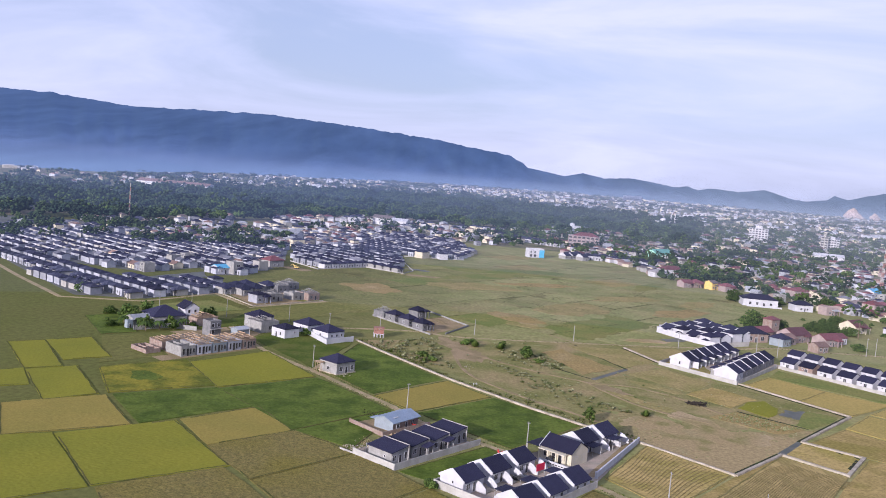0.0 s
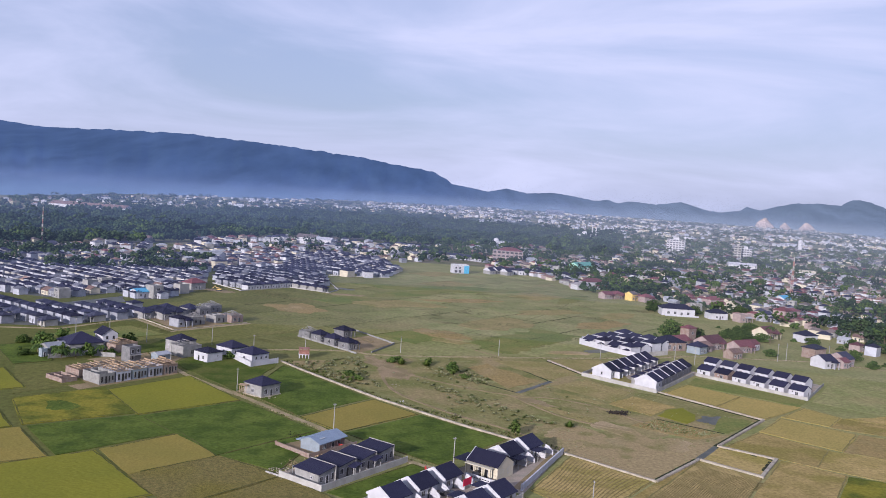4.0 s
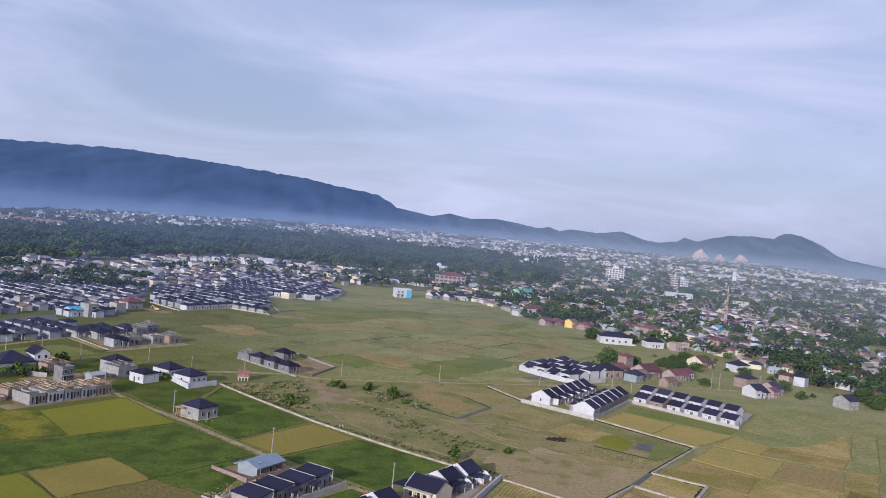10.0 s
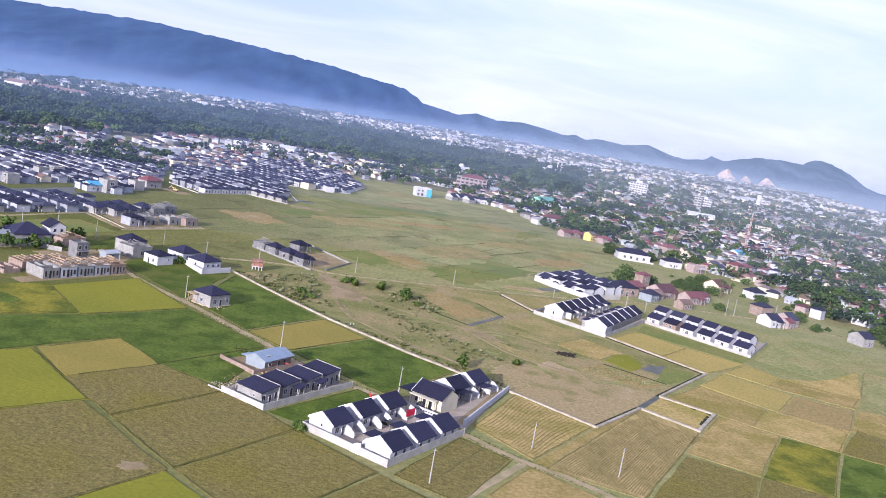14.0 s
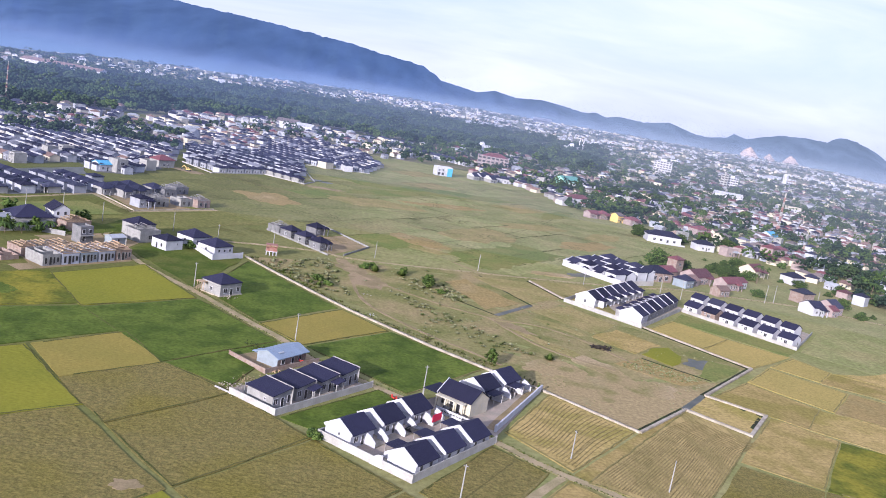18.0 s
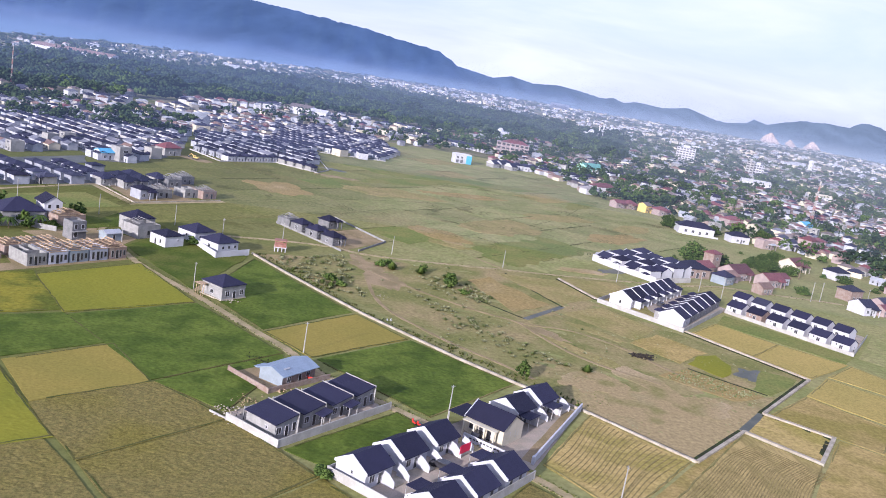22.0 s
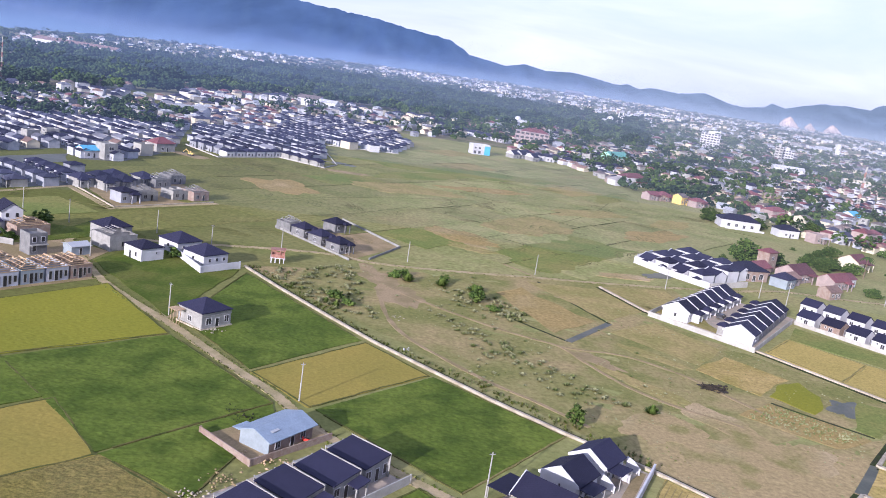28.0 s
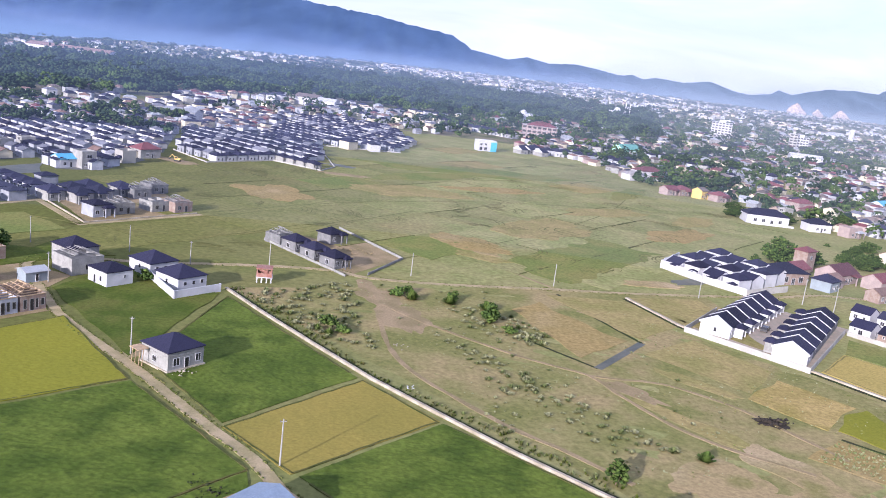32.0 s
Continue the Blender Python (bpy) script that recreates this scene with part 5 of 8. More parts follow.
def car(m, paint, label):
    ob = thing("car", m, label, "car", "parked cars")
    part("body", prism(bmesh.new(), [(-2.0, 0.35), (2.0, 0.35), (2.05, 0.75), (1.3, 0.85), (0.7, 1.4), (-1.3, 1.42), (-1.9, 0.9)], -0.82, 0.82), paint, ob)
    part("windscreen", prism(bmesh.new(), [(0.75, 1.36), (1.28, 0.9), (1.31, 0.92), (0.78, 1.4)], -0.7, 0.7), M_dark, ob)
    for s in (-1, 1):
        part("side_window", boxed(s * 0.83 - 0.01, s * 0.83 + 0.01, -1.2, 0.6, 0.95, 1.32), M_dark, ob)
        for y in (-1.25, 1.25):
            bm = bmesh.new()
            bmesh.ops.create_cone(bm, cap_ends=True, segments=14, radius1=0.33, radius2=0.33, depth=0.2)
            bm.transform(pose(s * 0.75, y, 0.33, 0, 90, 0))
            part("wheel", bm, M_dark, ob)
    return ob


M_car_dark = surf("dark_car_paint", (0.03, 0.03, 0.035), 0.25, var=0.05, bump=0, spec=0.5)
M_car_red = surf("red_scooter_paint", (0.5, 0.04, 0.03), 0.3, var=0.05, bump=0, spec=0.5)
car(place(B0, 17.6, 9.6, 10), M_car_dark, "dark car parked on a terrace of the estate")
car(place(B0, 33.0, 6.5, 95), M_car_dark, "dark car parked beside the cream house")

# grey estate
paving([spot(A0, 0, 0), spot(A0, 29.5, 0), spot(A0, 29.5, -15), spot(A0, 0, -15)], M_yard, "sandy building yard of the grey estate", 0.055)
wall_run([spot(A0, 29.3, 0), spot(A0, 0, 0), spot(A0, 0, -13)], 1.5, M_render, "grey plastered compound wall with clean coping")
wall_run([spot(A0, 0, -13), spot(A0, -0.2, -17)], 0.5, M_render, "low unfinished end of the compound wall")
for k, (a, b) in enumerate(((4.0, -6.0), (11.2, -6.6), (18.4, -6.6), (25.6, -7.2))):
    ob = house(place(A0, a, b), 5.0, 7.2, 2.8, "lean", 0.8, M_plaster, M_roof, "unpainted grey house with dark roof against a party wall", [("window", 0, -1.7, 0.9, 1.2, 1.3), ("door", 0, 0.2, 0.05, 0.9, 2.1), ("window", 0, 1.9, 0.7, 0.9, 1.7), ("window", 3, 1.5, 1.4, 0.6, 0.6)], "grey estate houses", over=0.35, name="terraced_house")
    part("rear_roof", boxed(-1.5, 2.4, 4.0, 5.4, 2.3, 2.42), M_plaster, ob)
    for x in (-1.3, 2.4):
        part("rear_post", boxed(x - 0.08, x + 0.08, 5.4, 5.56, 0, 2.5), M_plaster, ob)
    if k in (1, 2):
        part("porch_roof", moved(lean_hip(2.4, 1.6, 2.5, 0.5, 0.2), 1.2, -5.0, 0), M_roof, ob)
        for x in (0.15, 2.25):
            part("porch_column", boxed(x - 0.12, x + 0.12, -5.7, -5.46, 0, 2.5), M_plaster, ob)

# brick house with the pale blue roof
blue = house(pose(-7.6, 197.6, 0, 0, 0, U_TURN + 4), 9.6, 6.0, 2.6, "gable", 1.0, M_brick, M_roof_blue, "low brick house with a pale blue metal roof", [("window", 0, -3.0, 0.9, 1.2, 1.2), ("door", 0, 0.2, 0.05, 0.9, 2.0), ("window", 0, 2.6, 0.9, 1.2, 1.2)], over=0.6, ends=0.5)
part("gable_sheet", prism(bmesh.new(), [(-3.0, 0), (3.0, 0), (3.0, 2.6), (0, 3.55), (-3.0, 2.6)], -4.9, -4.81), M_blue_wall, blue, "pale blue sheet cladding")
part("roof_hatch", moved(boxed(-0.8, 0.8, -0.3, 0.3, 0, 0.08), -2.5, -1.8, 3.2), M_roof_zinc, blue)
part("lean_to", boxed(-4.8, -1.8, 3.05, 4.8, 2.1, 2.2), M_roof_blue, blue)
wall_run([(-19.2, 197.8), (-10.4, 188.7), (0.8, 200.3)], 1.1, M_brick, "low unplastered red brick garden wall", 0.2)


patch("yard", [(-18, 197.6), (-10.2, 189.6), (0.2, 200.6), (-7.0, 207.5)], M_soil, "trodden earth yard round the blue-roofed house", 0.0, 0.30, 1.5, 0.04, "paving", 0.5)


def scooter(m, paint, label):
    ob = thing("scooter", m, label, "scooter", "parked scooters")
    part("body", prism(bmesh.new(), [(-0.7, 0.45), (0.1, 0.3), (0.55, 0.35), (0.65, 0.95), (0.5, 0.95), (0.3, 0.45), (-0.1, 0.7), (-0.75, 0.75)], -0.14, 0.14), paint, ob)
    part("seat", boxed(-0.13, 0.13, -0.7, 0.0, 0.76, 0.84), M_dark, ob)
    part("handlebar", boxed(-0.33, 0.33, 0.5, 0.56, 1.0, 1.05), M_dark, ob)
    for y in (-0.55, 0.65):
        bm = bmesh.new()
        bmesh.ops.create_cone(bm, cap_ends=True, segments=12, radius1=0.27, radius2=0.27, depth=0.1)
        bm.transform(pose(0, y, 0.27, 0, 90, 0))
        part("wheel", bm, M_dark, ob)
    return ob


for x, y, a in ((17.2, 182.4, 20), (18.2, 181.6, 35), (-3.2, 197.6, 60)):
    scooter(pose(x, y, 0.08 if x > 0 else 0.31, 0, 0, a), M_car_red, "red scooter parked beside the dirt road")


def excavator(m):
    ob = thing("excavator", m, "small yellow excavator on a mound of earth", "excavator")
    for s in (-1, 1):
        part("crawler_track", prism(bmesh.new(), [(-1.6, 0.2), (-1.3, 0), (1.3, 0), (1.6, 0.2), (1.6, 0.55), (1.3, 0.75), (-1.3, 0.75), (-1.6, 0.55)], s * 0.95 - 0.25, s * 0.95 + 0.25), M_dark, ob)
    part("chassis", boxed(-0.7, 0.7, -1.0, 1.0, 0.4, 0.9), M_dark, ob)
    part("engine_housing", prism(bmesh.new(), [(-1.8, 0.95), (0.9, 0.95), (0.9, 1.7), (-1.5, 1.8), (-1.8, 1.6)], -1.1, 1.1), M_yellow, ob)
    cab = part("cab", prism(bmesh.new(), [(-0.3, 1.7), (1.1, 0.95), (1.3, 1.2), (1.1, 2.7), (-0.3, 2.7)], -1.1, -0.1), M_yellow, ob)
    part("cab_window", boxed(-1.12, -1.1, -0.2, 1.0, 1.8, 2.5), M_dark, cab)
    part("boom", beam(bmesh.new(), (0.3, 0.9, 1.4), (0.3, 3.4, 3.5), 0.18), M_yellow, ob)
    part("arm", beam(bmesh.new(), (0.3, 3.3, 3.5), (0.3, 4.9, 1.6), 0.14), M_yellow, ob)
    part("bucket", prism(bmesh.new(), [(4.6, 1.6), (5.3, 1.6), (5.2, 0.8), (4.6, 0.7), (4.3, 1.1)], -0.2, 0.8), M_dark, ob)
    return ob


excavator(pose(-80.5, 483.5, 0.05, 0, 0, 75) @ Matrix.Scale(0.8, 4))


def rubble(x, y, r, n, m, label, seed):
    rr = np.random.RandomState(seed)
    c = np.c_[x + rr.normal(size=n) * r, y + rr.normal(size=n) * r, 0.15 + 0.35 * rr.rand(n)]
    clumps("rubble", c, 0.08 + 0.24 * rr.rand(n), [m], label, "rubble", seed, 0.6)


rubble(*spot(A0, 3, -15.5), 1.6, 40, M_concrete, "heap of broken concrete and sand", 51)
rubble(*spot(A0, 8, -16.5), 1.6, 40, M_soil, "heap of sand and bricks by the grey estate", 52)
rubble(*spot(A0, 17, -16.0), 2.0, 50, M_wood, "scattered building timber and rubble", 53)
rubble(-13.5, 205.5, 1.8, 40, M_mud_shade, "heap of scrap beside the blue-roofed house", 54)
rubble(14.6, 246, 0.5, 6, M_white, "white sacks dumped beside the channel", 55)
rubble(12.5, 268, 0.9, 14, M_concrete, "litter strewn on the fallow ground", 56)
rubble(-25.5, 243.6, 0.9, 20, M_concrete, "spilt rubble beside the lone house", 57)
rubble(109.5, 307, 0.8, 14, M_mud_shade, "dry brush heap", 58)

# lone grey house by the road
lone = house(pose(-28.6, 249.0, 0, 0, 0, U_TURN), 7.5, 7.7, 3.6, "hip", 2.0, M_plaster, M_roof, "lone grey concrete-block house with dark hip roof", [("window", 0, -2, 1, 1.4, 1.5), ("door", 0, 0.2, 0.05, 1, 2.2), ("window", 0, 2.6, 1, 1.2, 1.5), ("window", 3, 0, 1, 1.2, 1.2)], over=0.25)
part("plinth", boxed(-4.05, 4.05, -4.15, 4.15, 0, 0.35), M_concrete, lone)
part("ring_beam", boxed(-3.81, 3.81, -3.91, 3.91, 2.7, 2.95), M_block, lone)
for x in (-5.2, -5.9):
    for y in (1.5, 3.6):
        part("scaffold_pole", beam(bmesh.new(), (x, y, 0), (x + 0.3, y, 3.4), 0.05), M_wood, lone)
part("porch_frame", boxed(-6.2, -4.0, 1.2, 4.0, 3.1, 3.2), M_wood, lone)
patch("yard", [(-39, 254), (-34, 259), (-33, 252.5), (-36.5, 249)], M_road, "trodden sandy forecourt", 0.0, 0.085, 2.0, 0.0, "paving")

# walled pair of houses and their neighbours
wall_run([(-28.4, 295.0), (-36.8, 286.0), (-52.0, 310.5)], 1.9, M_white, "white compound wall round a pair of houses", 0.2)
for x, y in ((-37.6, 296.5), (-46.3, 306.5)):
    house(pose(x, y, 0, 0, 0, U_TURN), 7.8, 8.4, 3.2, "hip", 2.1, M_white, M_roof, "white house with dark hip roof behind a wall", [("window", 0, -2, 1.4, 0.9, 1.0), ("window", 0, 0.3, 1.4, 0.9, 1.0), ("window", 0, 2.6, 1.4, 0.9, 1.0), ("window", 3, 0, 1.4, 0.9, 1.0)], over=0.25)
small = house(pose(-52.9, 294.5, 0, 0, 0, U_TURN), 6.6, 7.4, 3.3, "hip", 1.4, M_white, M_roof, "small white house with dark hip roof", [("window", 0, 1.2, 1.6, 0.5, 0.8), ("door", 3, -1, 0.05, 0.9, 2.0), ("window", 3, 1.4, 0.9, 0.9, 1.3)], over=0.22)
house(pose(-65.5, 309.0, 0, 0, 0, U_TURN), 7.6, 8.0, 4.2, "hip", 2.1, M_plaster, M_roof, "tall grey house with dark hip roof", [("window", 3, -1.5, 1, 1.4, 1.8), ("window", 3, 1.5, 1, 1.4, 1.8), ("window", 0, 0, 1, 1.4, 1.4)], over=0.22)


def frame_roof(ob, w, d, h, rise, m, step=1.5, t=0.085):
    """The bare rafters, ridge and battens of a roof that is not yet covered."""
    part("ridge_beam", beam(bmesh.new(), (0, -d / 2 + d * 0.3, h + rise), (0, d / 2 - d * 0.3, h + rise), t * 1.3), m, ob)
    n = int(d / step)
    for k in range(n + 1):
        y = -d / 2 + d * k / n
        f = min(1.0, (0.5 - abs(k / n - 0.5)) / 0.3)
        for s in (-1, 1):
            part("rafter", beam(bmesh.new(), (s * w / 2, y, h), (s * w / 2 * (1 - f), y, h + rise * f), t), m, ob)
        part("tie_beam", beam(bmesh.new(), (-w / 2, y, h), (w / 2, y, h), t), m, ob)
    for s in (-1, 1):
        for f in (0.3, 0.65):
            yy = d / 2 * (1 - 0.6 * f)
            part("batten", beam(bmesh.new(), (s * w / 2 * (1 - f), -yy, h + rise * f + 0.06), (s * w / 2 * (1 - f), yy, h + rise * f + 0.06), t * 0.8), m, ob)


def shell(m, w, d, h, wall_mat, label, group="", timber=None, rise=1.6, wins=(), cross=True, name="unfinished_house"):
    """The open walls of a house in building, with rooms and no covering."""
    ob = thing(name, m, label, "house", group)
    t = 0.16
    for b in ((-w / 2, w / 2, -d / 2, -d / 2 + t), (-w / 2, w / 2, d / 2 - t, d / 2), (-w / 2, -w / 2 + t, -d / 2 + t, d / 2 - t), (w / 2 - t, w / 2, -d / 2 + t, d / 2 - t)):
        part("wall", boxed(*b, 0, h), wall_mat, ob)
    if cross:
        part("partition", boxed(-w / 2 + t, w / 2 - t, -d * 0.12, -d * 0.12 + 0.12, 0, h - 0.1), wall_mat, ob)
        part("partition", boxed(-0.1, 0.02, -d * 0.12 + 0.12, d / 2 - t, 0, h - 0.1), wall_mat, ob)
    part("floor_slab", boxed(-w / 2 + t, w / 2 - t, -d / 2 + t, d / 2 - t, 0, 0.12), M_soil, ob)
    for kind, side, x, z, ww, hh in wins:
        opening(ob, kind, x, z, ww, hh, side, (d / 2, w / 2, d / 2, w / 2)[side], frame_mat=M_plaster)
    if timber:
        frame_roof(ob, w, d, h, rise, timber, *((1.5, 0.085) if timber is M_wood else (1.0, 0.05)))
    return ob


UW = [("window", 0, -1.7, 0.5, 0.8, 2.0), ("door", 0, -0.3, 0.05, 0.9, 2.5), ("window", 0, 0.75, 0.5, 0.7, 2.0), ("window", 0, 1.9, 0.9, 0.8, 1.5)]
U0 = (-76.9, 249.8)
for k in range(5):
    shell(place(U0, 3.0 + 5.75 * k, -5.6), 5.2, 9.0, 3.3, (M_block, M_estate, M_blue_wall, M_estate, M_brick)[k], "unfinished terraced house " + ("of bare block walls" if k == 0 else "with open timber roof frame"), "unfinished terrace", M_wood if k else None, 1.5, UW)
    if k < 3:
        shell(place(U0, 3.0 + 5.75 * k, -16.0), 5.2, 7.5, 2.6, M_block if k else M_brick, "roofless brick rooms behind the terrace", "unfinished terrace", M_wood, 1.0)
shell(place(U0, -4.2, -14.0), 5.0, 9.0, 1.4, M_brick, "low brick walls of a house just begun", "unfinished terrace")
paving([spot(U0, -7, 0.5), spot(U0, 31, 0.5), spot(U0, 31, -22), spot(U0, -7, -22)], M_soil, "bare earth round the unfinished terrace", 0.05)
patch("yard", [(-62, 296), (-75, 303), (-92, 286), (-66, 272)], M_soil, "bare earth beside the road bend", 0.0, 0.055, 3.0, 0.0, "paving")
grey2 = house(pose(-77.5, 286.5, 0, 0, 0, U_TURN), 4.4, 4.8, 4.9, "flat", 0, M_cement, M_roof_zinc, "narrow two-storey grey shell with flat top", [("window", 0, -1.1, 0.8, 1.1, 1.6), ("window", 0, 1.1, 3.2, 1.1, 1.4), ("window", 0, -1.1, 3.2, 1.1, 1.4), ("window", 1, 0, 3.2, 1.3, 1.4)])
part("balcony", boxed(-2.2, 2.2, -3.2, -2.42, 2.5, 2.7), M_plaster, grey2)
house(pose(-68.5, 290.5, 0, 0, 0, U_TURN), 5.0, 4.0, 2.4, "gable", 0.6, M_blue_wall, M_roof_zinc, "small hut with pale sheet roof", [("door", 0, 0, 0.05, 0.8, 1.9)], name="hut")
house(pose(-99.0, 301.0, 0, 0, 0, U_TURN - 10), 12.0, 11.0, 3.4, "hip", 3.2, M_plaster, M_roof, "older house with large dark hip roof among trees", FRONT)
two = house(pose(-91.5, 306.0, 0, 0, 0, U_TURN + 80), 7.0, 5.4, 6.0, "gable", 1.8, M_white, M_roof, "white two-storey house with dark gable roof", [("window", 3, -1.2, 4.0, 1.0, 1.3), ("window", 3, 1.2, 4.0, 1.0, 1.3), ("window", 0, 0, 4.0, 1.2, 1.3)], over=0.7)
house(pose(-105.5, 293.0, 0, 0, 0, U_TURN), 7.0, 6.0, 2.8, "gable", 1.2, M_plaster, M_roof_zinc, "low house with pale zinc roof among trees", FRONT)
shell(pose(-86.0, 304.0, 0, 0, 0, U_TURN), 9.0, 8.0, 3.2, M_brick, "brick house shell with bare roof timbers", "", M_wood, 1.3)
wall_run([(-104, 284), (-94, 293), (-84, 291)], 1.6, M_plaster, "old grey garden wall beside trees", 0.2)
house(pose(-106.8, 286.8, 0, 0, 0, U_TURN), 2.0, 2.0, 2.4, "flat", 0, M_blue_wall, M_roof_zinc, "small pale blue pump hut", [("door", 0, 0, 0.05, 0.8, 1.8)], name="hut")

# small brick pavilion on white legs
pav = thing("pavilion", pose(-19.9, 307.0, 0, 0, 0, 5), "small raised brick pavilion on white legs", "pavilion")
for x in (-1.7, -0.6, 0.6, 1.7):
    for y in (-1.4, 1.4):
        part("leg", boxed(x - 0.14, x + 0.14, y - 0.14, y + 0.14, 0, 1.3), M_white, pav)
part("deck", boxed(-2.0, 2.0, -1.7, 1.7, 1.3, 1.5), M_white, pav)
for b in ((-1.9, 1.9, -1.6, -1.45), (-1.9, 1.9, 1.45, 1.6), (-1.9, -1.75, -1.45, 1.45), (1.75, 1.9, -1.45, 1.45)):
    part("brick_wall", boxed(*b, 1.5, 2.5), M_brick_red, pav)
for x in (-1.7, -0.6, 0.6, 1.7):
    for y in (-1.52, 1.52):
        part("column", boxed(x - 0.12, x + 0.12, y - 0.12, y + 0.12, 2.5, 3.5), M_brick_red, pav)
part("top_beam", boxed(-2.0, 2.0, -1.7, 1.7, 3.5, 3.7), M_brick_red, pav)

# half-built estate across the lane
wall_run([(-25.5, 351.0), (-0.5, 318.8)], 0.7, M_block, "low grey boundary wall of a building site", piece=4)
wall_run([(5.5, 322.5), (15.2, 344.0), (-4.7, 378.0)], 0.7, M_block, "low grey boundary wall of a building site", piece=4)
rubble(2.5, 347, 2.2, 50, M_soil, "heaps of sand on a building site", 59)
rubble(-1.5, 338, 1.2, 30, M_concrete, "broken blocks strewn on a building site", 60)
paving([(-25, 351), (-0.5, 319.3), (14.8, 344), (-5, 377)], M_soil, "bare earth yard of a building site", 0.05)
for k in range(3):
    x, y = -4.0 - 5.9 * k, 328.5 + 7.4 * k
    house(pose(x, y, 0, 0, 0, U_TURN), 5.4, 5.8, 3.0, "hip", 1.7, M_cement, M_roof, "half-built grey house with dark hip roof", [("window", 0, -1.6, 0.9, 1.2, 1.4), ("door", 0, 0.6, 0.05, 0.9, 2.1), ("window", 0, 2.0, 0.9, 0.8, 1.4), ("window", 3, 0, 0.9, 1.2, 1.4)], "half-built estate houses", over=0.3, porch=(1.3, 2.2, 1.4, 2.7))
shell(pose(-20.8, 350.0, 0, 0, 0, U_TURN), 6.0, 6.4, 3.0, M_cement, "grey house shell under pale metal rafters", "half-built estate houses", M_pole, 1.7, [("window", 0, -1.6, 0.9, 1.2, 1.4), ("window", 0, 1.6, 0.9, 1.2, 1.4)])
house(pose(-6.5, 357, 0, 0, 0, U_TURN), 5.6, 5.6, 3.1, "hip", 1.7, M_cement, M_roof, "half-built grey house with dark hip roof", [("window", 0, -1.2, 0.9, 1.2, 1.4)], "half-built estate houses", porch=(1.6, 2.6, 1.6, 2.9))
shell(pose(-62.5, 301.8, 0, 0, 0, U_TURN), 8.0, 8.5, 4.0, M_plaster, "pale grey house shell under metal rafters", "", M_pole, 1.5, [("window", 0, 0, 1, 1.4, 1.4)])

# dark-roofed terraces on the far side of the fallow ground
wall_run([(132, 309), (105.0, 275.0), (84.3, 298.4), (101, 320)], 1.4, M_render, "grey plastered wall round the terraces", piece=4)
paving([(105.0, 275.2), (137, 315), (117, 335), (84.6, 298.4)], M_yard, "paved lane between the terraces", 0.05)
for k in range(6):
    # the row beside the fields
    a = 3.9 + 7.6 * k
    ob = house(pose(103.0 + 0.6 * a, 281.4 + 0.8 * a, 0, 0, 0, 53.1 + 180), 7.2, 7.9, 3.0, "gable", 2.0, M_white if k < 1 else M_plaster, M_roof, "terraced house with dark gable roof and white fire wall", [("window", 2, 0, 1, 1, 1.1), *FRONT], "dark-roofed terraces", parapet=1, ends=0.0, over=0.3, thick=0.17, name="terraced_house")
    part("porch_roof", moved(hip_roof(3.6, 2.8, 2.6, 0.8, 0.2), -1.4, -5.2, 0), M_roof, ob)
    part("porch_wall", boxed(-2.9, -2.75, -6.4, -3.97, 0, 2.6), M_plaster, ob)
    part("porch_wall", boxed(-0.05, 0.1, -6.4, -3.97, 0, 2.6), M_plaster, ob)
for k in range(6):
    # the row towards the walled block
    a = 3.4 + 7.2 * k
    ob = house(pose(91.6 + 0.645 * a, 297.6 + 0.764 * a, 0, 0, 0, 49.8), 6.8, 7.6, 3.0, "gable", 2.0, M_white, M_roof, "terraced house with dark gable roof and white fire wall", [*FRONT, ("window", 3, 0, 1, 0.8, 1.2)], "dark-roofed terraces", parapet=-1, ends=0.0, over=0.3, thick=0.17, name="terraced_house")
    part("porch_roof", moved(hip_roof(3.4, 2.6, 2.6, 0.8, 0.2), 1.2, -4.9, 0), M_roof, ob)
    part("porch_wall", boxed(2.5, 2.65, -6.0, -3.82, 0, 2.6), M_white, ob)
    part("porch_wall", boxed(-0.2, -0.05, -6.0, -3.82, 0, 2.6), M_white, ob)
car(pose(108.5, 305.5, 0.05, 0, 0, -39), M_car_dark, "black car parked in the lane between terraces")
paving([(133, 309.5), (160.3, 274.5), (181, 302), (160, 340)], M_yard, "paved yard between two rows of white houses", 0.052)
wall_run([(133.0, 309.0), (160.3, 274.2), (181.5, 301.5)], 1.2, M_render, "pale boundary wall of a row of houses", piece=4)
for k in range(6):
    t = (k + 0.5) / 6
    x, y = 133 + 27.3 * t + 2.9, 309.5 - 35 * t + 3.6
    house(pose(x, y, 0, 0, 0, -52), 5.6, 6.4, 2.7, "gable", 1.5, M_white if k != 1 else M_brick, M_roof, "small white house with dark gable roof" if k != 1 else "small bare brick house with dark gable roof", [("window", 0, -1.3, 1.6, 0.6, 0.7), ("window", 0, 0.2, 0.8, 1.2, 1.3), ("door", 1, 0.8, 0.05, 0.8, 2.0)], "row of small white houses", over=0.35, ends=0.15)
for k in range(6):
    t = (k + 0.2) / 6
    x, y = 133 + 27.3 * t + 13.0, 309.5 - 35 * t + 17.0
    house(pose(x, y, 0, 0, 0, -52), 5.4, 6.2, 3.0, "gable", 1.5, M_white, M_roof if k != 1 else M_roof_grey, "small white house with dark gable roof", [("window", 0, -1.2, 1, 1.2, 1.2), ("door", 0, 1.2, 0.05, 0.8, 2.0)], "row of small white houses", over=0.35, ends=0.15)
F0 = (101.5, 369.0)
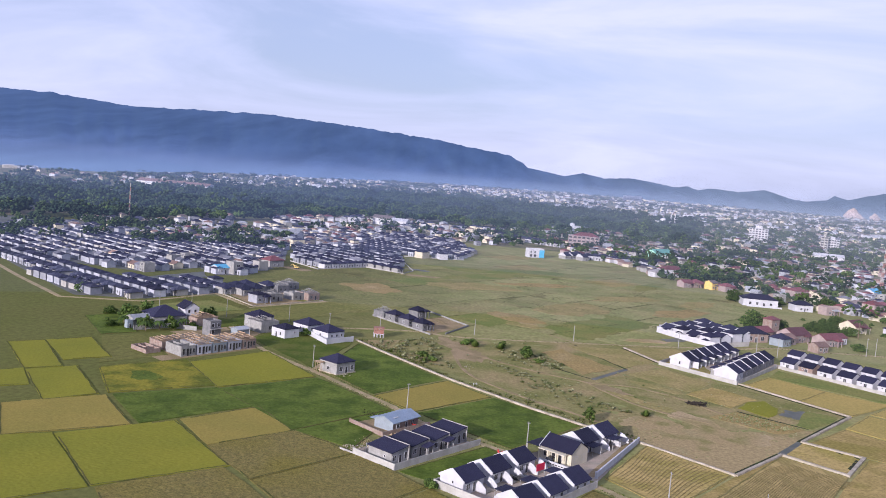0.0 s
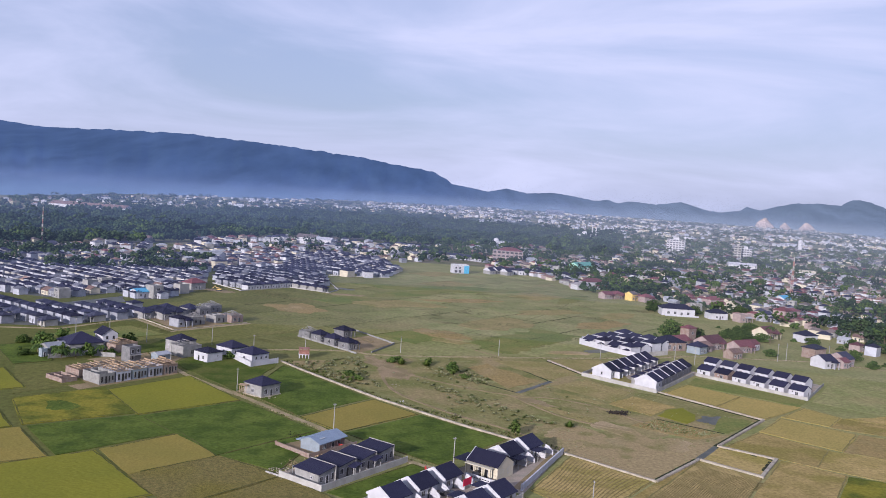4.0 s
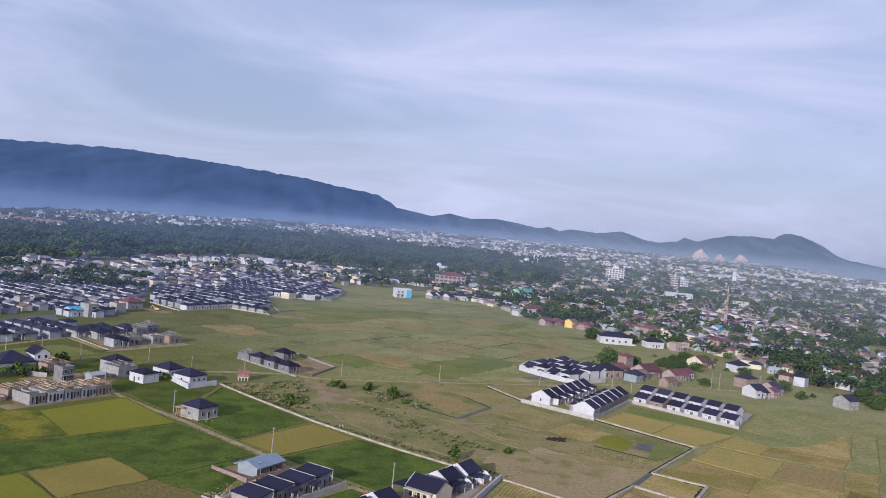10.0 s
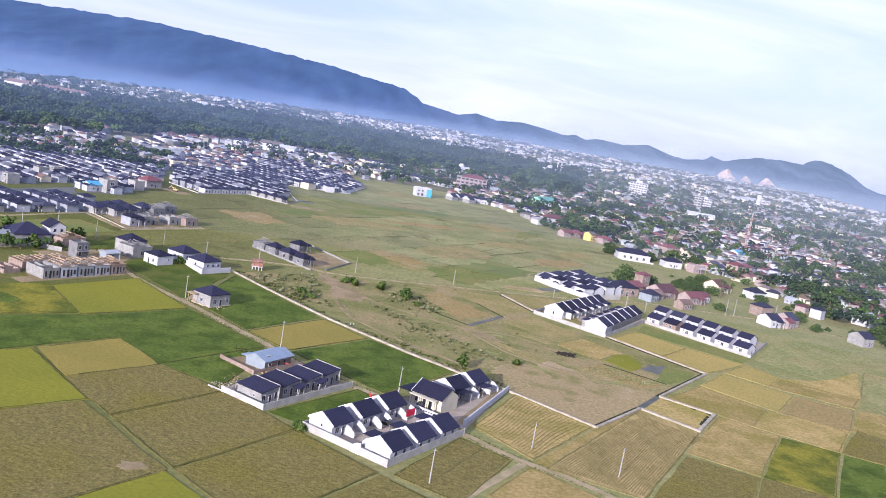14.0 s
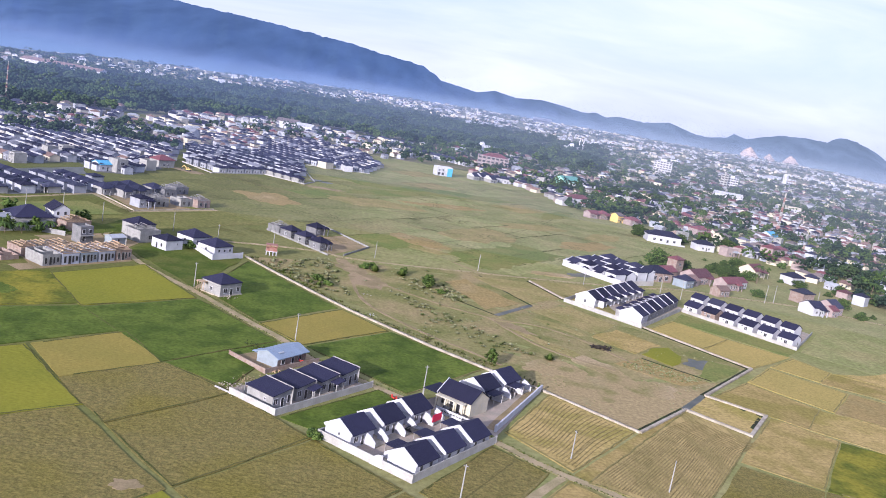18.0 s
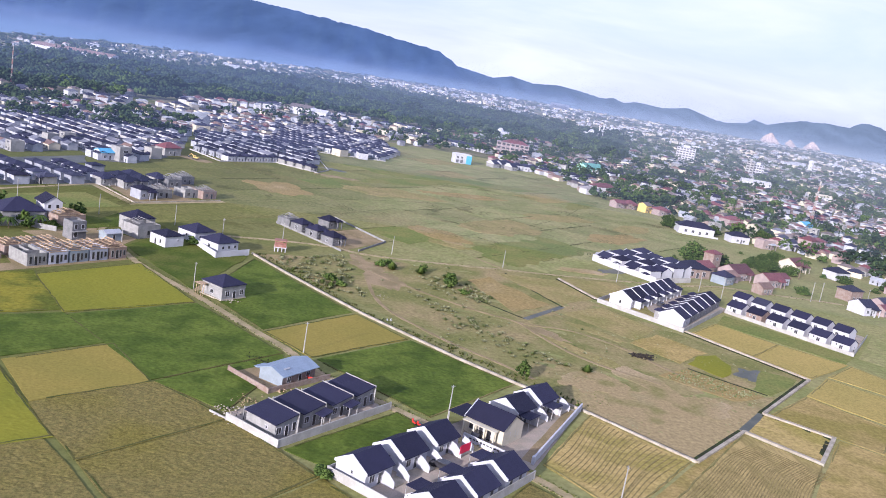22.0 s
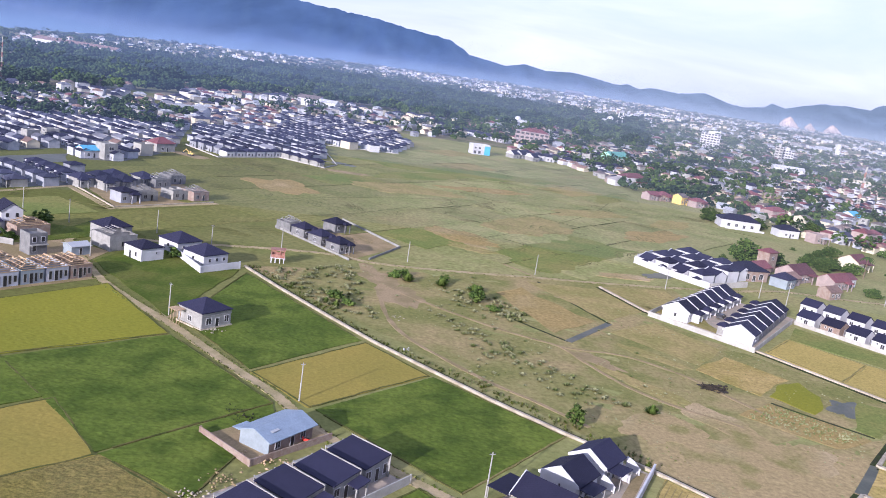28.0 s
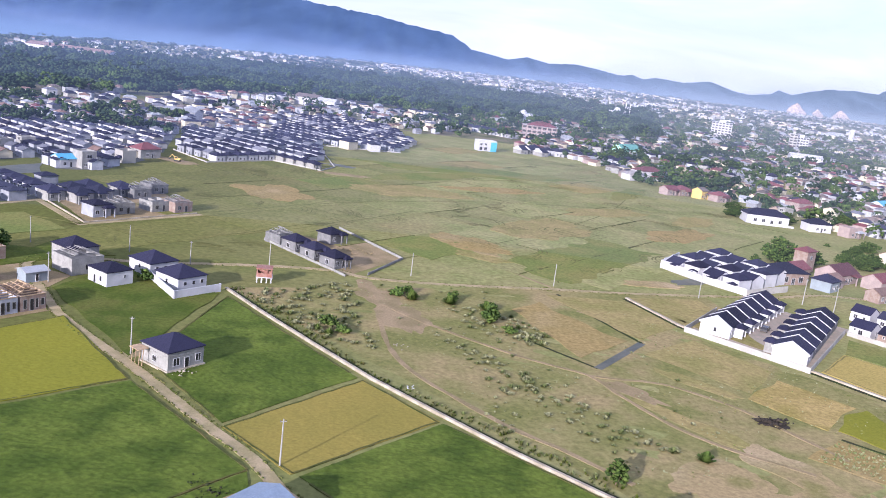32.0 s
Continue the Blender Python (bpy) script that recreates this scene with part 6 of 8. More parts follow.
wall_run([(113, 385), F0, (108.5, 356)], 2.6, M_white, "tall white rendered wall round a housing block", 0.25, piece=4)
wall_run([(108.5, 356), (119.0, 341.5)], 2.2, M_white, "tall white rendered wall round a housing block", 0.25, piece=4)
for k in range(16):
    # stepped pairs of small houses with white party walls
    i, j = k % 4, k // 4
    a, b = 4.4 + 8.2 * j, 4.2 + 7.5 * i
    x, y = 101.5 + 0.52 * b + 0.79 * a, 369 - 0.85 * b + 0.61 * a
    tall = (i + j) % 2
    ob = house(pose(x, y, 0, 0, 0, -58), 5.8, 6.4, 2.7 + 1.0 * tall + 0.25 * j, "gable" if not tall else "hip", 1.5, M_white, M_roof, "white house with dark roof in a walled block", [("window", 0, -1.2, 1, 1.2, 1.2), ("door", 0, 1.0, 0.05, 0.8, 2.0)], "walled block houses", over=0.3, parapet=None if tall else -1, ends=0.05, thick=0.14)
    part("side_wall", boxed(-3.75, -3.55, -3.4, 3.4, 0, 3.4 + 0.25 * j), M_white, ob)
    part("porch_roof", moved(hip_roof(2.4, 1.8, 2.3, 0.6, 0.15), 1.4, -4.2, 0), M_roof, ob)
wall_run([(119.0, 341.5), (137.0, 352.0)], 2.0, M_render, "plastered wall at the end of a housing block", 0.2, piece=4)

M_roof_mist_b = ribbed("pale_weathered_roof", (0.30, 0.28, 0.28), 0.6, 0.35, rand=0.2)
M_roof_green = ribbed("green_sheet_roof", (0.10, 0.27, 0.24), 0.6, 0.35, rand=0.2)
TWO = (("window", 0, -1.6, 0.9, 1.3, 1.3), ("door", 0, 0.9, 0.05, 0.95, 2.1))

# houses beyond the terraces
house(pose(143.0, 368.0, 0, 0, 0, 15), 12, 10, 3.8, "hip", 2.6, M_brick, M_roof, "unfinished brick house with broad dark hip roof", [("window", 0, -3, 0.8, 1.8, 2.0), ("door", 0, 0, 0.05, 1.4, 2.3), ("window", 0, 3, 0.8, 1.8, 2.0)])
house(pose(154.0, 361.0, 0, 0, 0, 40), 7, 6.5, 3.4, "hip", 2.0, M_blue_wall, M_roof, "pale blue house with dark hip roof", FRONT)
house(pose(166.0, 376.0, 0, 0, 0, 35), 13, 9, 3.6, "gable", 2.6, M_pink, M_roof_red, "pink house with maroon gable roof and porch", FRONT, porch=(3.0, 4.0, 2.5, 3.0))
house(pose(160.0, 388.0, 0, 0, 0, 35), 6, 5, 7.5, "hip", 1.4, M_brick, M_roof_red, "slim brick tower house with maroon roof", [("window", 0, 0, 4.6, 1.6, 1.4)])
house(pose(179.0, 371.0, 0, 0, 0, 30), 11, 7, 3.4, "gable", 2.0, M_pink, M_roof_red, "pink cottage with red sheet roof", FRONT, porch=(2.5, 3.0, 2.0, 2.8))
house(pose(187.0, 378.0, 0, 0, 0, 30), 7, 6, 3.2, "gable", 1.6, M_white, M_roof_red, "white annexe with red sheet roof", FRONT)
house(pose(151.0, 377.0, 0, 0, 0, 35), 10, 7, 3.4, "gable", 1.9, M_brick, M_roof_red, "brick house with long maroon sheet roof", FRONT)
house(pose(158.0, 366.0, 0, 0, 0, 35), 9, 6, 3.0, "gable", 1.6, M_pink, M_roof_rust, "low house with rusty maroon roof", FRONT)
house(pose(167.0, 352.0, 0, 0, 0, 30), 7, 5, 3.0, "gable", 1.4, M_brick, M_roof_rust, "low brick shed with rusty roof", FRONT)
house(pose(212.0, 365.0, 0, 0, 0, 25), 8, 7, 4.6, "hip", 1.8, M_brick, M_roof_grey, "brick house with grey hip roof", FRONT)
house(pose(204.0, 342.0, 0, 0, 0, 20), 7, 8, 3.6, "gable", 2.0, M_white, M_roof, "white house with dark gable roof and porch", FRONT, porch=(1.5, 3, 2, 2.9))
house(pose(216.0, 349.0, 0, 0, 0, 30), 7, 9, 3.6, "gable", 2.4, M_pink, M_roof_grey, "pink house with pale grey gable roof", FRONT)
house(pose(213.0, 343.0, 0, 0, 0, 30), 5, 5, 3.0, "gable", 1.4, M_pink, M_roof_red, "small pink annexe with red roof", FRONT)
house(pose(240.0, 328.0, 0, 0, 0, 20), 7, 8, 4.0, "gable", 2.0, M_plaster, M_roof, "grey house with dark roof at the village edge", FRONT)
house(pose(233.0, 412.0, 0, 0, 0, 20), 9, 8, 3.8, "hip", 2.2, M_white, M_roof, "white cottage with dark hip roof on the meadow", FRONT)
for x, y, w, d, h, roof, wall_m, roof_m, label in (
    (262, 494, 11, 9, 6.4, "hip", M_pink, M_roof_red, "pink two-storey house with red roof"),
    (272, 502, 8, 8, 5.6, "hip", M_pink, M_roof_red, "pink two-storey house with red roof"),
    (312, 592, 12, 9, 4.0, "gable", M_white, M_roof_teal, "white house with light blue sheet roof"),
    (239, 514, 6, 9, 7.0, "gable", M_cream, M_roof_brown, "tall narrow cream house with brown gable roof"),
    (228, 477, 10, 7, 4.2, "flat", M_pink, M_roof_zinc, "pinkish shophouse with flat roof"),
    (246, 485, 8, 7, 4.6, "gable", M_white, M_roof_grey, "white house with broad gable"),
    (242, 553, 14, 9, 4.4, "hip", M_pink, M_roof_red, "pink house with pale maroon hip roof"),
    (229, 636, 18, 10, 5.0, "hip", M_pink, M_roof_brown, "long pink house with brown roof"),
    (168, 558, 10, 7, 3.4, "gable", M_pink, M_roof_red, "maroon-roofed cottage at the meadow's edge"),
    (176, 561, 9, 8, 3.6, "hip", M_brick, M_roof_red, "maroon-roofed cottage at the meadow's edge"),
    (185, 556, 7, 7, 4.6, "gable", M_yellow, M_roof_brown, "bright yellow house at the meadow's edge"),
    (194, 552, 10, 8, 3.6, "hip", M_pink, M_roof_red, "maroon-roofed cottage beside a yellow house"),
    (174, 617, 20, 11, 5.6, "hip", M_white, M_roof_red, "white house with broad red hip roof"),
    (162, 608, 12, 9, 3.6, "hip", M_white, M_roof_mist_b, "white house with pale roof at the meadow's edge"),
    (208, 782, 26, 12, 5.0, "gable", M_green_wall, M_roof_green, "long hall with a green roof"),
    (277, 380, 14, 10, 4.0, "gable", M_white, M_roof_zinc, "white house with broad pale roof"),
    (300, 418, 12, 10, 4.2, "hip", M_pink, M_roof_red, "pink house with bright red hip roof"),
    (312, 428, 10, 9, 4.0, "hip", M_white, M_roof_red, "white house with bright red hip roof"),
):
    house(pose(x, y, 0, 0, 0, 30 + RNG.uniform(-8, 8)), 0.88 * w, 0.88 * d, h, roof, min(w, d) * 0.22, wall_m, roof_m, label, FRONT, porch=(0.16 * w, 0.42 * w, 2.2, min(2.8, h - 0.5)))
for k in range(11):
    # long row of white houses with dark roofs behind the meadow
    x, y = 112 + 7.4 * k, 702 - 1.2 * k + (9 if k % 3 == 1 else 0)
    house(pose(x, y, 0, 0, 0, 10), 6.6, 9.0, 3.6, "hip", 1.7, M_white, M_roof, "white house with dark hip roof in a long row", TWO, "long white row")
for k in range(9):
    house(pose(168 + 5.4 * k, 792 - 1.6 * k, 0, 0, 0, 8), 5.2, 8.0, 3.4, "gable", 1.6, M_white, M_roof if k < 7 else M_roof_green, "white house with dark roof in the rear row", TWO, "long white row")
for k in range(9):
    house(pose(66 + 6.4 * k, 862 - 7.2 * k, 0, 0, 0, -48), 8.6, 8.0, 3.4, "gable", 1.8, M_white, M_roof, "white house with dark roof along the meadow", TWO, "white rows by the meadow")
for k in range(8):
    house(pose(82 + 7.5 * k, 900 - 8.4 * k, 0, 0, 0, -48), 9.6, 9.0, 3.6, "hip", 2.2, M_cream, M_roof_red, "cream house with maroon hip roof", TWO, "maroon-roofed row")
for x, y in ((106, 688), (113, 694), (120, 686)):
    house(pose(x, y, 0, 0, 0, 35), 6.4, 8.0, 3.2, "gable", 1.8, M_plaster, M_roof, "half-built house with dark gable roof and white fire wall", TWO, "half-built row", parapet=-1, ends=0.05, thick=0.16)
house(pose(214.0, 418.0, 0, 0, 0, 35), 11, 9, 3.6, "gable", 2.6, M_cream, M_roof_red, "cream house with maroon gable roof", FRONT, porch=(2.0, 4, 2.5, 3.0))
house(pose(193.0, 492.0, 0, 0, 0, -5), 20, 10, 4.2, "hip", 2.6, M_white, M_roof, "long white house with dark hip roof at the meadow's edge", [("window", 0, -6, 1, 1.6, 1.6), ("window", 0, -2, 1, 1.6, 1.6), ("door", 0, 2, 0.05, 1.4, 2.3), ("window", 0, 6, 1, 1.6, 1.6)])
house(pose(215.0, 484.0, 0, 0, 0, 5), 11, 8, 3.8, "hip", 2.2, M_white, M_roof, "white house with dark hip roof at the meadow's edge", FRONT)
wall_run([(184, 485), (204, 483.5)], 0.9, M_white, "white garden wall before two houses", 0.2, piece=5)
teal = house(pose(80.0, 680.0, 0, 0, 0, 15), 13, 8, 6.6, "flat", 0, M_white, M_roof_teal, "white and turquoise two-storey building in the meadow", [("window", 0, -4.6, 0.6, 2, 2.2), ("window", 0, -1.2, 0.6, 2, 2.2), ("window", 0, -4.6, 3.9, 1.6, 1.5), ("window", 0, -1.2, 3.9, 1.6, 1.5)])
part("side_block", boxed(2.4, 6.7, -4.3, 4.3, 0, 6.3), M_roof_teal, teal, "turquoise painted end")

# ---- estates and village ----
ROW_SPOTS = []


def prototype(label, w, d, h, roof, rise, wall_mat, roof_mat, wins, group, **k):
    return house(pose(0, 0, 0), w, d, h, roof, rise, wall_mat, roof_mat, label, wins, group, **k)


M_roof_mist = ribbed("weathered_grey_roof", (0.13, 0.132, 0.16), 0.55, 0.35, rand=0.4, spec=0.3)
HIPS = [
    prototype("white estate house with dark hip roof and porch", 5.8, 6.4, 3.7, "hip", 1.1, M_estate, M_roof, TWO, "estate houses", porch=(1.6, 3.2, 1.8, 2.9), name="estate_house"),
    prototype("grey estate house with dark hip roof", 5.8, 6.6, 3.2, "hip", 1.6, M_plaster, M_roof, TWO, "estate houses", porch=(-1.6, 3.2, 1.8, 2.9), name="estate_house"),
    prototype("white estate house with grey hip roof", 5.8, 6.2, 3.6, "hip", 1.1, M_estate, M_roof_grey, TWO, "estate houses", name="estate_house"),
    prototype("small white terraced house with dark gable roof", 5.8, 5.8, 3.7, "gable", 1.1, M_estate, M_roof, TWO, "estate houses", name="estate_house"),
    prototype("white estate house with pale grey gable roof", 6.0, 6.0, 3.6, "gable", 1.2, M_estate, M_roof_mist, TWO, "estate houses", name="estate_house"),
    prototype("white front-row estate house with dark roof", 5.2, 6.4, 4.1, "hip", 1.1, M_estate, M_roof, TWO, "estate houses", over=0.3, name="estate_house"),
    prototype("pale grey estate house with blue-grey hip roof and porch", 5.8, 6.4, 3.0, "hip", 1.6, M_render, M_roof_slate, TWO, "estate houses", porch=(1.6, 3.0, 1.8, 2.8), name="estate_house"),
    prototype("bright white front-row house with dark hip roof", 6.0, 6.6, 3.4, "hip", 1.4, M_white, M_roof, TWO, "estate houses", over=0.3, name="estate_house"),
]
VILLAGE = [
    prototype("village house with rusty sheet roof", 7.6, 6.6, 3.0, "gable", 1.6, M_cream, M_roof_rust, TWO, "village houses", name="village_house"),
    prototype("village house with brown sheet roof", 6.8, 8, 3.0, "hip", 1.8, M_plaster, M_roof_brown, TWO, "village houses", name="village_house"),
    prototype("white village house with zinc roof", 7.4, 6, 3.0, "gable", 1.4, M_estate, M_roof_zinc, TWO, "village houses", name="village_house"),
    prototype("pink village house with red roof", 6.8, 6.8, 3.6, "hip", 1.7, M_pink, M_roof_red, TWO, "village houses", name="village_house"),
    prototype("white two-storey village house with dark roof", 6.6, 6.8, 5.6, "hip", 1.7, M_estate, M_roof, (*TWO, ("window", 0, -1.8, 4.0, 1.3, 1.3), ("window", 0, 1.8, 4.0, 1.3, 1.3)), "village houses", name="village_house"),
    prototype("brick village house with brown roof", 6.2, 7.4, 3.0, "gable", 1.8, M_brick, M_roof_brown, TWO, "village houses", name="village_house"),
    prototype("plastered shophouse with flat roof and parapet", 6, 7.4, 5.4, "flat", 0, M_plaster, M_roof_zinc, (*TWO, ("window", 0, 0, 4.0, 2.4, 1.3)), "village houses", name="village_house"),
    prototype("cream village house with grey hip roof", 6.8, 8.6, 3.1, "hip", 1.9, M_cream, M_roof_grey, TWO, "village houses", name="village_house"),
]
used = set()


def put_house(ob, x, y, turn, size=1.0):
    m = pose(x, y, 0, 0, 0, turn) @ Matrix.Scale(size, 4)
    if ob.name in used:
        ob = copy_thing(ob, pose(0, 0, 0))
    used.add(ob.name)
    ob.matrix_basis = m
    return ob


def estate(poly, origin, turn, step, pitch, kinds, gap=0.04, jitter=0.4, most=999, size=1.0):
    """Rows of alike houses within an outline; past the nearest they go to the joined mass."""
    c, s = math.cos(radians(turn)), math.sin(radians(turn))
    spots = []
    for j in range(-40, 40):
        for i in range(-40, 40):
            a, b = i * step, j * pitch
            x, y = origin[0] + c * a - s * b, origin[1] + s * a + c * b
            if inside(x, y, poly) and RNG.random() >= gap:
                spots.append((x + RNG.uniform(-jitter, jitter), y + RNG.uniform(-jitter, jitter), turn + (180 if j % 2 else 0) + RNG.uniform(-4, 4)))
    spots.sort(key=lambda q: math.hypot(q[0], q[1] - 60))
    for n, q in enumerate(spots):
        if n < most:
            put_house(RNG.choice(kinds), *q, size)
        else:
            ROW_SPOTS.append((q[0], q[1], 5.8 * size, 6.4 * size, 3.2 * size, radians(q[2])))


LEFT = [(-150, 343), (-122, 347), (-97, 380), (-104, 405), (-120, 402), (-136, 390), (-165, 398), (-205, 432), (-240, 470), (-258, 472), (-184, 382)]
NORTH = [(-300, 500), (-236, 448), (-190, 436), (-148, 423), (-129, 455), (-114, 433), (-100, 440), (-92, 480), (-92, 505), (-118, 690), (-380, 660)]
CENTRE = [(-90, 524), (-73, 500), (-47, 530), (-26, 522), (-18, 528), (-30, 604), (20, 612), (30, 660), (22, 745), (-20, 800), (-118, 735)]
estate(LEFT, (-98, 380), U_TURN - 90, 7.0, 10.8, [HIPS[2], HIPS[6], HIPS[0], HIPS[2], HIPS[0]], most=80, size=0.88)
for x, y, k in ((-87.5, 378.5, 1), (-83.5, 385.0, 1), (-79.7, 396.0, 1), (-96.0, 378.0, 1), (-92.5, 386.0, 1), (-89.5, 393.0, 1), (-77.0, 361.5, 0)):
    put_house(HIPS[k], x, y, U_TURN)
for x, y, m in ((-74.3, 395.6, M_cement), (-71.5, 407.5, M_cement), (-72.5, 369.0, M_block), (-57.5, 380.5, M_brick), (-64.0, 378.0, M_block)):
    shell(pose(x, y, 0, 0, 0, U_TURN), 6.6, 7.2, 3.3, m, "grey house shell under bare metal rafters", "estate shells", M_pole if x != -64.0 else None, 1.7, TWO)
estate(CENTRE, (-66, 500), U_TURN - 90, 6.0, 11.6, [HIPS[0], HIPS[3], HIPS[2], HIPS[5], HIPS[0], HIPS[2], HIPS[4]], 0.06, 0.5, most=102, size=0.84)
estate(NORTH, (-112, 450), U_TURN - 90, 5.9, 10.4, [HIPS[0], HIPS[5], HIPS[3], HIPS[3], HIPS[2], HIPS[0], HIPS[5], HIPS[3], HIPS[4], HIPS[4], VILLAGE[6], VILLAGE[0]], 0.10, 1.0, most=85, size=0.82)
house(pose(-114, 441, 0, 0, 0, U_TURN), 7, 7, 3.4, "gable", 1.4, M_white, M_roof_teal, "white house under a bright blue tarpaulin roof", TWO)
house(pose(-107, 443, 0, 0, 0, U_TURN), 6, 7, 6.2, "flat", 0, M_plaster, M_roof_grey, "two-storey grey concrete shell", [*TWO, ("window", 0, 0, 4.0, 2.2, 1.4)])
house(pose(-95, 486, 0, 0, 0, U_TURN), 10, 8, 4.0, "hip", 2.4, M_plaster, M_roof_red, "house with broad red hip roof", TWO)
shell(pose(-98, 466, 0, 0, 0, U_TURN), 6, 6, 5.4, M_pole, "open concrete frame of a new house", "", None, 1.0, (), False)
patch("pond", [(-143, 407), (-123, 441), (-116, 423), (-135, 388)], M_water, "grey flooded ground between two estates", 0.0, 0.07, 3.0, 0.0, "pond", 1.2)
for k in range(6):
    put_house(HIPS[7], -66.0 + 4.2 * k, 497.5 + 4.75 * k, U_TURN, 0.84)
for k in range(4):
    put_house(HIPS[1], -38.5 + 5.2 * k, 520.0 - 4.2 * k, U_TURN, 0.84)
wall_run([(-90, 518), (-69, 489.5), (-43, 518.5), (-19, 502), (-13.5, 519), (-28, 601), (21, 609)], 0.6, M_render, "pale wall along the front of the estate", 0.2, piece=12)
patch("yard", [(-96, 381), (-76, 350), (-50, 379), (-80, 426)], M_soil, "bare earth of an estate under construction", 0.0, 0.04, 4.0, 0.0, "paving")
wall_run([(-97.5, 376.5), (-76.5, 349.5), (-50.5, 378.0)], 0.45, M_concrete, "low concrete edge of an estate under construction", 0.3)
strip("road", [(-268, 472), (-190, 378), (-153, 336.5), (-120, 341), (-99, 375), (-77, 347.5), (-49, 377.5)], 2.2, 0.06, M_road, "pale estate road along the field edge", "road", wob=0.2, straight=True)
for poly, m, label in ((LEFT, M_lane, "paved ground between estate houses"), (CENTRE, M_lane, "paved ground between estate houses"), (NORTH, M_lane, "bare ground between estate houses")):
    verts = [(x, y, 0.03) for x, y in poly] + [(x, y, -0.2) for x, y in poly]
    n = len(poly)
    tagged(new("estate_ground", mesh_of("estate_ground", verts, [tuple(range(n)), *[((i + 1) % n, i, n + i, n + (i + 1) % n) for i in range(n)]], m)), label, "paving", kind="structure")

BLOCK = [(143, 368), (149, 353), (166, 376), (160, 388), (179, 371), (151, 377), (212, 365), (204, 342), (216, 349), (240, 328), (233, 412), (262, 494), (272, 502), (312, 592), (239, 514), (228, 477), (246, 485), (242, 553), (229, 636), (168, 558), (176, 561), (185, 556), (194, 552), (174, 617), (162, 608), (208, 782), (277, 380), (300, 418), (312, 428), (214, 418), (193, 492), (200, 488), (185, 492), (216, 486), (80, 680), (109, 690), (116, 692), (134, 700), (150, 700), (166, 700), (180, 698), (146, 836), (160, 836)]


def scatter(poly, box_, number, kinds, apart):
    x0, x1, y0, y1 = box_
    made = 0
    for _ in range(number * 14):
        x, y = RNG.uniform(x0, x1), RNG.uniform(y0, y1)
        if not inside(x, y, poly) or noise.noise((x * 0.016, y * 0.016, 9.0)) > 0.16 or any((x - a) ** 2 + (y - b) ** 2 < apart**2 for a, b in BLOCK):
            continue
        BLOCK.append((x, y))
        put_house(RNG.choice(kinds), x, y, RNG.choice((0, 90, 180, 270)) + 38 + RNG.uniform(-14, 14), 0.82)
        made += 1
        if made >= number:
            break


EAST = [(120, 760), (110, 735), (132, 715), (158, 640), (166, 566), (198, 560), (214, 520), (222, 480), (240, 455), (250, 438), (252, 400), (245, 384), (268, 352), (330, 330), (400, 420), (415, 640), (330, 760)]
MIDTOWN = [(-125, 735), (-20, 802), (24, 746), (46, 735), (100, 870), (70, 930), (-60, 930), (-130, 800)]
scatter(EAST, (90, 440, 330, 770), 262, VILLAGE + [VILLAGE[0], VILLAGE[1], VILLAGE[2], VILLAGE[3], VILLAGE[4], VILLAGE[2], VILLAGE[1], VILLAGE[3], VILLAGE[7]], 10.0)
scatter(MIDTOWN, (-130, 110, 700, 930), 44, [VILLAGE[0], VILLAGE[2], VILLAGE[7], VILLAGE[4], VILLAGE[3], HIPS[4]], 12)

# far houses as one mass
VILLAGE_SPOTS = []
for _ in range(9000):
    x, y = RNG.uniform(120, 560), RNG.uniform(340, 900)
    ang = math.degrees(math.atan2(x, y - 40))
    if not (inside(x, y, EAST) or (y > 700 and 9 < ang < 40) or (x > 380 and ang < 44)) or noise.noise((x * 0.013, y * 0.010, 9.0)) > 0.06:
        continue
    if len(VILLAGE_SPOTS) < 520 and all((x - a) ** 2 + (y - b) ** 2 > 60 for a, b in BLOCK):
        BLOCK.append((x, y))
        VILLAGE_SPOTS.append((x, y, RNG.uniform(4.8, 7.5), RNG.uniform(4.4, 6.4), RNG.uniform(2.4, 3.6), radians(38 + RNG.choice((0, 90)) + RNG.uniform(-14, 14))))


def town(name, spots, mats_wall, mats_roof, label, seed):
    """Many small far houses with walls and pitched roofs in one mesh."""
    r = np.random.RandomState(seed)
    verts, faces, slots = [], [], []
    nw = len(mats_wall)
    for x, y, w, d, h, turn in spots:
        c, s = math.cos(turn), math.sin(turn)
        k = len(verts)
        rise = 0.22 * min(d, 14) if r.rand() < 0.85 else 0.15
        over = 0.5
        for a, b, z in ((-w, -d, 0), (w, -d, 0), (w, d, 0), (-w, d, 0), (-w, -d, h), (w, -d, h), (w, d, h), (-w, d, h), (-w - over, -d - over, h), (w + over, -d - over, h), (w + over, d + over, h), (-w - over, d + over, h), (-w * 0.45, 0, h + rise), (w * 0.45, 0, h + rise)):
            verts.append((x + c * a / 2 - s * b / 2, y + s * a / 2 + c * b / 2, z))
        faces += [tuple(k + i for i in f) for f in ((0, 1, 5, 4), (1, 2, 6, 5), (2, 3, 7, 6), (3, 0, 4, 7), (8, 9, 13, 12), (10, 11, 12, 13), (9, 10, 13), (11, 8, 12), (11, 10, 9, 8))]
        slots += [int(r.randint(nw))] * 4 + [nw + int(r.randint(len(mats_roof)))] * 5
    ob = new(name, mesh_of(name, verts, faces, [*mats_wall, *mats_roof], slots))
    return tagged(ob, label, "houses", kind="stuff")


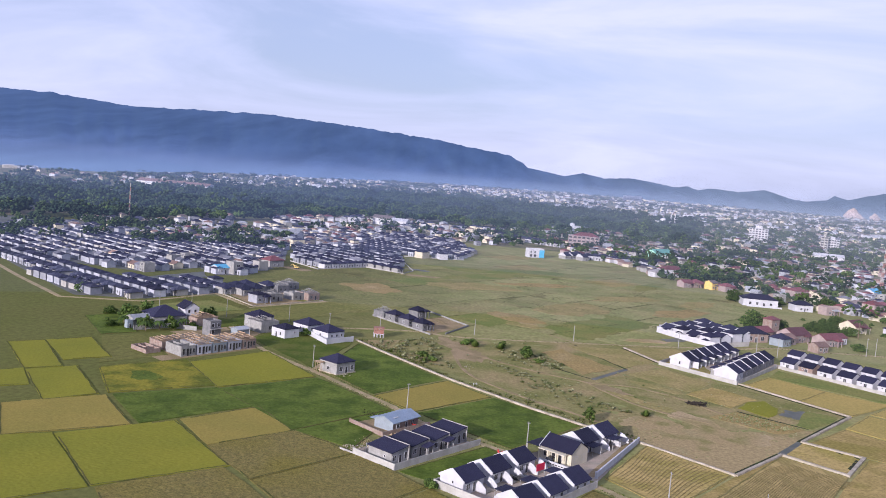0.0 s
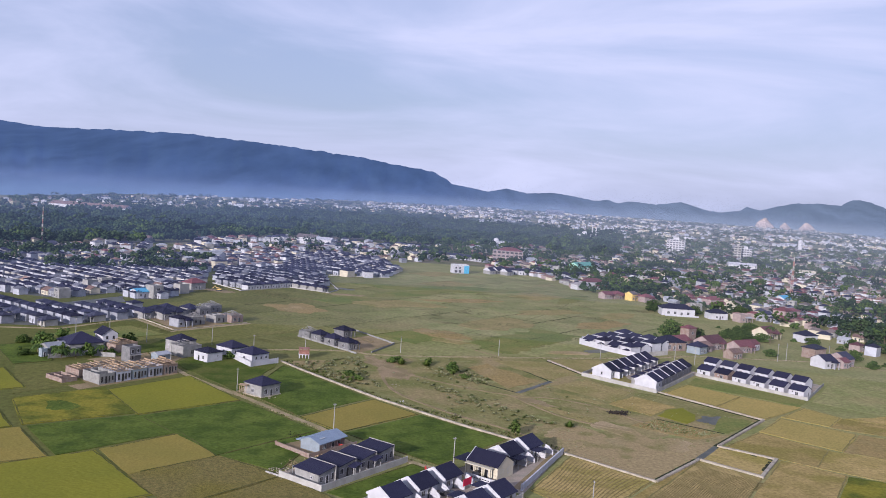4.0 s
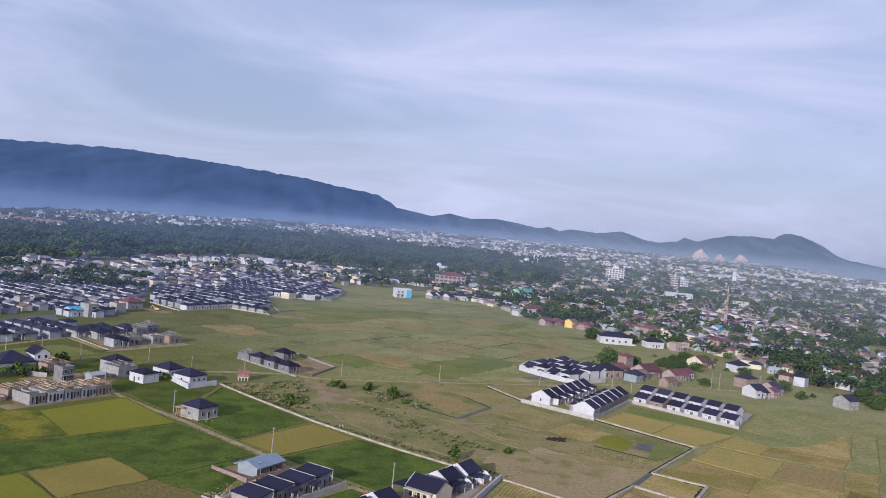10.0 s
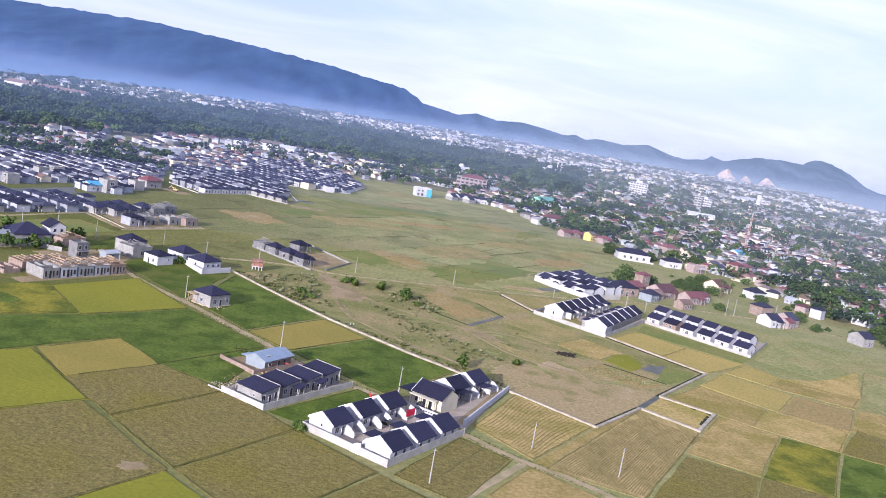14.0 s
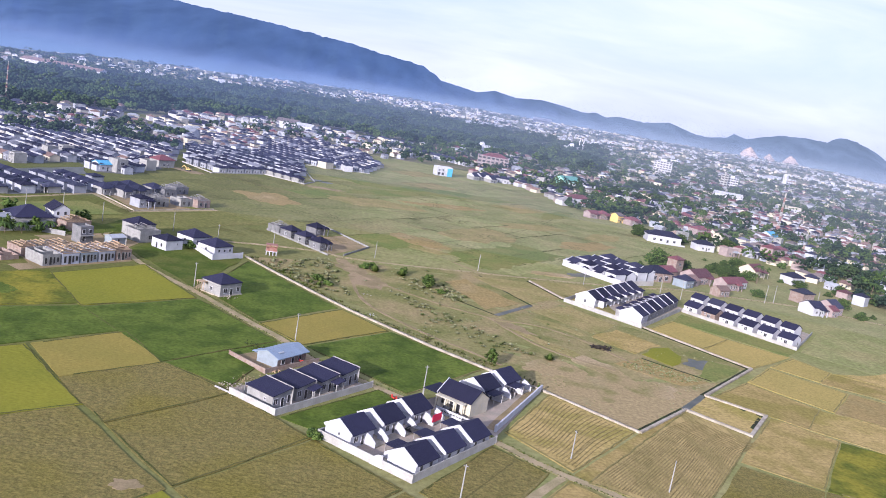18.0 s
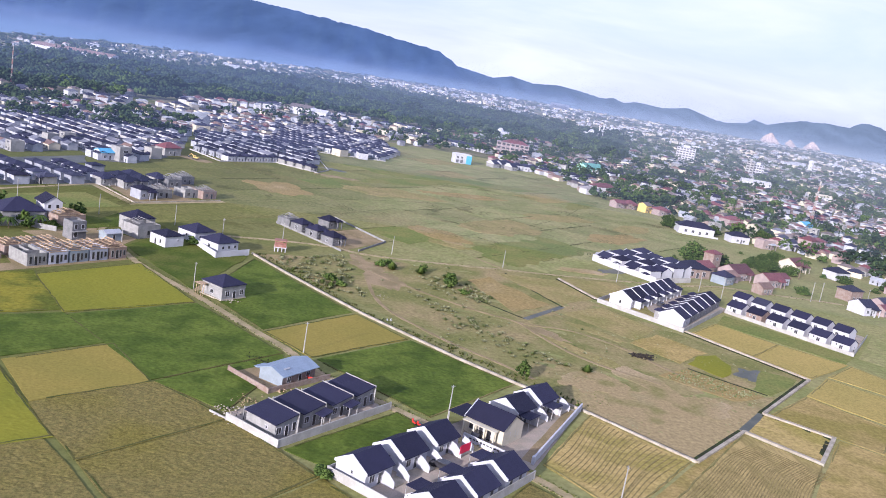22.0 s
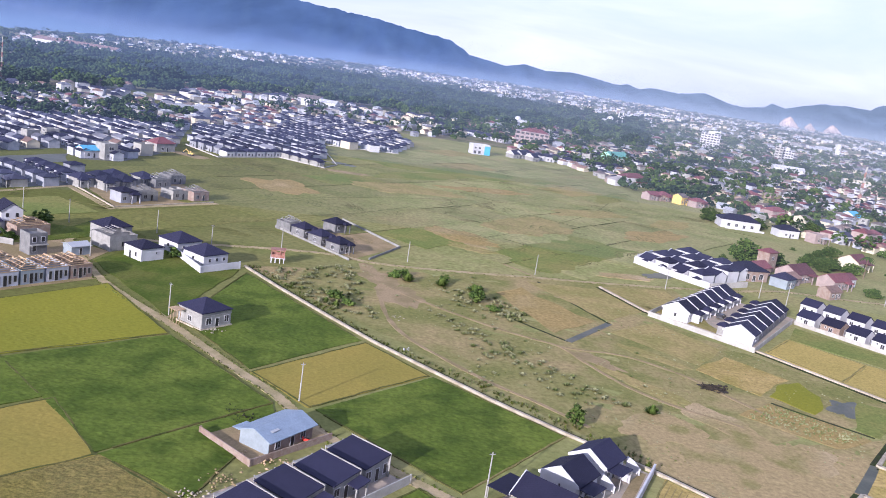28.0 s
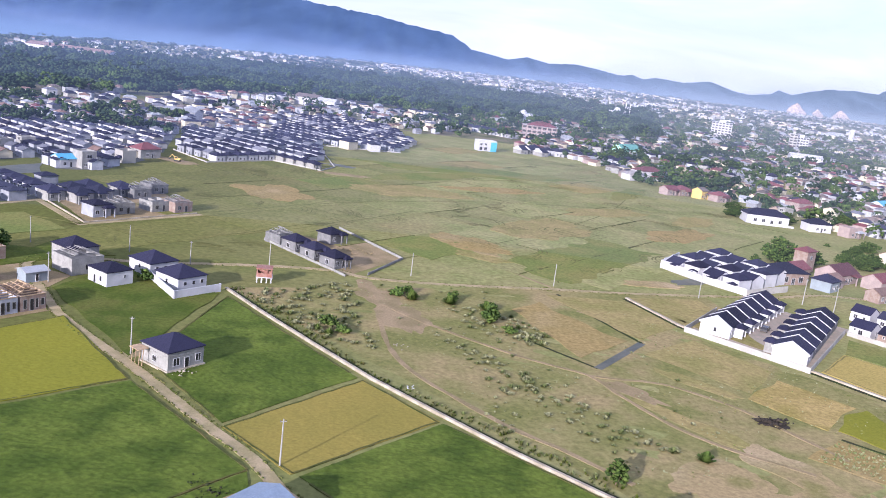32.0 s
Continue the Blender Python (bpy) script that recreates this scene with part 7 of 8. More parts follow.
def wedge(n, r0, r1, a0, a1, seed):
    r = np.random.RandomState(seed)
    rad = (r.rand(n) * (r1**1.2 - r0**1.2) + r0**1.2) ** (1 / 1.2)
    ang = np.radians(r.rand(n) * (a1 - a0) + a0)
    return np.stack([rad * np.sin(ang), rad * np.cos(ang)], -1)


def wood_edge(az):
    """The near and the far edge of the belt of trees, by the bearing in degrees."""
    return float(np.interp(az, (-40, -27, -20, -14, -8, -2, 3, 9), (660, 690, 705, 775, 890, 960, 950, 1000))), float(np.interp(az, (-40, -27, -22, -14, -7, 2, 9, 16), (1080, 1200, 1150, 1560, 1850, 1950, 1900, 1750)))


def bearing(x, y):
    return math.degrees(math.atan2(x, y - 40)), math.hypot(x, y - 40)


OLD_SPOTS = [(x + RNG.uniform(-3, 3), y + RNG.uniform(-3, 3), w * RNG.uniform(0.9, 1.5), d, h * RNG.uniform(0.9, 1.7), a + RNG.uniform(-0.3, 0.3)) for x, y, w, d, h, a in ROW_SPOTS if y > 575 and x < -60 and RNG.random() < 0.85]
ROW_SPOTS = [q for q in ROW_SPOTS if not (q[1] > 575 and q[0] < -60)]
old_near = []
for _ in range(5000):
    x, y = RNG.uniform(-330, 70), RNG.uniform(600, 960)
    ang, away = bearing(x, y)
    if away > wood_edge(ang)[0] + 8 or any(inside(x, y, q) for q in (NORTH, CENTRE, EAST)) or (x > 20 and y < 790) or away < 560 or noise.noise((x * 0.02, y * 0.02, 4.0)) > 0.28:
        continue
    if len(old_near) < 150 and all((x - a) ** 2 + (y - b) ** 2 > 120 for a, b in old_near + BLOCK):
        old_near.append((x, y))
        OLD_SPOTS.append((x, y, RNG.uniform(6, 10), RNG.uniform(5.5, 8), RNG.uniform(3, 5.5), RNG.random() * 3.1))
town("old_quarter", OLD_SPOTS, [M_estate, M_white, M_cream, M_plaster], [M_roof, M_roof_grey, M_roof_mist, M_roof_slate, M_roof_rust, M_roof_brown, M_roof_red, M_roof_zinc, M_roof], "older mixed houses with dark, grey and red roofs before the woods", 19)
town("estate_rows", ROW_SPOTS, [M_white, M_estate, M_render], [M_roof, M_roof, M_roof_grey, M_roof, M_roof_mist, M_roof_slate], "rows of white estate houses with dark roofs", 9)
WALLS = [M_estate, M_cream, M_plaster, M_plaster]
town("village_rows", VILLAGE_SPOTS, [M_estate, M_cream, M_pink, M_plaster, M_white], [M_roof_red, M_roof_brown, M_roof_rust, M_roof, M_roof_brown, M_roof_red, M_roof_mist, M_roof_rust], "close-set village houses with red and brown roofs", 29)
ROOFS = [M_roof_zinc, M_roof_grey, M_roof_rust, M_roof_brown, M_roof, M_roof_brown, M_roof_mist, M_roof_zinc, M_roof_red]
spots = []
for x, y in wedge(5200, 740, 1750, -32, 48, 3):
    ang, away = bearing(x, y)
    near, end = wood_edge(ang)
    n = noise.noise((x * 0.009, y * 0.006, 9.0))
    keep = 0.03 if ang < 4 and near < away < end else (0.30 + 0.2 * (ang > 18) if n < 0.04 else 0.10) if ang > 4 else 0.0
    if ang > 4 and ang < 13 and away > 980:
        keep *= 0.45
    if RNG.random() < keep * 1.5 and y > 760 and not inside(x, y, EAST) and not inside(x, y, MIDTOWN):
        spots.append((x, y, RNG.uniform(7, 12), RNG.uniform(6, 10), RNG.uniform(3, 5.0), RNG.random() * 3.1))
town("distant_houses", spots, WALLS, ROOFS, "scattered distant houses with pale walls among trees", 5)
spots = []
for x, y in wedge(13000, 1050, 4100, -36, 50, 4):
    ang, away = bearing(x, y)
    near, end = wood_edge(ang)
    if away > foot(ang) - 60 or away < (end if ang < 16 else 1700):
        continue
    # the town thins out in long bands
    n = noise.noise((ang * 0.16, away * 0.006, 3.0)) + 0.5 * noise.noise((ang * 0.5, away * 0.013, 8.0))
    if RNG.random() > (0.50 if n > (0.16 if ang < 0 else -0.1) else 0.08):
        continue
    big = RNG.random() < (0.08 if ang > 4 else 0.03)
    spots.append((x, y, RNG.uniform(5, 10) * (2.6 if big else 1), RNG.uniform(6, 10), RNG.uniform(3, 5.5) * (1.5 if big else 1), RNG.random() * 3.1))
town("distant_town", spots, [M_white, M_estate, M_cream, M_plaster], [M_roof_zinc, M_roof_grey, M_roof_rust, M_white, M_estate, M_roof_brown, M_roof_zinc], "wide distant town of pale buildings before the mountains", 6)

# landmarks of the town


def block(x, y, turn, w, d, floors, label, bays, high=3.2, wall_m=M_render):
    ob = thing("office_block", pose(x, y, 0, 0, 0, turn), label, "building", "tall town buildings")
    h = floors * high
    part("wall", boxed(-w / 2, w / 2, -d / 2, d / 2, 0, h), wall_m, ob)
    part("roof_house", boxed(-w / 6, w / 6, -d / 4, d / 4, h, h + 3), M_roof_red if floors == 3 else wall_m, ob)
    for f in range(floors):
        part("ledge", boxed(-w / 2 - 0.5, w / 2 + 0.5, -d / 2 - 0.5, d / 2 + 0.5, f * high + high - 0.25, f * high + high - 0.02), M_estate, ob)
        for k in range(bays):
            xx = -w / 2 + w * (k + 0.5) / bays
            part("window", boxed(xx - w / bays * 0.34, xx + w / bays * 0.34, -d / 2 - 0.05, -d / 2 + 0.2, f * high + 1.0, f * high + 2.7), M_dark, ob)
        part("window", boxed(-w / 2 - 0.05, -w / 2 + 0.2, -d / 4, d / 4, f * high + 1.0, f * high + 2.7), M_dark, ob)
    return ob


block(454, 1195, -24, 25, 14, 6, "white six-storey building with banded balconies", 6, 3.2, M_white)
block(518, 1105, -24, 16, 12, 5, "pale concrete office block with rows of windows", 5, 3.2, M_white)
block(504, 1098, -24, 9, 11, 6, "slim stair tower of a pale office block", 2)
school = block(146, 836, -12, 30, 13, 3, "white and pink three-storey school with red roof", 7, 3.6, M_pink)
part("roof", moved(hip_roof(24, 13, 10.8, 3.2, 0.6), 1.5, 0, 0), M_roof_red, school)
for x, y, w, d, h, m, label in ((309, 1881, 60, 24, 8, M_roof_zinc, "long white warehouse with zinc roof"), (262, 1800, 44, 22, 8, M_roof_zinc, "white warehouse among trees"), (-412, 1330, 125, 24, 8, M_roof_rust, "long low hangar with reddish roof"), (745, 3290, 70, 50, 15, M_white, "white domed stadium hall"), (-40, 905, 18, 15, 6, M_white, "white warehouse at the wood's edge"), (-58, 915, 22, 18, 7, M_roof_brown, "pale barn at the wood's edge"), (-118, 664, 22, 12, 5, M_roof_zinc, "large pale hall among the houses"), (420, 900, 30, 14, 7, M_white, "white hall with flat roof"), (470, 860, 24, 12, 6, M_cream, "cream hall with flat roof")):
    house(pose(x, y, 0, 0, 0, -15), w, d, h, "gable", d * 0.16, M_white, m, label, [("door", 0, 0, 0.05, 4, 4)], name="hall")
wt = thing("water_tower", pose(800, 1490, 0), "tall white water tower in the town", "tower")
bm = bmesh.new()
bmesh.ops.create_cone(bm, cap_ends=True, segments=12, radius1=4.2, radius2=4.2, depth=17)
part("shaft", moved(bm, 0, 0, 8.5), M_white, wt)
bm = bmesh.new()
bmesh.ops.create_uvsphere(bm, u_segments=12, v_segments=8, radius=4.6)
part("tank", moved(bm, 0, 0, 17.5), M_white, wt)
for x, y, r, label in ((168, 1055, 3.6, "white mosque with a pale dome"), (385, 1450, 5.5, "white mosque with dome and minarets")):
    ob = thing("mosque", pose(x, y, 0), label, "mosque")
    part("hall", boxed(-11, 11, -9, 9, 0, 8), M_white, ob)
    bm = bmesh.new()
    bmesh.ops.create_uvsphere(bm, u_segments=14, v_segments=9, radius=r)
    part("dome", moved(bm, 0, 0, 8.4), M_white, ob)
    if x > 200:
        for dx in (13, 20):
            bm = bmesh.new()
            bmesh.ops.create_cone(bm, cap_ends=True, segments=8, radius1=1.2, radius2=0.9, depth=18)
            part("minaret", moved(bm, dx, 0, 9), M_white, ob)
            bm = bmesh.new()
            bmesh.ops.create_cone(bm, cap_ends=True, segments=8, radius1=1.3, radius2=0.1, depth=5)
            part("minaret_tip", moved(bm, dx, 0, 20.5), M_white, ob)


def mast(x, y, h, w, label):
    """A lattice mast in painted bands."""
    ob = thing("radio_mast", pose(x, y, 0), label, "mast", "radio masts")
    n = 9
    for k in range(n):
        bm = bmesh.new()
        a, b = w * (1 - 0.75 * k / n), w * (1 - 0.75 * (k + 1) / n)
        z0, z1 = h * k / n, h * (k + 1) / n
        q = ((-1, -1), (1, -1), (1, 1), (-1, 1))
        for i in range(4):
            p, r = q[i], q[(i + 1) % 4]
            beam(bm, (p[0] * a, p[1] * a, z0), (p[0] * b, p[1] * b, z1), 0.09)
            beam(bm, (p[0] * a, p[1] * a, z0), (r[0] * b, r[1] * b, z1), 0.05)
            beam(bm, (r[0] * a, r[1] * a, z0), (p[0] * b, p[1] * b, z1), 0.09)
        part("section", bm, M_mast_red if k % 2 else M_render, ob)
    return ob


M_mast_red = surf("mast_red", (0.27, 0.14, 0.125), 0.6, var=0.1, bump=0)
mast(339, 632, 33, 1.0, "red and white lattice radio mast in the village")
mast(-262, 716, 31, 0.5, "slim lattice radio mast at the wood's edge")

# ---- woods and plants ----


def woods(name, places, height, spread, per, size, mats, label, seed, tall=0.0):
    """Many crowns, each a dome of leaf clumps in one shade of green."""
    r = np.random.RandomState(seed)
    n = len(places)
    h = height * (0.6 + 0.65 * r.rand(n) ** 1.4) * np.array([1.05 + 0.5 * noise.noise((x * 0.02, y * 0.02, 1.0)) for x, y in places])
    h *= np.where(r.rand(n) < tall, 1.65, 1.0)
    c = np.repeat(np.c_[places, np.zeros(n)], per, 0)
    off = r.normal(size=(n * per, 3))
    off[:, 2] = np.abs(off[:, 2]) - 0.25
    off /= np.linalg.norm(off, axis=1)[:, None]
    off *= (0.7 + 0.3 * r.rand(n * per, 1)) * np.array([spread, spread, 0.42])
    hh = np.repeat(h, per)
    c[:, :2] += off[:, :2] * (hh / height)[:, None]
    c[:, 2] = hh * (0.5 + off[:, 2])
    shade = np.repeat(r.randint(0, len(mats), n), per)
    clumps(name, c, size * (0.55 + 0.7 * r.rand(n * per)) * np.repeat(0.8 + 0.4 * r.rand(n), per), mats, label, "trees", seed, shade=shade)


CLEARINGS = [[(-400, 1540), (-230, 1980), (-180, 1900), (-330, 1480)], [(-170, 742), (-150, 765), (-125, 770), (-150, 735)], [(-330, 1020), (-230, 1080), (-220, 1050), (-320, 1000)]]
BELT = [M_leaf_dark, M_leaf_dark, M_leaf_mid, M_leaf_deep, M_leaf_mid]
belt = []
for x, y in wedge(10500, 640, 2050, -40, 17, 11):
    ang, away = bearing(x, y)
    near, end = wood_edge(ang)
    if not near < away < end or any(inside(x, y, q) for q in CLEARINGS + [CENTRE, NORTH, EAST]) or (inside(x, y, MIDTOWN) and RNG.random() < 0.7) or (x > 60 and y < 900):
        continue
    if ang < 9 or RNG.random() < 0.75:
        belt.append((x, y))
edge = [q for q in belt if bearing(*q)[1] < wood_edge(bearing(*q)[0])[0] + 170]
rest = [q for q in belt if bearing(*q)[1] >= wood_edge(bearing(*q)[0])[0] + 170]
woods("woodland", edge, 11, 5.6, 26, 1.75, [M_leaf_mid, M_leaf, M_leaf_mid, M_leaf_dark, M_leaf_deep], "leafy edge of the belt of trees", 25, 0.05)
woods("woodland", rest, 10, 5.6, 15, 2.3, BELT, "dense dark green belt of trees behind the estates", 21, 0.07)
east = []
for x, y in wedge(9500, 380, 1750, 4, 50, 12):
    ang, away = bearing(x, y)
    n = noise.noise((x * 0.013, y * 0.010, 9.0))
    if (inside(x, y, EAST) or y > 760 or x > 415) and RNG.random() < (0.95 if n > 0.0 else 0.48) and all((x - a) ** 2 + (y - b) ** 2 > 24 for a, b in BLOCK):
        east.append((x, y))
woods("village_trees", east, 7.5, 3.6, 20, 1.15, [M_leaf, M_leaf_mid, M_leaf_mid, M_leaf_dark], "green trees between the village houses", 22)
mid = [(x, y) for x, y in wedge(900, 640, 980, -22, 10, 15) if (inside(x, y, MIDTOWN) or inside(x, y, NORTH)) and RNG.random() < 0.5]
mid += [(x, y) for x, y in wedge(900, 575, 720, -32, -8, 16) if inside(x, y, NORTH) and noise.noise((x * 0.03, y * 0.03, 2.0)) > 0.05]
woods("estate_trees", mid, 7.5, 3.0, 16, 1.2, [M_leaf_mid, M_leaf, M_leaf_dark], "green trees among the estate houses", 24)
far = []
for x, y in wedge(9000, 1100, 4150, -40, 50, 13):
    ang, away = bearing(x, y)
    near, end = wood_edge(ang)
    if away < (end if ang < 16 else 1650) or away > foot(ang) - 40 or any(inside(x, y, q) for q in CLEARINGS):
        continue
    if noise.noise((ang * 0.16, away * 0.006, 3.0)) + 0.5 * noise.noise((ang * 0.5, away * 0.013, 8.0)) < (0.18 if ang < 0 else -0.05):
        far.append((x, y))
woods("distant_trees", far, 6.5, 7.5, 7, 2.8, BELT, "dark distant trees within the town", 23)

GREEN, LIGHT = [M_leaf, M_leaf, M_leaf_light], [M_leaf_light, M_leaf_light, M_leaf]
TREES = [
    tree(pose(153, 394, 0), 10.5, 6.0, "large round mango tree with dense dark leaves", GREEN, 31, 900, 0.52),
    tree(pose(44.0, 215.5, 0), 4.2, 2.0, "small light green tree beside the channel", LIGHT, 32, 150, 0.35),
    tree(pose(34.6, 290.7, 0), 4.6, 2.4, "low dark green tree in the scrub", GREEN, 33, 170, 0.45),
]
for k, (x, y, h, r, s) in enumerate(((-2.2, 276.7, 2.8, 2.6, 0.4), (1.0, 273.5, 1.8, 1.6, 0.35), (27, 305.9, 2.8, 1.5, 0.35), (13, 306.3, 2.2, 2.0, 0.4), (15.5, 309, 1.8, 1.5, 0.35), (38, 284, 1.8, 1.8, 0.35), (-108, 296, 6, 3.2, 0.6), (-101, 288, 5, 2.6, 0.6), (-95, 296, 4, 2.2, 0.5), (-112, 301, 6.5, 3.4, 0.6), (-107, 308, 7, 3.4, 0.6), (-92, 290, 3.2, 1.8, 0.45), (-85, 314, 5, 2.6, 0.5), (-46, 297.5, 3, 1.8, 0.4), (-55, 303, 2.6, 1.5, 0.4), (1.2, 158.6, 1.9, 1.5, 0.35), (2.0, 157.6, 1.5, 1.1, 0.3))):
    tree(pose(x, y, 0, 0, 0, k * 40), h, r, "leafy green bush or small tree by the fields", LIGHT if k < 6 or k > 14 else GREEN, 40 + k, 110, s, "bush" if h < 3 else "tree")
base = [TREES[0], TREES[2]]
tree_rng = random.Random(12)
for x, y, s in ((158, 399, 0.9), (163, 396, 0.8), (147, 398, 0.8), (170, 400, 0.7), (190, 400, 0.7), (198, 408, 0.8), (205, 404, 0.7), (226, 410, 0.7), (232, 402, 0.6), (176, 366, 0.55), (190, 362, 0.5), (230, 362, 0.6), (238, 350, 0.7), (252, 352, 0.8), (262, 345, 0.9), (256, 330, 0.7), (270, 338, 0.8), (228, 343, 0.5), (182, 502, 0.9), (207, 498, 0.8), (236, 498, 0.8), (215, 440, 0.7), (222, 436, 0.8), (200, 445, 0.6), (-150, 352, 0.5), (-206, 345, 0.7), (-222, 352, 0.6), (204, 430, 0.5), (209, 434, 0.6), (219, 426, 0.5), (226, 430, 0.6), (232, 436, 0.5), (195, 420, 0.45), (188, 410, 0.5), (246, 440, 0.6), (238, 446, 0.6), (-118, 296, 0.5), (-115, 306, 0.55), (-122, 310, 0.5), (-102, 312, 0.5), (-96, 316, 0.4), (-90, 318, 0.35), (-113, 288, 0.4), (-87, 297, 0.3), (240, 390, 0.8), (250, 396, 0.7), (262, 386, 0.8)):
    q = copy_thing(base[0] if tree_rng.random() < 0.6 else base[1], pose(x, y, -0.8, 0, 0, tree_rng.uniform(0, 360)) @ Matrix.Scale(s, 4))
    q.scale = (s * 1.15, s * tree_rng.uniform(0.85, 1.2), s * tree_rng.uniform(0.7, 0.95))
    q["label"] = "dark green broad tree beside village houses"
first_palm = palm(pose(206, 396, 0), 9, "slender coconut palm among village trees", 71)
for k in range(24):
    a = (tree_rng.uniform(180, 330), tree_rng.uniform(350, 560))
    if inside(a[0], a[1], EAST):
        copy_thing(first_palm, pose(a[0], a[1], tree_rng.uniform(-2.5, 0.0), 0, 0, tree_rng.uniform(0, 360)))
for a in ((-104, 290), (-100, 284.5), (-96, 287), (-110, 291), (-90, 295)):
    copy_thing(first_palm, pose(a[0], a[1], -5.8, 0, 0, tree_rng.uniform(0, 360)))["label"] = "broad-leaved banana plant beside a garden wall"


def tufts(name, places, size, mats, label, seed, blades=26, height=0.8):
    """Upright fans of thin leaves, one fan for each place."""
    r = np.random.RandomState(seed)
    n = len(places)
    k = np.repeat(size * (0.6 + 0.8 * r.rand(n)), blades)
    a, lean = r.rand(n * blades) * 6.283, 0.15 + 0.85 * r.rand(n * blades)
    base = np.repeat(np.c_[places, np.full(n, 0.03)], blades, 0)
    out = np.c_[np.cos(a), np.sin(a), np.zeros(n * blades)]
    side = np.c_[-np.sin(a), np.cos(a), np.zeros(n * blades)]
    root = base + out * (k * 0.25 * lean)[:, None]
    w = (k * (0.10 + 0.08 * r.rand(n * blades)))[:, None]
    tip = base + out * (k * lean)[:, None]
    tip[:, 2] += k * height * 2.0 * (1.1 - 0.75 * lean) * (0.6 + 0.5 * r.rand(n * blades))
    v = np.stack([root - side * w, root + side * w, tip + side * w * 0.5, tip - side * w * 0.5], 1).reshape(-1, 3)
    f = [(4 * i, 4 * i + 1, 4 * i + 2, 4 * i + 3) for i in range(n * blades)]
    slots = np.repeat(r.randint(0, len(mats), n), blades).astype(np.int32)
    tagged(new(name, mesh_of(name, v.tolist(), f, mats, slots)), label, "plants", kind="stuff")


def sown(polys, number, seed, gate=None, rows=0.0):
    """Places within outlines, gathered in patches, or along rows that run across the plain."""
    r = random.Random(seed)
    xs, ys = [p[0] for q in polys for p in q], [p[1] for q in polys for p in q]
    c = []
    while len(c) < number:
        x, y = r.uniform(min(xs), max(xs)), r.uniform(min(ys), max(ys))
        if rows:
            b = x * U.x + y * U.y
            b2 = round(b / rows) * rows + r.gauss(0, 0.9)
            x, y = x + U.x * (b2 - b), y + U.y * (b2 - b)
        if any(inside(x, y, q) for q in polys) and not (gate and noise.noise((x * 0.045, y * 0.045, seed * 1.7)) < gate):
            c.append((x, y))
    return c


SCRUB = [(-22, 295), (-4, 266), (20, 238), (45, 214), (60, 225), (75, 245), (70, 275), (50, 300), (40, 318), (6, 316)]
SHRUB_BAND = [(16, 282), (24, 268), (32, 248), (46, 226), (60, 228), (47, 246), (32, 268)]
SCRUB_EDGE = [(10.2, 310), (20.2, 301), (36.1, 305), (47, 285), (45.6, 276), (37, 275), (18, 294)]
LANE_CORNER = [(-24, 297), (-6, 272), (8, 262), (6, 280), (3, 300), (0, 314)]
tufts("shrubs", sown([SHRUB_BAND], 120, 81, -0.1), 0.75, [M_shrub, M_shrub, M_shrub_green], "low grey-green shrubs in rows over the fallow ground", 81, 60, 0.34)
tufts("shrubs", sown([SCRUB], 110, 86, 0.05, 3.4), 0.6, [M_shrub, M_shrub, M_shrub_green], "small grey-green shrubs strewn over the fallow ground", 86, 44, 0.34)
tufts("shrubs", sown([SCRUB_EDGE, LANE_CORNER], 230, 82, -0.25), 0.85, [M_shrub, M_shrub_green, M_shrub], "denser pale green scrub beside the lane", 82, 64, 0.36)
tufts("bushes", [(36.2, 301.5), (35.0, 300.6), (16.5, 303.5), (-4.5, 274.5), (-2.0, 272.0), (26, 303), (62, 226)], 1.7, [M_leaf_light], "few darker green bushes in the scrub", 87, 150, 0.5)
tufts("weeds", sown([[(54, 201), (72, 183), (128, 243), (106, 275), (84, 301), (60, 322)], SCRUB], 800, 83, -0.02), 0.28, [M_shrub, M_meadow], "tufts of dry weeds on fallow ground", 83, 12, 0.4)
tufts("weeds", sown([[(83, 230), (91.5, 238), (106, 225), (97, 220)]], 420, 88, None, 1.3), 0.34, [M_shrub_green, M_shrub], "rows of weedy greens on a tilled plot", 88, 14, 0.5)
ROADSIDE = [[(-27, 299), (7, 249), (54, 201), (57, 203), (9, 251), (-24, 301)]]
tufts("weeds", sown(ROADSIDE, 420, 84), 0.42, [M_bund, M_grass, M_shrub_green], "grass tufts along road and channel", 84, 16, 0.6)


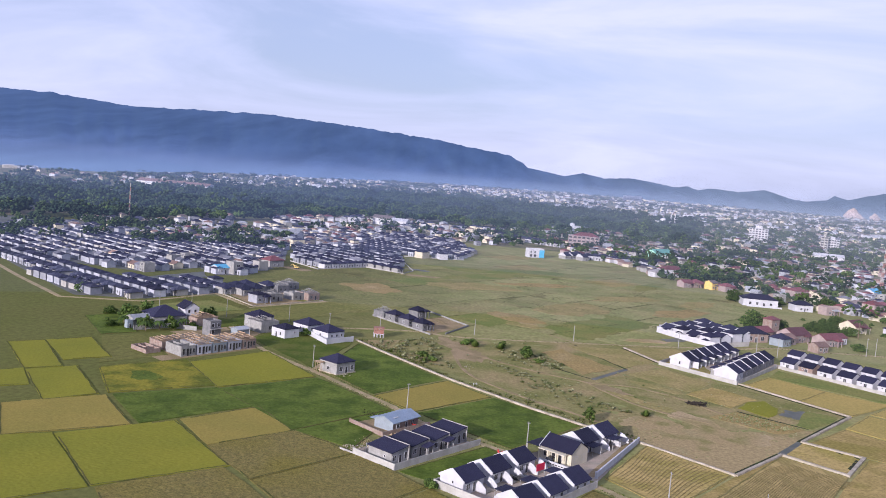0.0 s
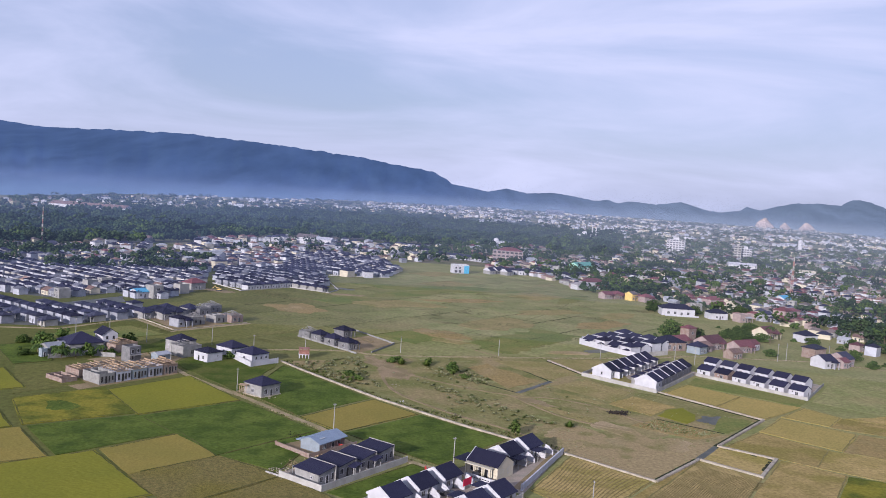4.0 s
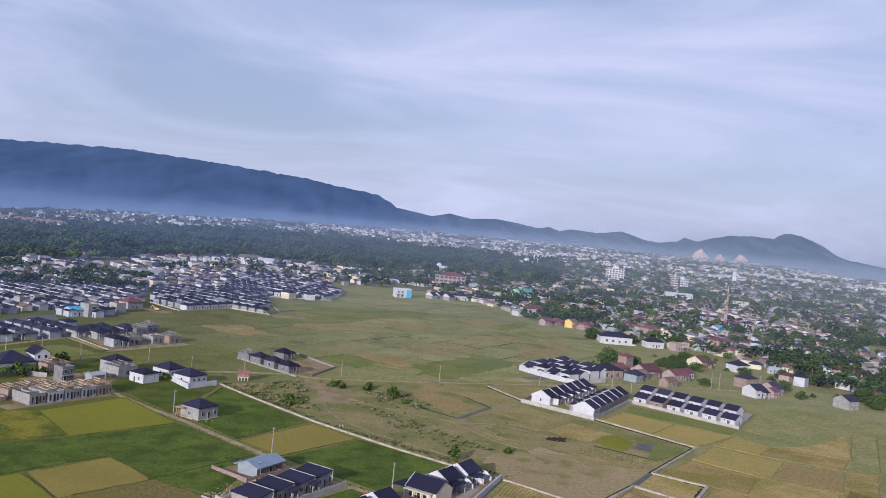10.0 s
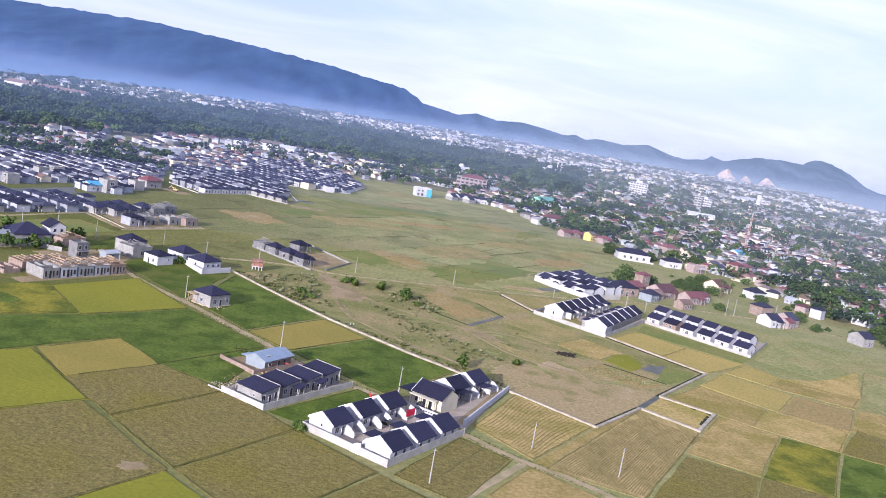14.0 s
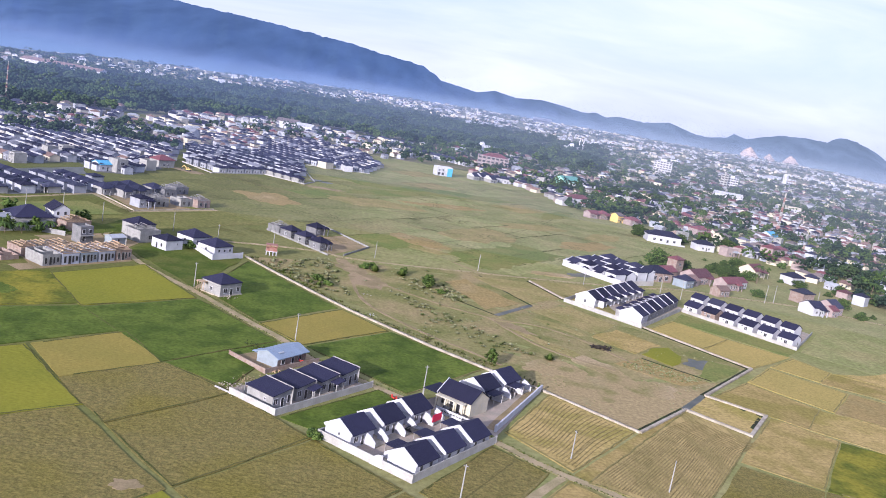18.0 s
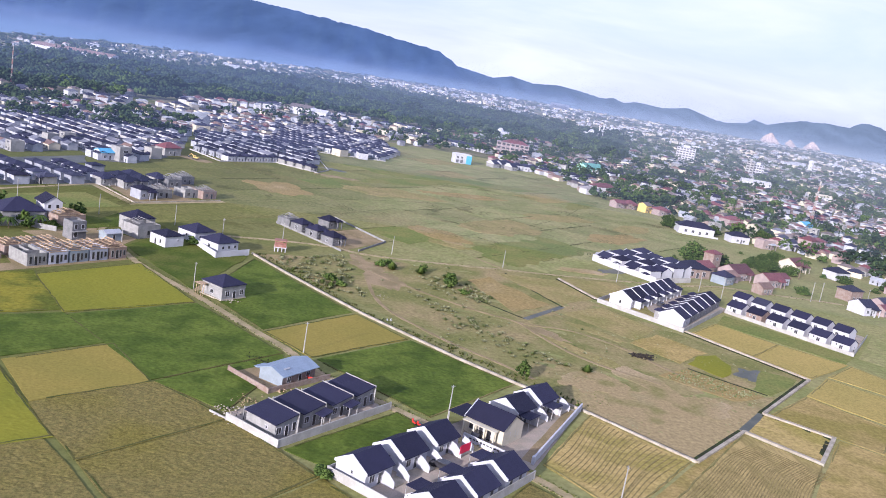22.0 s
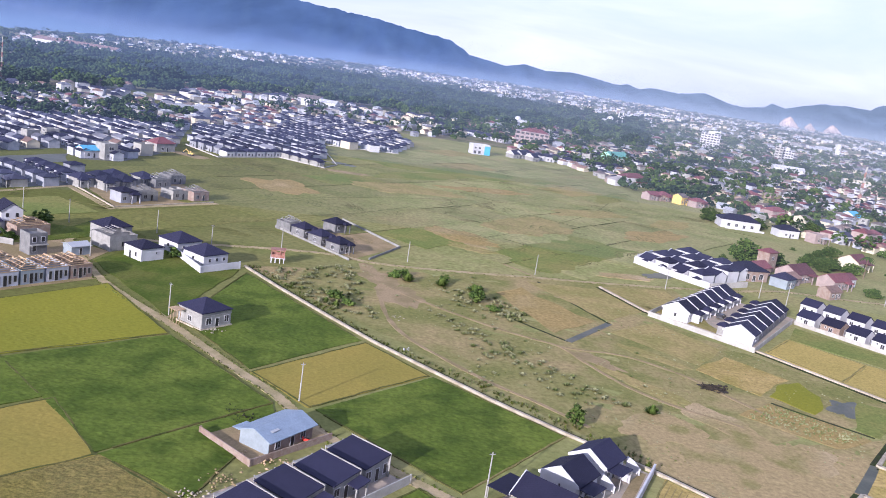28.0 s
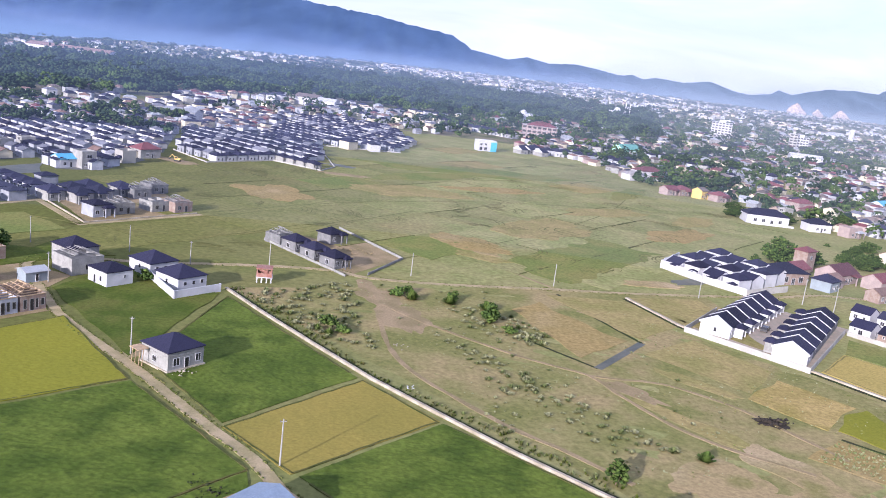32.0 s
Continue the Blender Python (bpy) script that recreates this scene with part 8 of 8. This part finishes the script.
def verge(line, reach, number, seed, label):
    """Grass tufts along both sides of a road."""
    r = np.random.RandomState(seed)
    p = smooth(line, 1.0)
    c = []
    for _ in range(number):
        k = r.randint(len(p) - 1)
        d = (p[k + 1] - p[k]).normalized()
        q = p[k] + d * r.rand() + Vector((d.y, -d.x, 0)) * (r.choice((-1, 1)) * (reach + 0.6 * r.rand() ** 2))
        c.append((q.x, q.y, 0.10 + 0.08 * r.rand()))
    clumps("verge_grass", np.array(c), 0.09 + 0.15 * r.rand(number), [M_grass, M_bund, M_meadow], label, "grass", seed, 0.6)


verge(ROAD, 1.0, 1500, 61, "uneven grass along the dirt road")
verge(LANE, 1.0, 1500, 62, "uneven grass along the lane")


# burnt heap, markers and poles
rr = np.random.RandomState(5)
bx, by = 81.8, 244.5
clumps("burnt_heap", np.c_[bx + rr.normal(size=60) * 1.7, by + rr.normal(size=60) * 0.9, 0.1 + 0.5 * rr.rand(60)], 0.2 + 0.4 * rr.rand(60), [M_ash], "heap of dark burnt branches", "brush heap", 6, 0.6)
blot("scorched_ground", bx, by, 3.0, 1.8, -30, M_ash, "scorched ground round a burnt heap", 0.07)


def utility_pole(x, y, h=7.6, turn=0.0):
    ob = thing("utility_pole", pose(x, y, 0, 0, 0, turn), "tall pale concrete utility pole", "pole", "utility poles")
    bm = bmesh.new()
    bmesh.ops.create_cone(bm, cap_ends=True, segments=8, radius1=0.15, radius2=0.09, depth=h + 0.3)
    part("shaft", moved(bm, 0, 0, h / 2 - 0.15), M_pole, ob)
    part("crossarm", boxed(-0.45, 0.45, -0.04, 0.04, h - 0.4, h - 0.3), M_pole, ob)
    for x0 in (-0.38, 0.38):
        part("insulator", boxed(x0 - 0.05, x0 + 0.05, -0.05, 0.05, h - 0.3, h - 0.12), M_dark, ob)
    return ob


for x, y, h in ((-5.5, 213.5, 7.2), (-36.4, 251, 7.2), (-64.8, 289.6, 7.0), (-56.4, 322.4, 7.0), (-39.7, 316.5, 6.0), (-20.4, 321.2, 6.5), (57.6, 330.5, 6.5), (101.1, 333.4, 7.0), (17.1, 326, 6.5), (24.0, 186.5, 7.2), (51.6, 162.4, 6.0), (26.4, 139.3, 7.0), (68.0, 152.1, 6.5), (135, 338, 8), (141, 331, 8), (187, 350, 8), (192, 352, 8), (212, 352, 8), (-98, 333, 6.5), (-110, 330, 6.5), (-81, 322, 7)):
    utility_pole(x, y, h, RNG.uniform(0, 180))
